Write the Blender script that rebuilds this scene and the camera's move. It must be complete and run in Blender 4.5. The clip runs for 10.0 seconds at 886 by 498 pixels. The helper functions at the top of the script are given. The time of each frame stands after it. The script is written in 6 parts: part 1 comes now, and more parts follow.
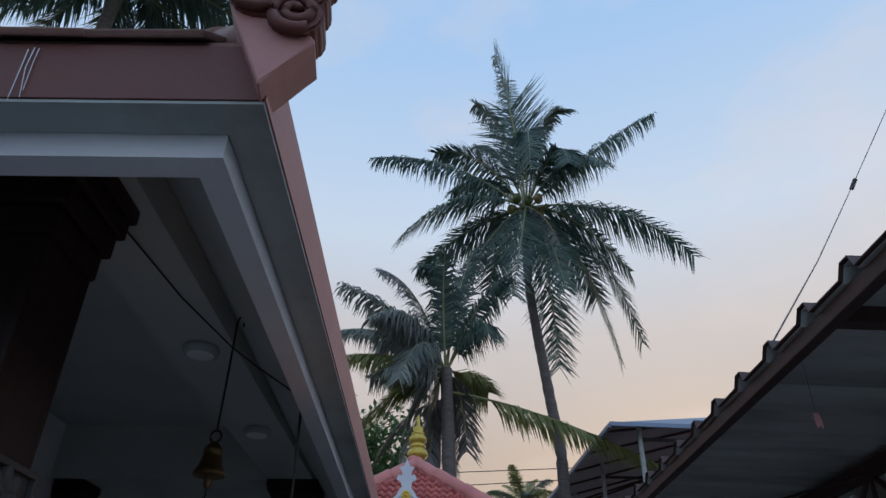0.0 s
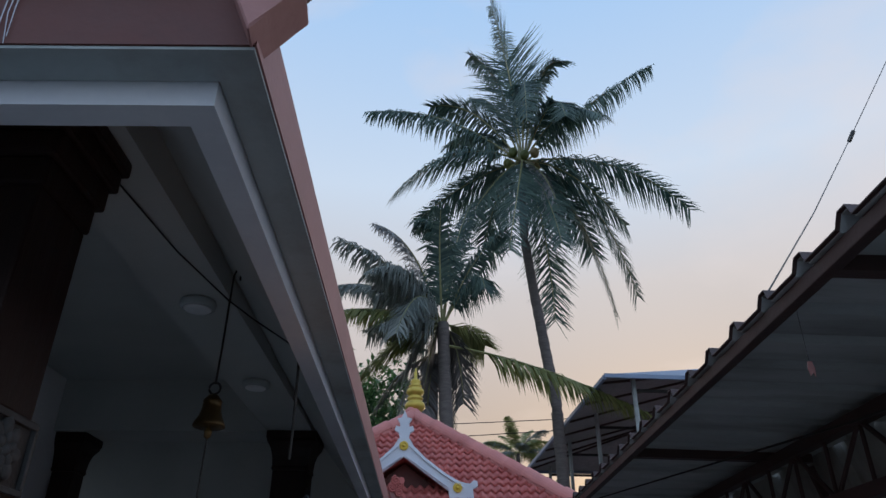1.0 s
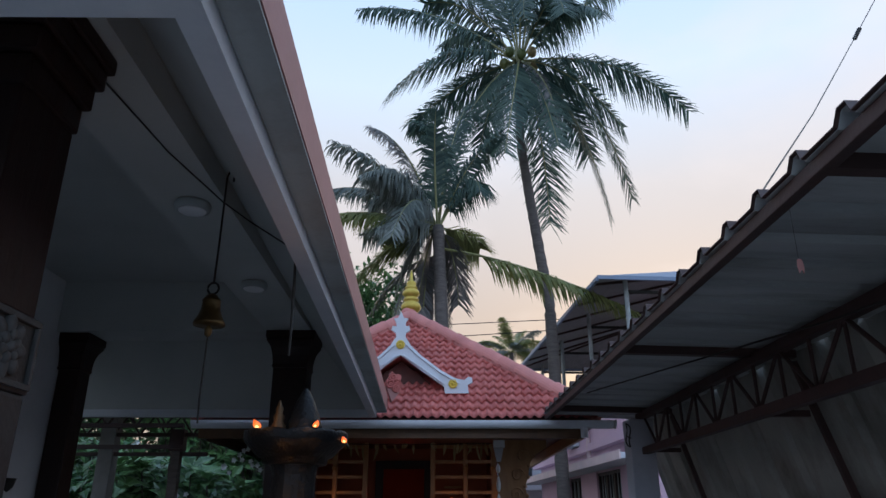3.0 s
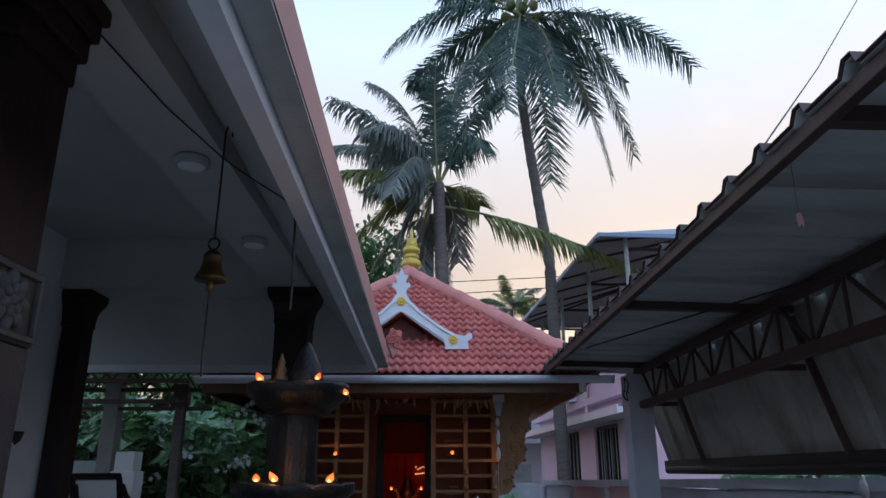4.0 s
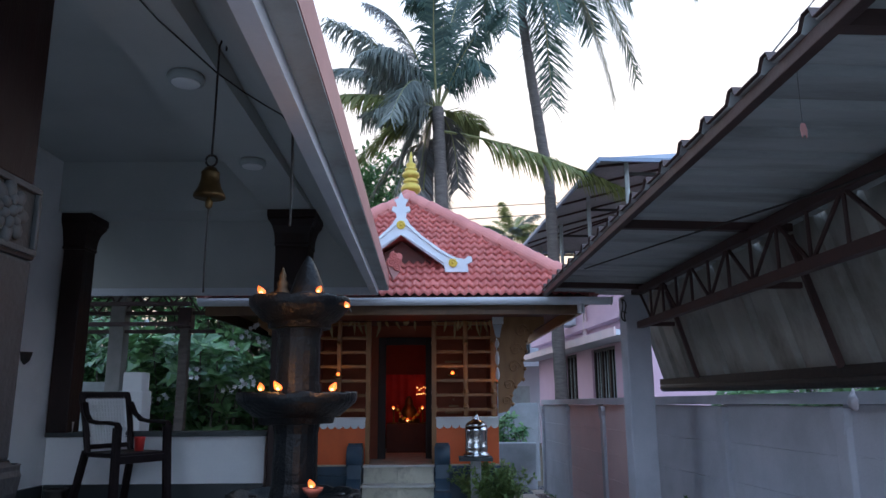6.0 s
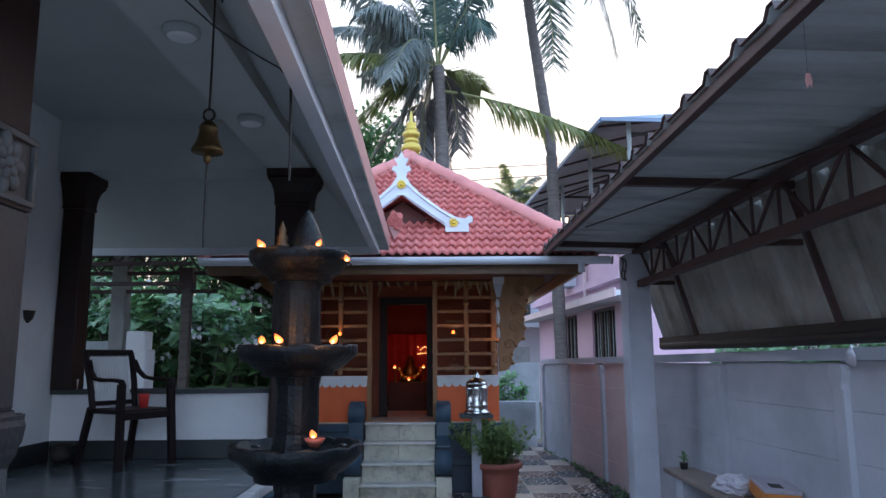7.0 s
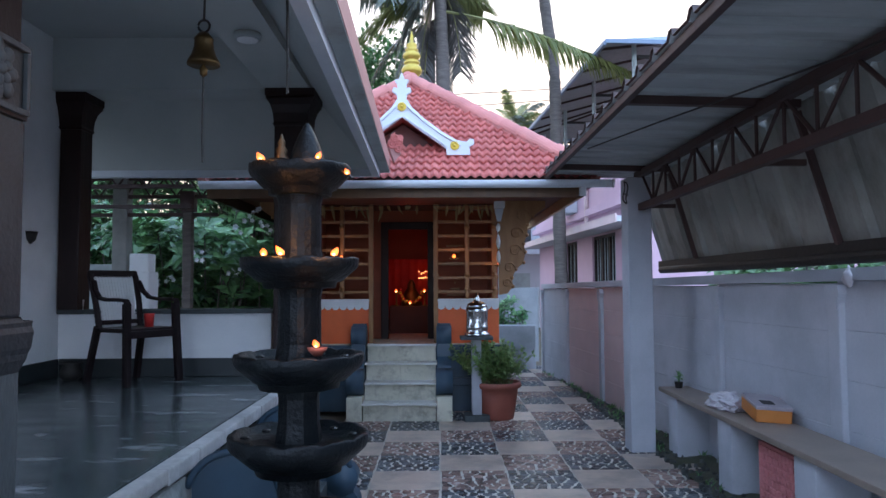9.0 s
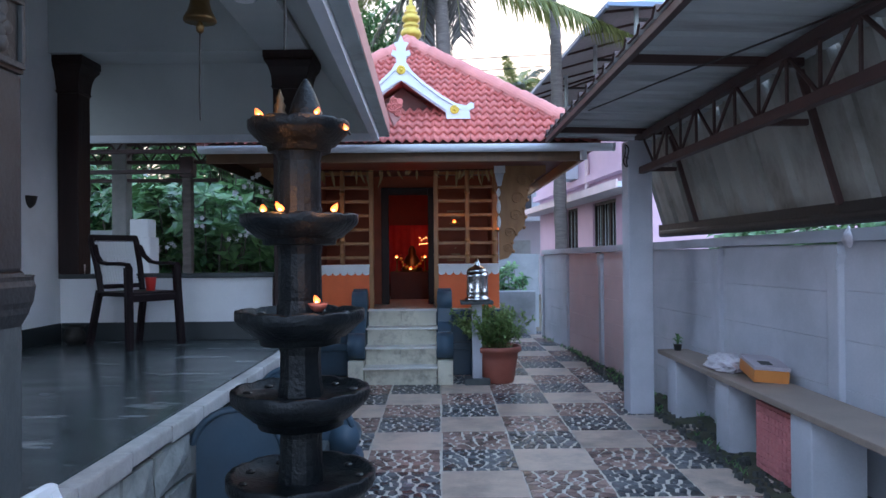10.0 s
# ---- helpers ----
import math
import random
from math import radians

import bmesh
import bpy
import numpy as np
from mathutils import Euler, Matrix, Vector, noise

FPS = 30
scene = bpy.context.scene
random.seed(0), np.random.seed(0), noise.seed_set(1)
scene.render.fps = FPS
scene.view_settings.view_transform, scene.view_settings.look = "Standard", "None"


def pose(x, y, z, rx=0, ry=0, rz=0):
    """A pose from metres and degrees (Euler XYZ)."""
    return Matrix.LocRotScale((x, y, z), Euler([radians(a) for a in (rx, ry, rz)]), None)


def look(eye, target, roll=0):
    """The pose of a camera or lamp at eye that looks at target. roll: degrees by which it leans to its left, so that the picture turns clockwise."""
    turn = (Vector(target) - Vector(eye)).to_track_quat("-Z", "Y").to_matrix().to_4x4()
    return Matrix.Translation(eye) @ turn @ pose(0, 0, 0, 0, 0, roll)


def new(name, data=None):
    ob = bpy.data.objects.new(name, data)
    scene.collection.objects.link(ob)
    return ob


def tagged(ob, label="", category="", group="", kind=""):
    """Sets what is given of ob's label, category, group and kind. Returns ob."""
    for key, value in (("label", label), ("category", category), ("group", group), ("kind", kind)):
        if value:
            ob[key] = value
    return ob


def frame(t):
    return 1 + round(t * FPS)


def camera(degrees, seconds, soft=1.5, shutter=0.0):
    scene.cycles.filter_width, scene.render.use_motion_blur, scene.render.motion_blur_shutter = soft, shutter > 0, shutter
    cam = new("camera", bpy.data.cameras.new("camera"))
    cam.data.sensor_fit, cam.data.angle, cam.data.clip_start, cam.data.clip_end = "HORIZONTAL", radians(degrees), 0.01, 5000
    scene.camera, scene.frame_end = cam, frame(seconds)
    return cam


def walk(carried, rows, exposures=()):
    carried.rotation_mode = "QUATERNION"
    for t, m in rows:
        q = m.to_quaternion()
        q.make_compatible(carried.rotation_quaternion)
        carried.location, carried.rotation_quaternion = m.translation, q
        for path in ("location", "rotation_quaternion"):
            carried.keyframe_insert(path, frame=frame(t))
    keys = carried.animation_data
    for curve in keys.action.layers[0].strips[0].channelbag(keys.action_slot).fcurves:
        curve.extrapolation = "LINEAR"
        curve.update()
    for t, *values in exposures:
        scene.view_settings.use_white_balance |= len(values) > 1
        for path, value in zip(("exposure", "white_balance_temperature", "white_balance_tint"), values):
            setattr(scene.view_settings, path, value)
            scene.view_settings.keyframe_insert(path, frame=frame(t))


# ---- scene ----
cam = camera(63.7, 10.0)
PATH = [
    (0, (-0.016, -0.07, 1.645), (-0.022, 1.624, 2.708), 0.8),
    (0.5, (-0.016, -0.061, 1.64), (-0.015, 1.664, 2.652), 0.5),
    (1, (-0.016, -0.055, 1.64), (-0.01, 1.702, 2.595), 0.3),
    (1.5, (-0.012, -0.046, 1.636), (-0.001, 1.744, 2.528), 0.3),
    (2, (-0.013, -0.046, 1.635), (0.004, 1.776, 2.462), 0.1),
    (2.5, (-0.014, -0.049, 1.632), (0.006, 1.797, 2.4), 0.0),
    (4, (-0.013, -0.048, 1.617), (0.007, 1.86, 2.217), -0.1),
    (4.5, (-0.012, -0.042, 1.608), (0.009, 1.881, 2.158), -0.1),
    (5, (-0.011, -0.036, 1.599), (0.01, 1.899, 2.104), -0.2),
    (5.5, (-0.013, -0.036, 1.587), (0.009, 1.911, 2.044), -0.3),
    (7, (-0.009, -0.021, 1.547), (0.008, 1.956, 1.848), -0.4),
    (7.5, (-0.01, -0.019, 1.535), (0.008, 1.965, 1.79), -0.4),
    (8, (-0.01, -0.02, 1.523), (0.007, 1.969, 1.73), -0.4),
    (8.5, (-0.011, -0.016, 1.513), (0.004, 1.978, 1.669), -0.4),
    (9, (-0.007, -0.017, 1.5), (0.006, 1.98, 1.601), -0.3),
    (9.5, (-0.01, -0.008, 1.479), (0.003, 1.991, 1.532), -0.4),
    (10, (-0.005, -0.018, 1.46), (0.006, 1.982, 1.473), -0.5),
]
walk(cam, [(t, look(eye, target, roll)) for t, eye, target, roll in PATH],
     exposures=[(0, -0.16, 6750, 11), (2.5, 0.12, 6600, 11), (4.0, 0.40, 6450, 11), (5.0, 0.60, 6400, 11), (6.9, 1.43, 6300, 11), (8.0, 1.48, 6250, 11), (8.5, 1.60, 6250, 11), (9.4, 1.60, 6250, 11), (10.0, 1.84, 6250, 11)])

# ---------------------------------------------------------------- light
world = bpy.data.worlds.new("dusk_sky")
scene.world = world
world.use_nodes = True
wt = world.node_tree
wt.nodes.clear()


def wnode(kind, **props):
    n = wt.nodes.new(kind)
    for k, v in props.items():
        setattr(n, k, v)
    return n


SUN_ELEVATION, SUN_TURN = radians(6), radians(20)
sky = wnode("ShaderNodeTexSky", sky_type="NISHITA", sun_disc=False, sun_elevation=SUN_ELEVATION, sun_rotation=SUN_TURN)
sky.dust_density = 2.0
sky_bg = wnode("ShaderNodeBackground")
sky_bg.inputs["Strength"].default_value = 0.014
wt.links.new(sky.outputs[0], sky_bg.inputs[0])
coord = wnode("ShaderNodeTexCoord")
split = wnode("ShaderNodeSeparateXYZ")
wt.links.new(coord.outputs["Generated"], split.inputs[0])
ramp = wnode("ShaderNodeValToRGB")
ramp.color_ramp.elements[0].position = 0.0
ramp.color_ramp.elements[0].color = (0.43, 0.34, 0.28, 1)
ramp.color_ramp.elements[1].position = 0.75
ramp.color_ramp.elements[1].color = (0.39, 0.63, 0.98, 1)
for pos, col in ((0.12, (0.48, 0.39, 0.335, 1)), (0.26, (0.50, 0.43, 0.40, 1)), (0.42, (0.60, 0.595, 0.63, 1)), (0.55, (0.60, 0.74, 0.93, 1))):
    e = ramp.color_ramp.elements.new(pos)
    e.color = col
wt.links.new(split.outputs[2], ramp.inputs[0])
# the warm band lies on the sunset side only; elsewhere the sky stays blue-grey
cool = wnode("ShaderNodeValToRGB")
cool.color_ramp.elements[0].position, cool.color_ramp.elements[0].color = 0.0, (0.69, 0.84, 1.10, 1)
cool.color_ramp.elements[1].position, cool.color_ramp.elements[1].color = 0.75, (0.56, 0.83, 1.26, 1)
wt.links.new(split.outputs[2], cool.inputs[0])
side = wnode("ShaderNodeMapRange")
side.inputs[1].default_value, side.inputs[2].default_value = -0.25, 0.55
wt.links.new(split.outputs[1], side.inputs[0])
smix = wnode("ShaderNodeMixRGB")
wt.links.new(side.outputs[0], smix.inputs[0])
wt.links.new(cool.outputs[0], smix.inputs[1])
wt.links.new(ramp.outputs[0], smix.inputs[2])
cmap = wnode("ShaderNodeMapping")
cmap.inputs["Scale"].default_value = (2.2, 2.2, 4.5)
wt.links.new(coord.outputs["Generated"], cmap.inputs[0])
cloud = wnode("ShaderNodeTexNoise")
cloud.inputs["Scale"].default_value = 1.7
cloud.inputs["Detail"].default_value = 5
cloud.inputs["Roughness"].default_value = 0.5
wt.links.new(cmap.outputs[0], cloud.inputs[0])
cr = wnode("ShaderNodeValToRGB")
cr.color_ramp.elements[0].position, cr.color_ramp.elements[0].color = 0.48, (0, 0, 0, 1)
cr.color_ramp.elements[1].position, cr.color_ramp.elements[1].color = 0.78, (0.55, 0.55, 0.55, 1)
wt.links.new(cloud.outputs[0], cr.inputs[0])
cmix = wnode("ShaderNodeMixRGB")
wt.links.new(cr.outputs[0], cmix.inputs[0])
wt.links.new(smix.outputs[0], cmix.inputs[1])
cmix.inputs[2].default_value = (0.80, 0.74, 0.76, 1)
grad_bg = wnode("ShaderNodeBackground")
grad_bg.inputs["Strength"].default_value = 1.0
wt.links.new(cmix.outputs[0], grad_bg.inputs[0])
add = wnode("ShaderNodeAddShader")
wt.links.new(sky_bg.outputs[0], add.inputs[0])
wt.links.new(grad_bg.outputs[0], add.inputs[1])
wout = wnode("ShaderNodeOutputWorld")
wt.links.new(add.outputs[0], wout.inputs[0])

sun_data = bpy.data.lights.new("sun", "SUN")
sun_data.energy, sun_data.angle, sun_data.color = 0.25, radians(14), (1.0, 0.86, 0.74)
sun = new("sun", sun_data)
sd = Vector((math.sin(SUN_TURN) * math.cos(SUN_ELEVATION), math.cos(SUN_TURN) * math.cos(SUN_ELEVATION), math.sin(SUN_ELEVATION)))
sun.matrix_world = look(sd * 50, (0, 0, 0))


# ---------------------------------------------------------------- materials
def mat(name, a, b, rough=0.7, scale=6.0, bump=0.15, metal=0.0, fine=60.0, dirt=None, dirt_amount=0.5, stretch=(1, 1, 1), spec=0.5, per_piece=0.0, dirt_scale=None, dirt_edge=(0.48, 0.72)):
    """Two-scale mottled surface at world size: colours a and b, an optional dirt colour in patches."""
    m = bpy.data.materials.new(name)
    m.use_nodes = True
    t = m.node_tree
    n, l = t.nodes, t.links
    bsdf = n["Principled BSDF"]
    geo = n.new("ShaderNodeNewGeometry")
    mp = n.new("ShaderNodeMapping")
    mp.inputs["Scale"].default_value = stretch
    l.new(geo.outputs["Position"], mp.inputs[0])
    big = n.new("ShaderNodeTexNoise")
    big.inputs["Scale"].default_value, big.inputs["Detail"].default_value = scale, 5
    small = n.new("ShaderNodeTexNoise")
    small.inputs["Scale"].default_value, small.inputs["Detail"].default_value = fine, 4
    l.new(mp.outputs[0], big.inputs[0])
    l.new(mp.outputs[0], small.inputs[0])
    mixf = n.new("ShaderNodeMath")
    mixf.operation = "MULTIPLY_ADD"
    l.new(small.outputs[0], mixf.inputs[0])
    mixf.inputs[1].default_value = 0.45
    sc = n.new("ShaderNodeMath")
    sc.operation = "MULTIPLY_ADD"
    l.new(big.outputs[0], sc.inputs[0])
    sc.inputs[1].default_value, sc.inputs[2].default_value = 1.7, -0.6
    l.new(sc.outputs[0], mixf.inputs[2])
    last = mixf.outputs[0]
    if per_piece:
        info = n.new("ShaderNodeObjectInfo")
        isl = geo.outputs["Random Per Island"]
        s2 = n.new("ShaderNodeMath")
        s2.operation = "ADD"
        l.new(info.outputs["Random"], s2.inputs[0])
        l.new(isl, s2.inputs[1])
        s3 = n.new("ShaderNodeMath")
        s3.operation = "FRACT"
        l.new(s2.outputs[0], s3.inputs[0])
        s4 = n.new("ShaderNodeMath")
        s4.operation = "MULTIPLY_ADD"
        l.new(s3.outputs[0], s4.inputs[0])
        s4.inputs[1].default_value = per_piece
        l.new(last, s4.inputs[2])
        s5 = n.new("ShaderNodeMath")
        s5.operation = "SUBTRACT"
        l.new(s4.outputs[0], s5.inputs[0])
        s5.inputs[1].default_value = per_piece / 2
        last = s5.outputs[0]
    mix = n.new("ShaderNodeMixRGB")
    mix.use_clamp = False
    cl = n.new("ShaderNodeClamp")
    l.new(last, cl.inputs[0])
    l.new(cl.outputs[0], mix.inputs[0])
    mix.inputs[1].default_value, mix.inputs[2].default_value = (*a, 1), (*b, 1)
    colour = mix.outputs[0]
    if dirt:
        dn = n.new("ShaderNodeTexNoise")
        dn.inputs["Scale"].default_value, dn.inputs["Detail"].default_value = dirt_scale or scale * 0.45, 7
        dn.inputs["Roughness"].default_value = 0.65
        l.new(mp.outputs[0], dn.inputs[0])
        dr = n.new("ShaderNodeValToRGB")
        dr.color_ramp.elements[0].position, dr.color_ramp.elements[1].position = dirt_edge
        dr.color_ramp.elements[0].color = (0, 0, 0, 1)
        dr.color_ramp.elements[1].color = (dirt_amount, dirt_amount, dirt_amount, 1)
        l.new(dn.outputs[0], dr.inputs[0])
        m2 = n.new("ShaderNodeMixRGB")
        l.new(dr.outputs[0], m2.inputs[0])
        l.new(colour, m2.inputs[1])
        m2.inputs[2].default_value = (*dirt, 1)
        colour = m2.outputs[0]
    l.new(colour, bsdf.inputs["Base Color"])
    rr = n.new("ShaderNodeMapRange")
    l.new(big.outputs[0], rr.inputs[0])
    rr.inputs[3].default_value, rr.inputs[4].default_value = max(rough - 0.12, 0.03), min(rough + 0.12, 1)
    l.new(rr.outputs[0], bsdf.inputs["Roughness"])
    bsdf.inputs["Metallic"].default_value = metal
    bsdf.inputs["Specular IOR Level"].default_value = spec
    if bump:
        bn = n.new("ShaderNodeBump")
        bn.inputs["Strength"].default_value = bump
        bn.inputs["Distance"].default_value = 0.01
        l.new(mixf.outputs[0], bn.inputs["Height"])
        l.new(bn.outputs[0], bsdf.inputs["Normal"])
    return m


def glow(name, colour, strength):
    m = bpy.data.materials.new(name)
    m.use_nodes = True
    b = m.node_tree.nodes["Principled BSDF"]
    b.inputs["Base Color"].default_value = (*colour, 1)
    b.inputs["Emission Color"].default_value = (*colour, 1)
    b.inputs["Emission Strength"].default_value = strength
    return m


def leaf_mat(name, a, b, per_piece=0.9, rough=0.45, through_light=0.25):
    m = mat(name, a, b, rough, 1.5, 0.0, fine=20, per_piece=per_piece)
    t = m.node_tree
    bs = t.nodes["Principled BSDF"]
    tr = t.nodes.new("ShaderNodeBsdfTranslucent")
    mx = t.nodes.new("ShaderNodeMixShader")
    mx.inputs[0].default_value = through_light
    t.links.new(bs.inputs["Base Color"].links[0].from_socket, tr.inputs[0])
    t.links.new(bs.outputs[0], mx.inputs[1])
    t.links.new(tr.outputs[0], mx.inputs[2])
    t.links.new(mx.outputs[0], t.nodes["Material Output"].inputs[0])
    return m


WHITE = mat("white_paint", (0.70, 0.71, 0.73), (0.80, 0.80, 0.80), 0.75, 3, 0.08, dirt=(0.42, 0.41, 0.40), dirt_amount=0.35)
WALLWHITE = mat("weathered_whitewash", (0.37, 0.38, 0.42), (0.50, 0.50, 0.54), 0.85, 2.2, 0.25, dirt=(0.25, 0.25, 0.26), dirt_amount=0.5)
# grey of weathering, darkened further to put the planter's shade into the colour
OLDWALL = mat("weathered_shaded_wall", (0.22, 0.23, 0.25), (0.36, 0.37, 0.39), 0.9, 2.5, 0.3, dirt=(0.12, 0.13, 0.12), dirt_amount=0.6)
WALLPINK = mat("pink_washed_panel", (0.60, 0.44, 0.44), (0.70, 0.54, 0.53), 0.85, 2.2, 0.2, dirt=(0.5, 0.46, 0.47), dirt_amount=0.5)
GREYPAINT = mat("grey_soffit_paint", (0.32, 0.365, 0.37), (0.42, 0.465, 0.465), 0.8, 3, 0.08, dirt=(0.22, 0.20, 0.18), dirt_amount=0.7, dirt_scale=2.5)
SOFFIT = mat("plastered_ceiling", (0.41, 0.435, 0.43), (0.50, 0.52, 0.505), 0.85, 2, 0.08, dirt=(0.36, 0.36, 0.34), dirt_amount=0.3)
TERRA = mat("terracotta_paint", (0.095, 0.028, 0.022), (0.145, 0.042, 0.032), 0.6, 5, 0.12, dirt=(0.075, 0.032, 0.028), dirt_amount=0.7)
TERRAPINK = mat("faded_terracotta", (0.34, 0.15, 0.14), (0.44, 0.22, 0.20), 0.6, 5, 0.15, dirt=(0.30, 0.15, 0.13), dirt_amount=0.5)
TILE = mat("red_roof_tile", (0.40, 0.085, 0.075), (0.58, 0.16, 0.135), 0.5, 4, 0.15, per_piece=0.5, dirt=(0.30, 0.11, 0.10), dirt_amount=0.4)
RIDGETILE = mat("pale_ridge_tile", (0.44, 0.14, 0.12), (0.60, 0.22, 0.19), 0.55, 4, 0.2, per_piece=0.5, dirt=(0.30, 0.13, 0.12), dirt_amount=0.5)
DARKTILE = mat("old_roof_tile", (0.16, 0.09, 0.08), (0.28, 0.14, 0.11), 0.7, 5, 0.3, per_piece=0.6, dirt=(0.08, 0.07, 0.06), dirt_amount=0.7)
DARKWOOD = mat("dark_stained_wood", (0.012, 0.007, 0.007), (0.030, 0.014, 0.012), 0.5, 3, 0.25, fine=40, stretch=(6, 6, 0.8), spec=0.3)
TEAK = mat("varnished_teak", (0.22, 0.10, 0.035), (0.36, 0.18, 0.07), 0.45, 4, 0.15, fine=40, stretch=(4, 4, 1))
STONE = mat("oiled_black_granite", (0.003, 0.004, 0.005), (0.010, 0.012, 0.014), 0.36, 9, 0.8, fine=90, dirt=(0.016, 0.018, 0.016), dirt_amount=0.5, dirt_scale=9, spec=0.17)
GREYSTONE = mat("grey_granite", (0.036, 0.044, 0.047), (0.090, 0.102, 0.104), 0.75, 5, 0.6, dirt=(0.025, 0.028, 0.028), dirt_amount=0.7, stretch=(2, 2, 0.7))
CARVED = mat("carved_stone", (0.032, 0.034, 0.036), (0.092, 0.093, 0.092), 0.8, 12, 0.5, dirt=(0.08, 0.08, 0.08), dirt_amount=0.7)
BLUE = mat("dark_blue_paint", (0.022, 0.050, 0.080), (0.046, 0.086, 0.128), 0.45, 4, 0.12, dirt=(0.05, 0.055, 0.06), dirt_amount=0.4)
ORANGE = mat("orange_paint", (0.74, 0.125, 0.028), (0.82, 0.165, 0.045), 0.55, 4, 0.08, dirt=(0.45, 0.09, 0.03), dirt_amount=0.4)
FLOOR = mat("polished_grey_oxide", (0.038, 0.052, 0.054), (0.085, 0.104, 0.108), 0.22, 2.5, 0.05, dirt=(0.30, 0.315, 0.32), dirt_amount=0.85, stretch=(0.8, 2.8, 1), dirt_scale=3.4, dirt_edge=(0.57, 0.66))
SKIRT = mat("dark_skirting", (0.014, 0.019, 0.021), (0.030, 0.038, 0.040), 0.4, 5, 0.05)
RUBBLE = mat("damp_dark_rubble", (0.020, 0.022, 0.022), (0.075, 0.078, 0.074), 0.8, 12, 0.4, per_piece=0.8)
EDGE = mat("worn_white_kerb", (0.38, 0.37, 0.355), (0.58, 0.555, 0.53), 0.75, 7, 0.3, dirt=(0.22, 0.20, 0.19), dirt_amount=0.7)
PLINTHSTONE = mat("rubble_granite", (0.17, 0.18, 0.18), (0.36, 0.36, 0.34), 0.85, 9, 0.7, dirt=(0.09, 0.09, 0.09), dirt_amount=0.6, per_piece=0.5)
MORTAR = mat("grey_mortar", (0.20, 0.20, 0.19), (0.29, 0.28, 0.27), 0.9, 9, 0.4)
STEP = mat("cream_step_tile", (0.50, 0.475, 0.375), (0.68, 0.64, 0.52), 0.45, 6, 0.1, dirt=(0.17, 0.145, 0.11), dirt_amount=0.7, dirt_scale=8)
TREAD = mat("pale_marble_tread", (0.62, 0.61, 0.57), (0.76, 0.74, 0.70), 0.35, 6, 0.08, dirt=(0.38, 0.35, 0.30), dirt_amount=0.5)
STONE_DARK = mat("dark_paving_chip", (0.022, 0.027, 0.034), (0.145, 0.150, 0.160), 0.24, 12, 0.3, per_piece=1.1)
STONE_RED = mat("red_paving_chip", (0.11, 0.070, 0.062), (0.36, 0.24, 0.205), 0.24, 12, 0.3, per_piece=1.1)
PAVE = mat("plain_paving_slab", (0.33, 0.245, 0.195), (0.56, 0.435, 0.355), 0.36, 7, 0.25, per_piece=0.5, dirt=(0.16, 0.14, 0.125), dirt_amount=0.85, dirt_scale=3.2)
GROUT = mat("pale_grout", (0.46, 0.41, 0.36), (0.62, 0.56, 0.49), 0.7, 14, 0.3, dirt=(0.18, 0.16, 0.14), dirt_amount=0.6)
SOIL = mat("mossy_soil", (0.030, 0.034, 0.020), (0.075, 0.070, 0.045), 0.95, 7, 1.0, dirt=(0.03, 0.05, 0.015), dirt_amount=0.8)
GROUND = mat("packed_earth", (0.11, 0.09, 0.07), (0.19, 0.16, 0.12), 0.95, 1.2, 0.6, dirt=(0.06, 0.08, 0.035), dirt_amount=0.8)
# stretched dark streaks serve as stains and as painted shade along the ribs
SHEET = mat("galvanised_sheet", (0.31, 0.335, 0.34), (0.48, 0.51, 0.51), 0.55, 2.2, 0.1, metal=0.0, dirt=(0.12, 0.115, 0.105), dirt_amount=0.75, stretch=(0.45, 2.6, 1), dirt_scale=1.5)
OLDSHEET = mat("stained_sheet", (0.235, 0.24, 0.22), (0.35, 0.345, 0.31), 0.65, 2.0, 0.15, metal=0.0, dirt=(0.08, 0.068, 0.052), dirt_amount=0.8, stretch=(1, 1.25, 0.7), dirt_scale=1.8)
RUST = mat("red_oxide_steel", (0.036, 0.018, 0.017), (0.070, 0.034, 0.030), 0.6, 9, 0.25, dirt=(0.03, 0.022, 0.02), dirt_amount=0.6)
PVC = mat("grey_gutter", (0.66, 0.70, 0.76), (0.76, 0.79, 0.84), 0.4, 3, 0.05, dirt=(0.34, 0.34, 0.36), dirt_amount=0.5)
BRASS = mat("brass", (0.17, 0.105, 0.035), (0.30, 0.19, 0.065), 0.38, 10, 0.1, metal=0.9, dirt=(0.12, 0.08, 0.03), dirt_amount=0.6)
BELLBRASS = mat("tarnished_bell_brass", (0.085, 0.055, 0.024), (0.17, 0.11, 0.045), 0.42, 12, 0.1, metal=0.85, dirt=(0.05, 0.035, 0.02), dirt_amount=0.6)
# darker copy of the teak, with the shade below the eave in its colour
DARKTEAK = mat("eave_shaded_teak", (0.085, 0.042, 0.018), (0.16, 0.080, 0.034), 0.5, 4, 0.15, fine=40, stretch=(4, 4, 1))
OLDBRASS = mat("sooty_brass", (0.035, 0.024, 0.012), (0.085, 0.056, 0.025), 0.5, 20, 0.2, metal=0.5)
GOLD = mat("gilt_finial", (0.42, 0.30, 0.05), (0.58, 0.43, 0.09), 0.35, 10, 0.08, metal=0.55)
STEEL = mat("stainless_steel", (0.55, 0.55, 0.56), (0.66, 0.66, 0.66), 0.22, 6, 0.03, metal=1.0)
IRON = mat("blackened_iron", (0.02, 0.02, 0.02), (0.05, 0.045, 0.04), 0.6, 20, 0.2, metal=0.5)
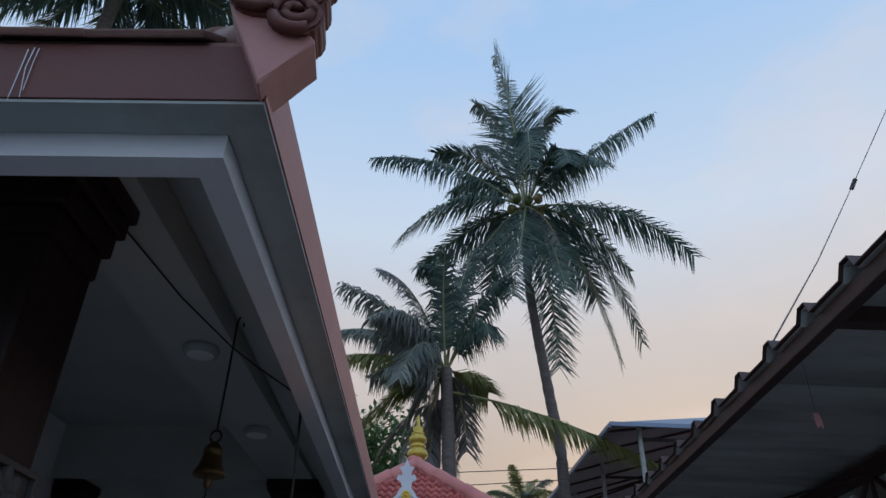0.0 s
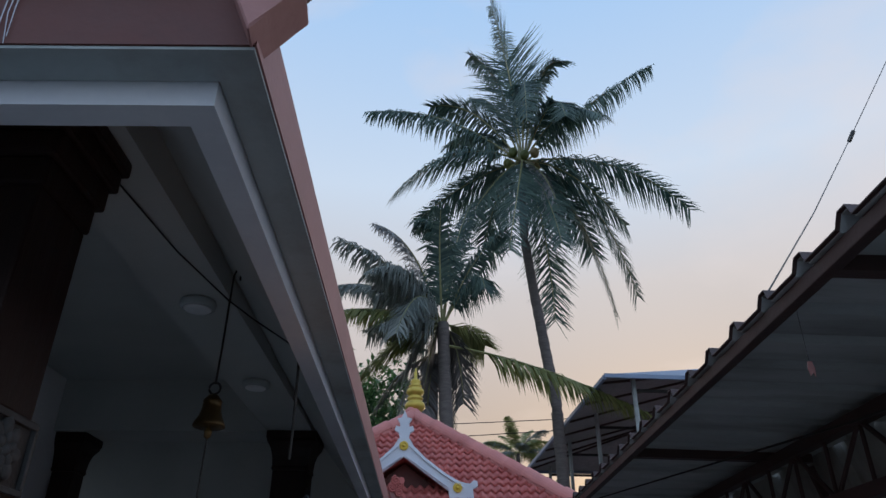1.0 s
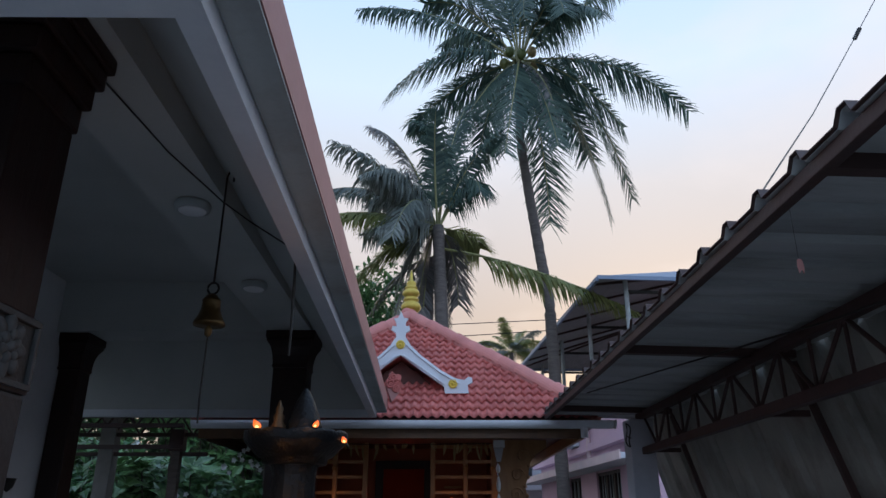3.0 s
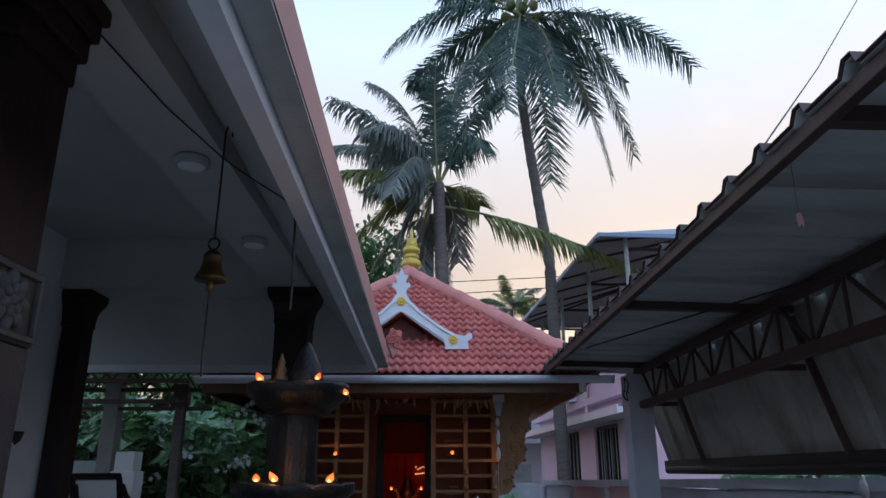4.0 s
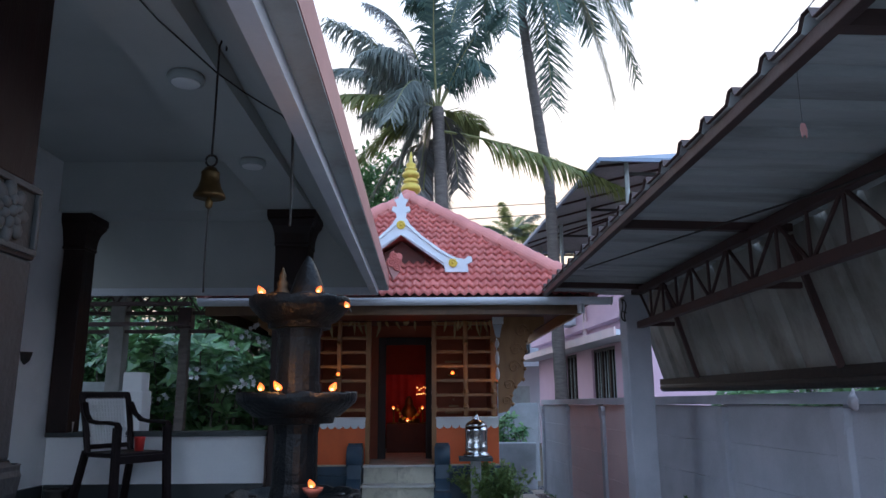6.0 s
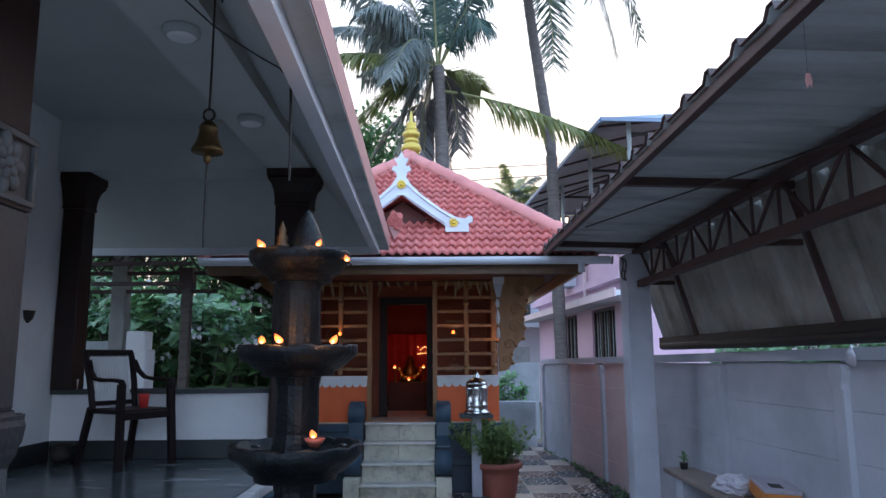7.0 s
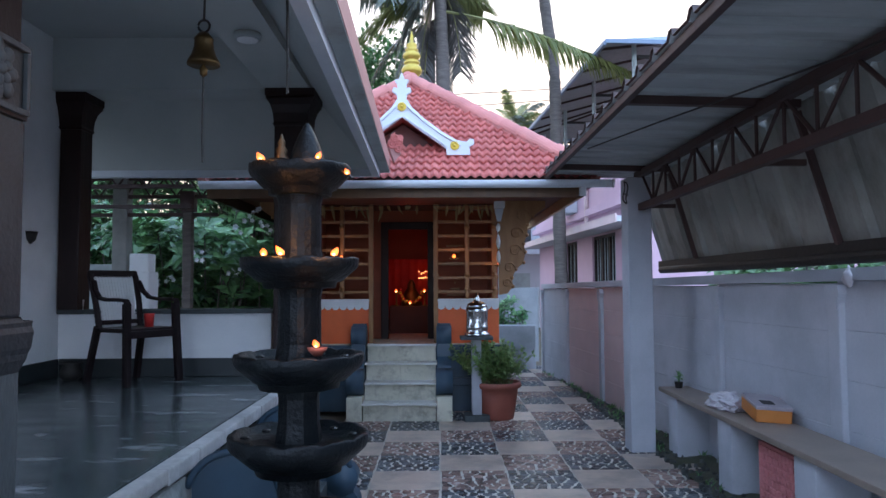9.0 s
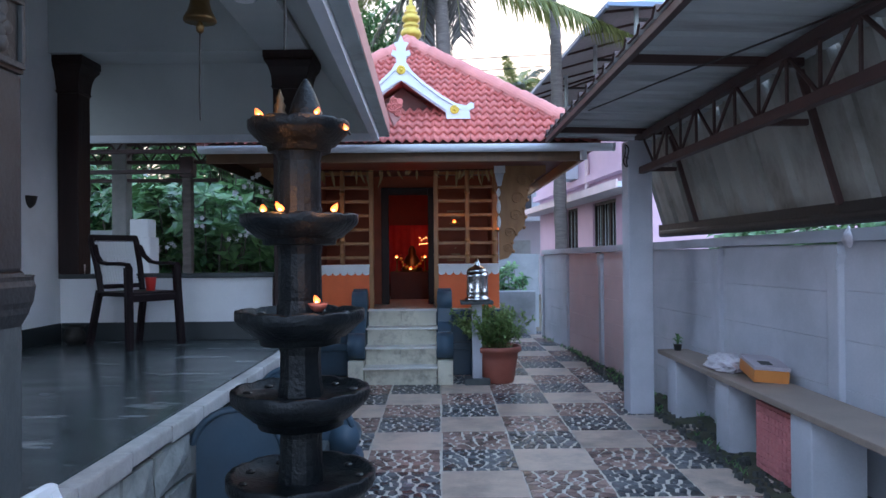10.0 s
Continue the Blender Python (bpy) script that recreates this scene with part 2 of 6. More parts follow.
GABLE = mat("pale_blue_white_paint", (0.58, 0.62, 0.68), (0.70, 0.73, 0.77), 0.6, 5, 0.1, dirt=(0.42, 0.46, 0.52), dirt_amount=0.4)
YELLOW = mat("yellow_paint", (0.62, 0.42, 0.04), (0.72, 0.52, 0.07), 0.5, 8, 0.1)
BROWNPLASTIC = mat("dark_brown_plastic", (0.012, 0.008, 0.009), (0.020, 0.013, 0.014), 0.42, 3, 0.02, spec=0.12)
WHITEPLASTIC = mat("white_plastic", (0.66, 0.67, 0.68), (0.74, 0.74, 0.74), 0.4, 3, 0.03)
REDPLASTIC = mat("red_plastic", (0.55, 0.03, 0.03), (0.65, 0.05, 0.04), 0.35, 5, 0.02)
POT = mat("terracotta_pot", (0.24, 0.062, 0.042), (0.32, 0.095, 0.065), 0.6, 7, 0.15, dirt=(0.18, 0.07, 0.06), dirt_amount=0.5)
PINKHOUSE = mat("pink_house_paint", (0.55, 0.36, 0.45), (0.64, 0.44, 0.52), 0.8, 1.2, 0.08, dirt=(0.42, 0.30, 0.36), dirt_amount=0.4)
FARWHITE = mat("pale_house_paint", (0.50, 0.52, 0.57), (0.60, 0.62, 0.66), 0.8, 1.2, 0.08, dirt=(0.38, 0.39, 0.43), dirt_amount=0.4)
BLUESHEET = mat("blue_roof_sheet", (0.15, 0.20, 0.29), (0.21, 0.27, 0.36), 0.5, 1.5, 0.05, metal=0.2)
GLASS = mat("dark_window_glass", (0.02, 0.025, 0.03), (0.04, 0.045, 0.05), 0.08, 2, 0.0)
TRUNK = mat("palm_trunk_bark", (0.085, 0.070, 0.064), (0.17, 0.145, 0.132), 0.9, 6, 0.7, stretch=(1, 1, 5), dirt=(0.06, 0.055, 0.05), dirt_amount=0.6)
FROND = leaf_mat("palm_frond_green", (0.032, 0.074, 0.066), (0.115, 0.180, 0.140), through_light=0.38)
FRONDYELLOW = leaf_mat("yellowing_frond", (0.13, 0.165, 0.05), (0.31, 0.32, 0.12), through_light=0.4)
FRONDDRY = leaf_mat("dry_grey_frond", (0.11, 0.11, 0.11), (0.24, 0.23, 0.22), through_light=0.1)
FRONDGREY = leaf_mat("blue_grey_frond", (0.11, 0.14, 0.13), (0.31, 0.335, 0.305), through_light=0.4)
RACHIS = mat("frond_midrib", (0.16, 0.17, 0.07), (0.28, 0.27, 0.12), 0.5, 5, 0.1)
SHRUB = leaf_mat("glossy_shrub_leaf", (0.050, 0.135, 0.055), (0.20, 0.36, 0.14), rough=0.30)
HERB = leaf_mat("basil_leaf", (0.09, 0.18, 0.055), (0.29, 0.41, 0.14))
DRYLEAF = leaf_mat("dried_mango_leaf", (0.22, 0.16, 0.07), (0.42, 0.33, 0.15), through_light=0.15)
REDCLOTH = mat("red_cloth", (0.42, 0.012, 0.012), (0.62, 0.03, 0.02), 0.7, 8, 0.2)
# very dark red-brown for the sanctum's sides, ceiling and altar table
INNERDARK = mat("dark_red_brown_wall", (0.06, 0.022, 0.018), (0.11, 0.040, 0.030), 0.8, 5, 0.2)
INNERORANGE = mat("brown_orange_wall", (0.20, 0.045, 0.018), (0.30, 0.07, 0.03), 0.7, 5, 0.1)
FLAME = glow("oil_flame", (1.0, 0.20, 0.04), 1.0)
FLAMECORE = glow("oil_flame_core", (1.0, 0.50, 0.17), 2.4)
# hotter and paler at the wick, deep orange at the tip
ft = FLAME.node_tree
fc, fs, fr = ft.nodes.new("ShaderNodeTexCoord"), ft.nodes.new("ShaderNodeSeparateXYZ"), ft.nodes.new("ShaderNodeValToRGB")
ft.links.new(fc.outputs["Generated"], fs.inputs[0])
ft.links.new(fs.outputs[2], fr.inputs[0])
fr.color_ramp.elements[0].position, fr.color_ramp.elements[0].color = 0.30, (1.0, 0.21, 0.045, 1)
fr.color_ramp.elements[1].position, fr.color_ramp.elements[1].color = 0.75, (0.60, 0.075, 0.010, 1)
ft.links.new(fr.outputs[0], ft.nodes["Principled BSDF"].inputs["Emission Color"])
EMBER = glow("small_lamp_bulb", (1.0, 0.40, 0.12), 1.6)
DARKSTONE = mat("dark_oiled_stone", (0.012, 0.014, 0.016), (0.034, 0.039, 0.042), 0.55, 6, 0.5, dirt=(0.012, 0.013, 0.013), dirt_amount=0.6)
BENCHTOP = mat("brown_stone_slab", (0.19, 0.145, 0.12), (0.30, 0.235, 0.195), 0.5, 4, 0.15, dirt=(0.14, 0.11, 0.09), dirt_amount=0.5)
PINKGRILLE = mat("pink_jali_block", (0.48, 0.16, 0.17), (0.58, 0.22, 0.22), 0.75, 6, 0.2)
CARTON = mat("orange_carton", (0.46, 0.15, 0.025), (0.56, 0.20, 0.04), 0.5, 6, 0.05)
CARTONTOP = mat("pale_carton_top", (0.28, 0.24, 0.27), (0.40, 0.35, 0.37), 0.5, 9, 0.05)
BAG = mat("thin_white_carrier_bag", (0.40, 0.37, 0.40), (0.55, 0.51, 0.54), 0.35, 14, 0.3)
SOOT = mat("oil_soot", (0.010, 0.010, 0.010), (0.02, 0.02, 0.02), 0.3, 20, 0.3)


# ---------------------------------------------------------------- mesh helpers
def mesh_ob(name, bm, material, smooth=False):
    me = bpy.data.meshes.new(name)
    bmesh.ops.recalc_face_normals(bm, faces=bm.faces)
    bm.to_mesh(me)
    bm.free()
    me.materials.append(material)
    if smooth:
        for p in me.polygons:
            p.use_smooth = True
    return new(name, me)


def part(name, bm, material, parent=None, label="", smooth=False):
    ob = mesh_ob(name, bm, material, smooth)
    ob.parent = parent
    if label:
        ob["label"] = label
    return ob


def thing(name, label, category, group="", kind="", at=(0, 0, 0)):
    ob = new(name)
    ob.location = at
    ob.empty_display_size = 0.1
    bpy.context.view_layer.update()
    return tagged(ob, label, category, group, kind)


def B():
    return bmesh.new()


def box(bm, x0, y0, z0, x1, y1, z1, bevel=0.0):
    r = bmesh.ops.create_cube(bm, size=1.0)
    vs = r["verts"]
    for v in vs:
        v.co = Vector((x0 + (v.co.x + 0.5) * (x1 - x0), y0 + (v.co.y + 0.5) * (y1 - y0), z0 + (v.co.z + 0.5) * (z1 - z0)))
    if bevel:
        es = list({e for v in vs for e in v.link_edges})
        bmesh.ops.bevel(bm, geom=es, offset=bevel, segments=2, affect="EDGES", profile=0.6)
    return bm


def bx(*a):
    return box(B(), *a)


def lathe(bm, profile, centre=(0, 0, 0), seg=24, square=False, turn=0.0):
    """A solid of revolution from (radius, z) pairs."""
    cx, cy, cz = centre
    rings = []
    for r, z in profile:
        rings.append([bm.verts.new((cx + r * math.cos(turn + 2 * math.pi * i / seg), cy + r * math.sin(turn + 2 * math.pi * i / seg), cz + z)) for i in range(seg)])
    for a, b in zip(rings, rings[1:]):
        for i in range(seg):
            bm.faces.new((a[i], a[(i + 1) % seg], b[(i + 1) % seg], b[i]))
    bm.faces.new(rings[0][::-1])
    bm.faces.new(rings[-1])
    return bm


def tube(bm, pts, r, seg=8, taper=1.0):
    """A round bar along points."""
    pts = [Vector(p) for p in pts]
    rings = []
    for k, p in enumerate(pts):
        d = (pts[min(k + 1, len(pts) - 1)] - pts[max(k - 1, 0)]).normalized()
        side = d.cross(Vector((0, 0, 1)))
        if side.length < 0.05:
            side = d.cross(Vector((0, 1, 0)))
        side.normalize()
        up = side.cross(d)
        rad = r * (1 + (taper - 1) * k / max(len(pts) - 1, 1))
        rings.append([bm.verts.new(p + side * rad * math.cos(2 * math.pi * i / seg) + up * rad * math.sin(2 * math.pi * i / seg)) for i in range(seg)])
    for a, b in zip(rings, rings[1:]):
        for i in range(seg):
            bm.faces.new((a[i], a[(i + 1) % seg], b[(i + 1) % seg], b[i]))
    bm.faces.new(rings[0][::-1])
    bm.faces.new(rings[-1])
    return bm


def bar(bm, p, q, w, h):
    """A square bar from p to q, w wide and h high."""
    p, q = Vector(p), Vector(q)
    d = (q - p).normalized()
    side = d.cross(Vector((0, 0, 1)))
    if side.length < 0.05:
        side = Vector((1, 0, 0))
    side.normalize()
    up = side.cross(d)
    c = []
    for o in (p, q):
        c.append([bm.verts.new(o + side * sx * w / 2 + up * sz * h / 2) for sx, sz in ((-1, -1), (1, -1), (1, 1), (-1, 1))])
    for i in range(4):
        bm.faces.new((c[0][i], c[0][(i + 1) % 4], c[1][(i + 1) % 4], c[1][i]))
    bm.faces.new(c[0][::-1])
    bm.faces.new(c[1])
    return bm


def prism(bm, poly, p0, u, v, n):
    """Extrudes the flat outline poly (a, b) = p0 + a u + b v along n."""
    p0, u, v, n = Vector(p0), Vector(u), Vector(v), Vector(n)
    lo = [bm.verts.new(p0 + u * a + v * b) for a, b in poly]
    hi = [bm.verts.new(p0 + u * a + v * b + n) for a, b in poly]
    k = len(poly)
    for i in range(k):
        bm.faces.new((lo[i], lo[(i + 1) % k], hi[(i + 1) % k], hi[i]))
    bm.faces.new(lo[::-1])
    bm.faces.new(hi)
    return bm


def sweep(bm, profile, corners, inward, close=True):
    """Sweeps (inset, z) pairs along the corner points; inward gives at each corner the plan vector for an inset of one."""
    rings = []
    for c, w in zip(corners, inward):
        rings.append([bm.verts.new((c[0] + w[0] * d, c[1] + w[1] * d, z)) for d, z in profile])
    k = len(profile)
    for a, b in zip(rings, rings[1:]):
        for i in range(k if close else k - 1):
            bm.faces.new((a[i], a[(i + 1) % k], b[(i + 1) % k], b[i]))
    if close:
        bm.faces.new(rings[0][::-1])
        bm.faces.new(rings[-1])
    return bm


def arc(cx, cy, r, a0, a1, n):
    return [(cx + r * math.cos(radians(a0 + (a1 - a0) * i / n)), cy + r * math.sin(radians(a0 + (a1 - a0) * i / n))) for i in range(n + 1)]


def lamp(name, place, power, colour, radius=0.02):
    d = bpy.data.lights.new(name, "POINT")
    d.energy, d.color, d.shadow_soft_size = power, colour, radius
    o = new(name, d)
    o.location = place
    return o


# ---------------------------------------------------------------- ground
bm = B()
bmesh.ops.create_grid(bm, x_segments=40, y_segments=40, size=600)
for v in bm.verts:
    v.co.z = -0.05
ground = tagged(mesh_ob("ground", bm, GROUND), "packed brown earth with patchy grass", "ground", kind="structure")
# bed of the paved court
pavement = tagged(mesh_ob("pavement", bx(-1.06, -3.0, -0.04, 1.92, 13.2, -0.006), GROUT), "courtyard paving of crazy stone and plain slabs in pale grout", "paving", kind="structure")
bm = B()
bmesh.ops.create_grid(bm, x_segments=16, y_segments=160, size=1)
for v in bm.verts:
    v.co = Vector((1.925 + (v.co.x + 1) * 0.42, -3 + (v.co.y + 1) * 8.2, 0.0))
    v.co.z = 0.012 + 0.035 * noise.noise(v.co * 4) + 0.02 * noise.noise(v.co * 14)
soil_strip = tagged(mesh_ob("soil_strip", bm, SOIL, True), "damp mossy soil strip beside the boundary wall", "soil", kind="stuff")

# ---------------------------------------------------------------- veranda
PX, PZ = -1.06, 0.81
plinth = thing("veranda_plinth", "raised veranda plinth of rough granite with a white edge", "plinth", kind="structure")
part("core", bx(-3.2, -3.0, -0.02, PX - 0.035, 5.9, PZ - 0.14), MORTAR, plinth)
edge_bm = B()
for k in range(24):
    ya, yb = -3.0 + k * 8.62 / 24, -3.0 + (k + 1) * 8.62 / 24 - 0.002
    box(edge_bm, PX - 0.05, ya, PZ - 0.070 - 0.012 * noise.noise(Vector((k * 0.9, 2.0, 0))), PX + 0.022 + 0.006 * noise.noise(Vector((k * 0.7, 0, 0))), yb, PZ - 0.005, 0.010)
part("edging", edge_bm, EDGE, plinth, "worn white edging strip")
floor = tagged(mesh_ob("floor", bx(-3.2, -3.0, PZ - 0.13, PX - 0.052, 5.62, PZ), FLOOR), "polished dark grey oxide veranda floor with scuffs", "floor", kind="structure")
tagged(mesh_ob("wall_west", bx(-3.25, -3.0, PZ, -2.94, 5.9, 3.6), WHITE), "white painted temple side wall", "wall", kind="structure")
tagged(mesh_ob("baseboard", bx(-2.94, -3.0, PZ + 0.001, -2.92, 5.50, PZ + 0.14, 0.004), SKIRT), "dark grey skirting", "skirting", kind="structure")
half = thing("half_wall", "low white veranda parapet with dark sill and skirting", "parapet", kind="structure")
part("wall", bx(-2.94, 5.52, PZ, -1.30, 5.68, 1.29, 0.004), WHITE, half)
part("sill", bx(-2.94, 5.49, 1.29, -1.28, 5.71, 1.325, 0.006), GREYSTONE, half, "dark stone sill")
part("skirting", bx(-2.92, 5.50, PZ + 0.001, -1.30, 5.519, PZ + 0.14, 0.004), SKIRT, half, "dark grey skirting")

# roof eave: sloping plaster soffit, stepped concrete edge, terracotta fascia
C = [(-6.0, 0.885), (-0.345, 0.885), (-0.455, 6.62), (-6.0, 6.62)]
IN = [(0, 1), (-1, 1), (-1, -1), (0, -1)]
eave = thing("veranda_roof", "tiled veranda roof with terracotta fascia and grey stepped eave", "roof", kind="structure")
FASCIA = [(0, 2.56), (0.03, 2.56), (0.03, 2.698), (0, 2.698)]
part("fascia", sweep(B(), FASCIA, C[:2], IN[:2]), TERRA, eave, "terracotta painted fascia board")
# side board's paler pink holds both fading and the sunset light on it
part("fascia", sweep(B(), FASCIA, C[1:3], IN[1:3]), TERRAPINK, eave, "faded pink fascia board, sunset light also in its colour")
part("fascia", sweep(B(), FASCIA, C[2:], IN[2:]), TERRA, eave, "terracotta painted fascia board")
part("eave_slab", sweep(B(), [(0.004, 2.552), (0.088, 2.552), (0.088, 2.64), (0.031, 2.64), (0.031, 2.559), (0.004, 2.559)], C, IN), GREYPAINT, eave)
part("eave_beam", sweep(B(), [(0.09, 2.497), (0.152, 2.497), (0.152, 2.66), (0.09, 2.66)], C, IN), GABLE, eave, "eave moulding, paler than the eave slab")
part("soffit", sweep(B(), [(0.154, 2.56), (0.80, 3.367), (0.80, 3.43), (0.154, 2.62)], C, IN), SOFFIT, eave, "sloping plaster soffit")
part("roof_deck", sweep(B(), [(0.02, 2.704), (2.6, 5.20), (2.6, 5.30), (0.02, 2.730)], C, IN), DARKTILE, eave, "old clay roof tiles")
bm = B()
box(bm, -1.32, 1.53, 3.0, -0.98, 5.70, 3.42)
part("beam", bm, SOFFIT, eave)
part("beam", bx(-6.0, 5.36, 3.0, -1.321, 5.70, 3.42), SOFFIT, eave)
part("beam", bx(-6.0, 1.53, 3.0, -1.321, 1.85, 3.42), SOFFIT, eave)
tagged(mesh_ob("ceiling", bx(-6.0, 1.85, 3.40, -1.32, 5.36, 3.5), SOFFIT), "plain plastered veranda ceiling", "ceiling", kind="structure")
# pale drips of spilt whitewash on the front fascia
for pts in ([(-0.803, 0.881, 2.684), (-0.804, 0.881, 2.631), (-0.791, 0.881, 2.556)], [(-0.814, 0.881, 2.679), (-0.812, 0.881, 2.608), (-0.811, 0.881, 2.547)], [(-0.794, 0.881, 2.682), (-0.794, 0.881, 2.643), (-0.790, 0.881, 2.573)]):
    part("whitewash_drip", tube(B(), pts, 0.0014, 5, 0.6), FARWHITE, eave, "pale whitewash drip")
# eave tiles along the front and side edges
tile_bm = box(B(), -0.118, 0.0, 0.0, 0.118, 0.36, 0.016, 0.004)
bmesh.ops.recalc_face_normals(tile_bm, faces=tile_bm.faces)
eave_me = bpy.data.meshes.new("eave_tile")
tile_bm.to_mesh(eave_me)
tile_bm.free()
eave_me.materials.append(DARKTILE)


def add_piece(name, me, parent, m):
    o = new(name, me)
    o.parent = parent
    o.matrix_basis = m
    return o


for i in range(17):
    add_piece("eave_tile", eave_me, eave, pose(-0.60 - i * 0.228, 0.868 + random.uniform(-0.006, 0.006), 2.704 + random.uniform(-0.003, 0.003), 43, random.uniform(-1.5, 1.5), random.uniform(-1, 1)))


def scroll_ornament(name, m, material, label):
    """Curled terracotta hip-end ornament on a wedge-shaped foot; its face looks towards -y."""
    th = thing(name, label, "roof ornament")
    th.matrix_basis = m
    foot = prism(B(), [(-0.085, 0.21), (-0.002, 0.0), (0.028, 0.045), (0.088, 0.12), (0.06, 0.16)], (0, -0.03, 0), (1, 0, 0), (0, 0, 1), (0, 0.10, 0))
    bmesh.ops.bevel(foot, geom=foot.edges[:], offset=0.004, segments=1, affect="EDGES")
    part("foot", foot, TERRAPINK, th, "pink painted foot")
    body = B()
    for cx, cz, rr, d in ((-0.025, 0.232, 0.064, 0.09), (0.045, 0.178, 0.055, 0.085), (0.055, 0.245, 0.05, 0.08), (0.005, 0.305, 0.06, 0.08), (0.07, 0.315, 0.045, 0.07)):
        prism(body, arc(cx, cz, rr, 0, 342, 19), (0, -0.035 - d * 0.1, 0), (1, 0, 0), (0, 0, 1), (0, d, 0))
    bmesh.ops.bevel(body, geom=body.edges[:], offset=0.006, segments=2, affect="EDGES")
    core = part("body", body, material, th)
    for cx, cz, r0, a0, sg in ((-0.025, 0.232, 0.060, 2.2, 1), (0.045, 0.178, 0.050, -1.0, -1), (0.055, 0.262, 0.042, 0.4, -1), (0.005, 0.315, 0.055, 1.6, 1)):
        pts = []
        for i in range(32):
            a = a0 + sg * i * 0.36
            q = r0 * (1 - i / 37)
            pts.append((cx + q * math.cos(a), -0.048, cz + q * math.sin(a)))
        part("spiral", tube(B(), pts, 0.0125, 8, 0.7), material, core, smooth=True)
    bpy.context.view_layer.update()
    return th


scroll_ornament("hip_ornament", pose(-0.352, 0.870, 2.555, 0, 0, 6), TERRA, "curled terracotta hip ornament with pink foot at the roof corner")
scroll_ornament("hip_ornament", pose(-0.41, 6.52, 2.63, 0, 0, 10) @ Matrix.Scale(0.72, 4), TILE, "small faded terracotta scroll ornament at the far roof corner")
# hip ridge of rounded tiles
hip = Vector((-0.36, 0.92, 2.74))
for i in range(6):
    bm = B()
    p = hip + Vector((-0.17, 0.17, 0.165)) * i
    tube(bm, [p, p + Vector((-0.187, 0.187, 0.18))], 0.06, 10, 0.85)
    part("hip_tile", bm, DARKTILE, eave, smooth=True)


def column(name, x0, x1, y0, y1, z0, z1, label):
    th = thing(name, label, "column")
    part("shaft", bx(x0, y0, z0, x1, y1, z1 - 0.28, 0.008), DARKWOOD, th)
    hx, hy = (x1 - x0) / 2, (y1 - y0) / 2
    bm = lathe(B(), [(g, z1 - d) for g, d in ((0.002, 0.28), (0.010, 0.265), (0.004, 0.25), (0.010, 0.18), (0.026, 0.12), (0.048, 0.085), (0.056, 0.075), (0.050, 0.062), (0.060, 0.055), (0.060, 0.001))], seg=4, turn=math.pi / 4)
    for v in bm.verts:
        g = math.hypot(v.co.x, v.co.y)
        v.co = Vector(((x0 + x1) / 2 + math.copysign(hx + g, v.co.x), (y0 + y1) / 2 + math.copysign(hy + g, v.co.y), v.co.z))
    part("capital", bm, DARKWOOD, th, "flared wooden capital")
    if z0 < 1:
        part("base", bx(x0 - 0.02, y0 - 0.02, z0, x1 + 0.02, y1 + 0.02, z0 + 0.12, 0.01), GREYSTONE, th, "stone base block")
    return th


column("veranda_column", -1.255, -1.0, 5.38, 5.64, PZ, 3.0, "dark wooden veranda column with flared capital")
column("corner_pilaster", -2.93, -2.77, 5.47, 5.66, 1.325, 3.0, "dark wooden corner pilaster standing on the parapet sill")

near = thing("carved_column", "tall column of carved grey stone below and dark wood above", "column")
NX0, NX1, NY0, NY1 = -1.37, -1.08, 1.54, 1.83
part("stone_shaft", bx(NX0, NY0, PZ + 0.001, NX1, NY1, 1.30, 0.012), GREYSTONE, near, "veined grey granite shaft")
bm = B()
lathe(bm, [(0.20, 1.27), (0.235, 1.33), (0.245, 1.40), (0.235, 1.425), (0.20, 1.425)], ((NX0 + NX1) / 2, (NY0 + NY1) / 2, 0), 4, turn=math.pi / 4)
bmesh.ops.bevel(bm, geom=bm.edges[:], offset=0.015, segments=2, affect="EDGES")
part("ring", bm, DARKSTONE, near, "bulging stone ring")
part("stone_shaft", bx(NX0, NY0, 1.42, NX1, NY1, 1.93, 0.012), DARKSTONE, near)
block = part("panel_block", bx(NX0 - 0.004, NY0 - 0.004, 1.93, NX1 + 0.004, NY1 + 0.004, 2.13, 0.008), DARKSTONE, near)
FCX, FCY, FCZ = NX1 + 0.004, (NY0 + NY1) / 2, 2.030
for y0, y1, z0, z1 in ((NY0 + 0.01, NY1 - 0.01, 1.94, 1.955), (NY0 + 0.01, NY1 - 0.01, 2.105, 2.12), (NY0 + 0.01, NY0 + 0.025, 1.9555, 2.1045), (NY1 - 0.025, NY1 - 0.01, 1.9555, 2.1045)):
    part("panel_frame", bx(FCX - 0.002, y0, z0, FCX + 0.012, y1, z1, 0.003), CARVED, block)
for ring, count, rr, tilt in ((0.054, 8, 0.027, 0), (0.029, 6, 0.019, 0.4)):
    for i in range(count):
        a = 2 * math.pi * i / count + tilt
        bm = B()
        bmesh.ops.create_icosphere(bm, subdivisions=2, radius=1)
        for v in bm.verts:
            u = Vector((v.co.x * 0.016, v.co.y * rr * 1.15, v.co.z * rr * 0.78))
            u.rotate(Euler((a, 0, 0)))
            v.co = u + Vector((FCX + 0.004 + (0.005 if count == 6 else 0), FCY + ring * math.cos(a), FCZ + ring * math.sin(a)))
        part("petal", bm, CARVED, block, smooth=True)
bm = B()
bmesh.ops.create_icosphere(bm, subdivisions=2, radius=0.018, matrix=Matrix.Translation((FCX + 0.012, FCY, FCZ)))
part("flower_boss", bm, CARVED, block, smooth=True)
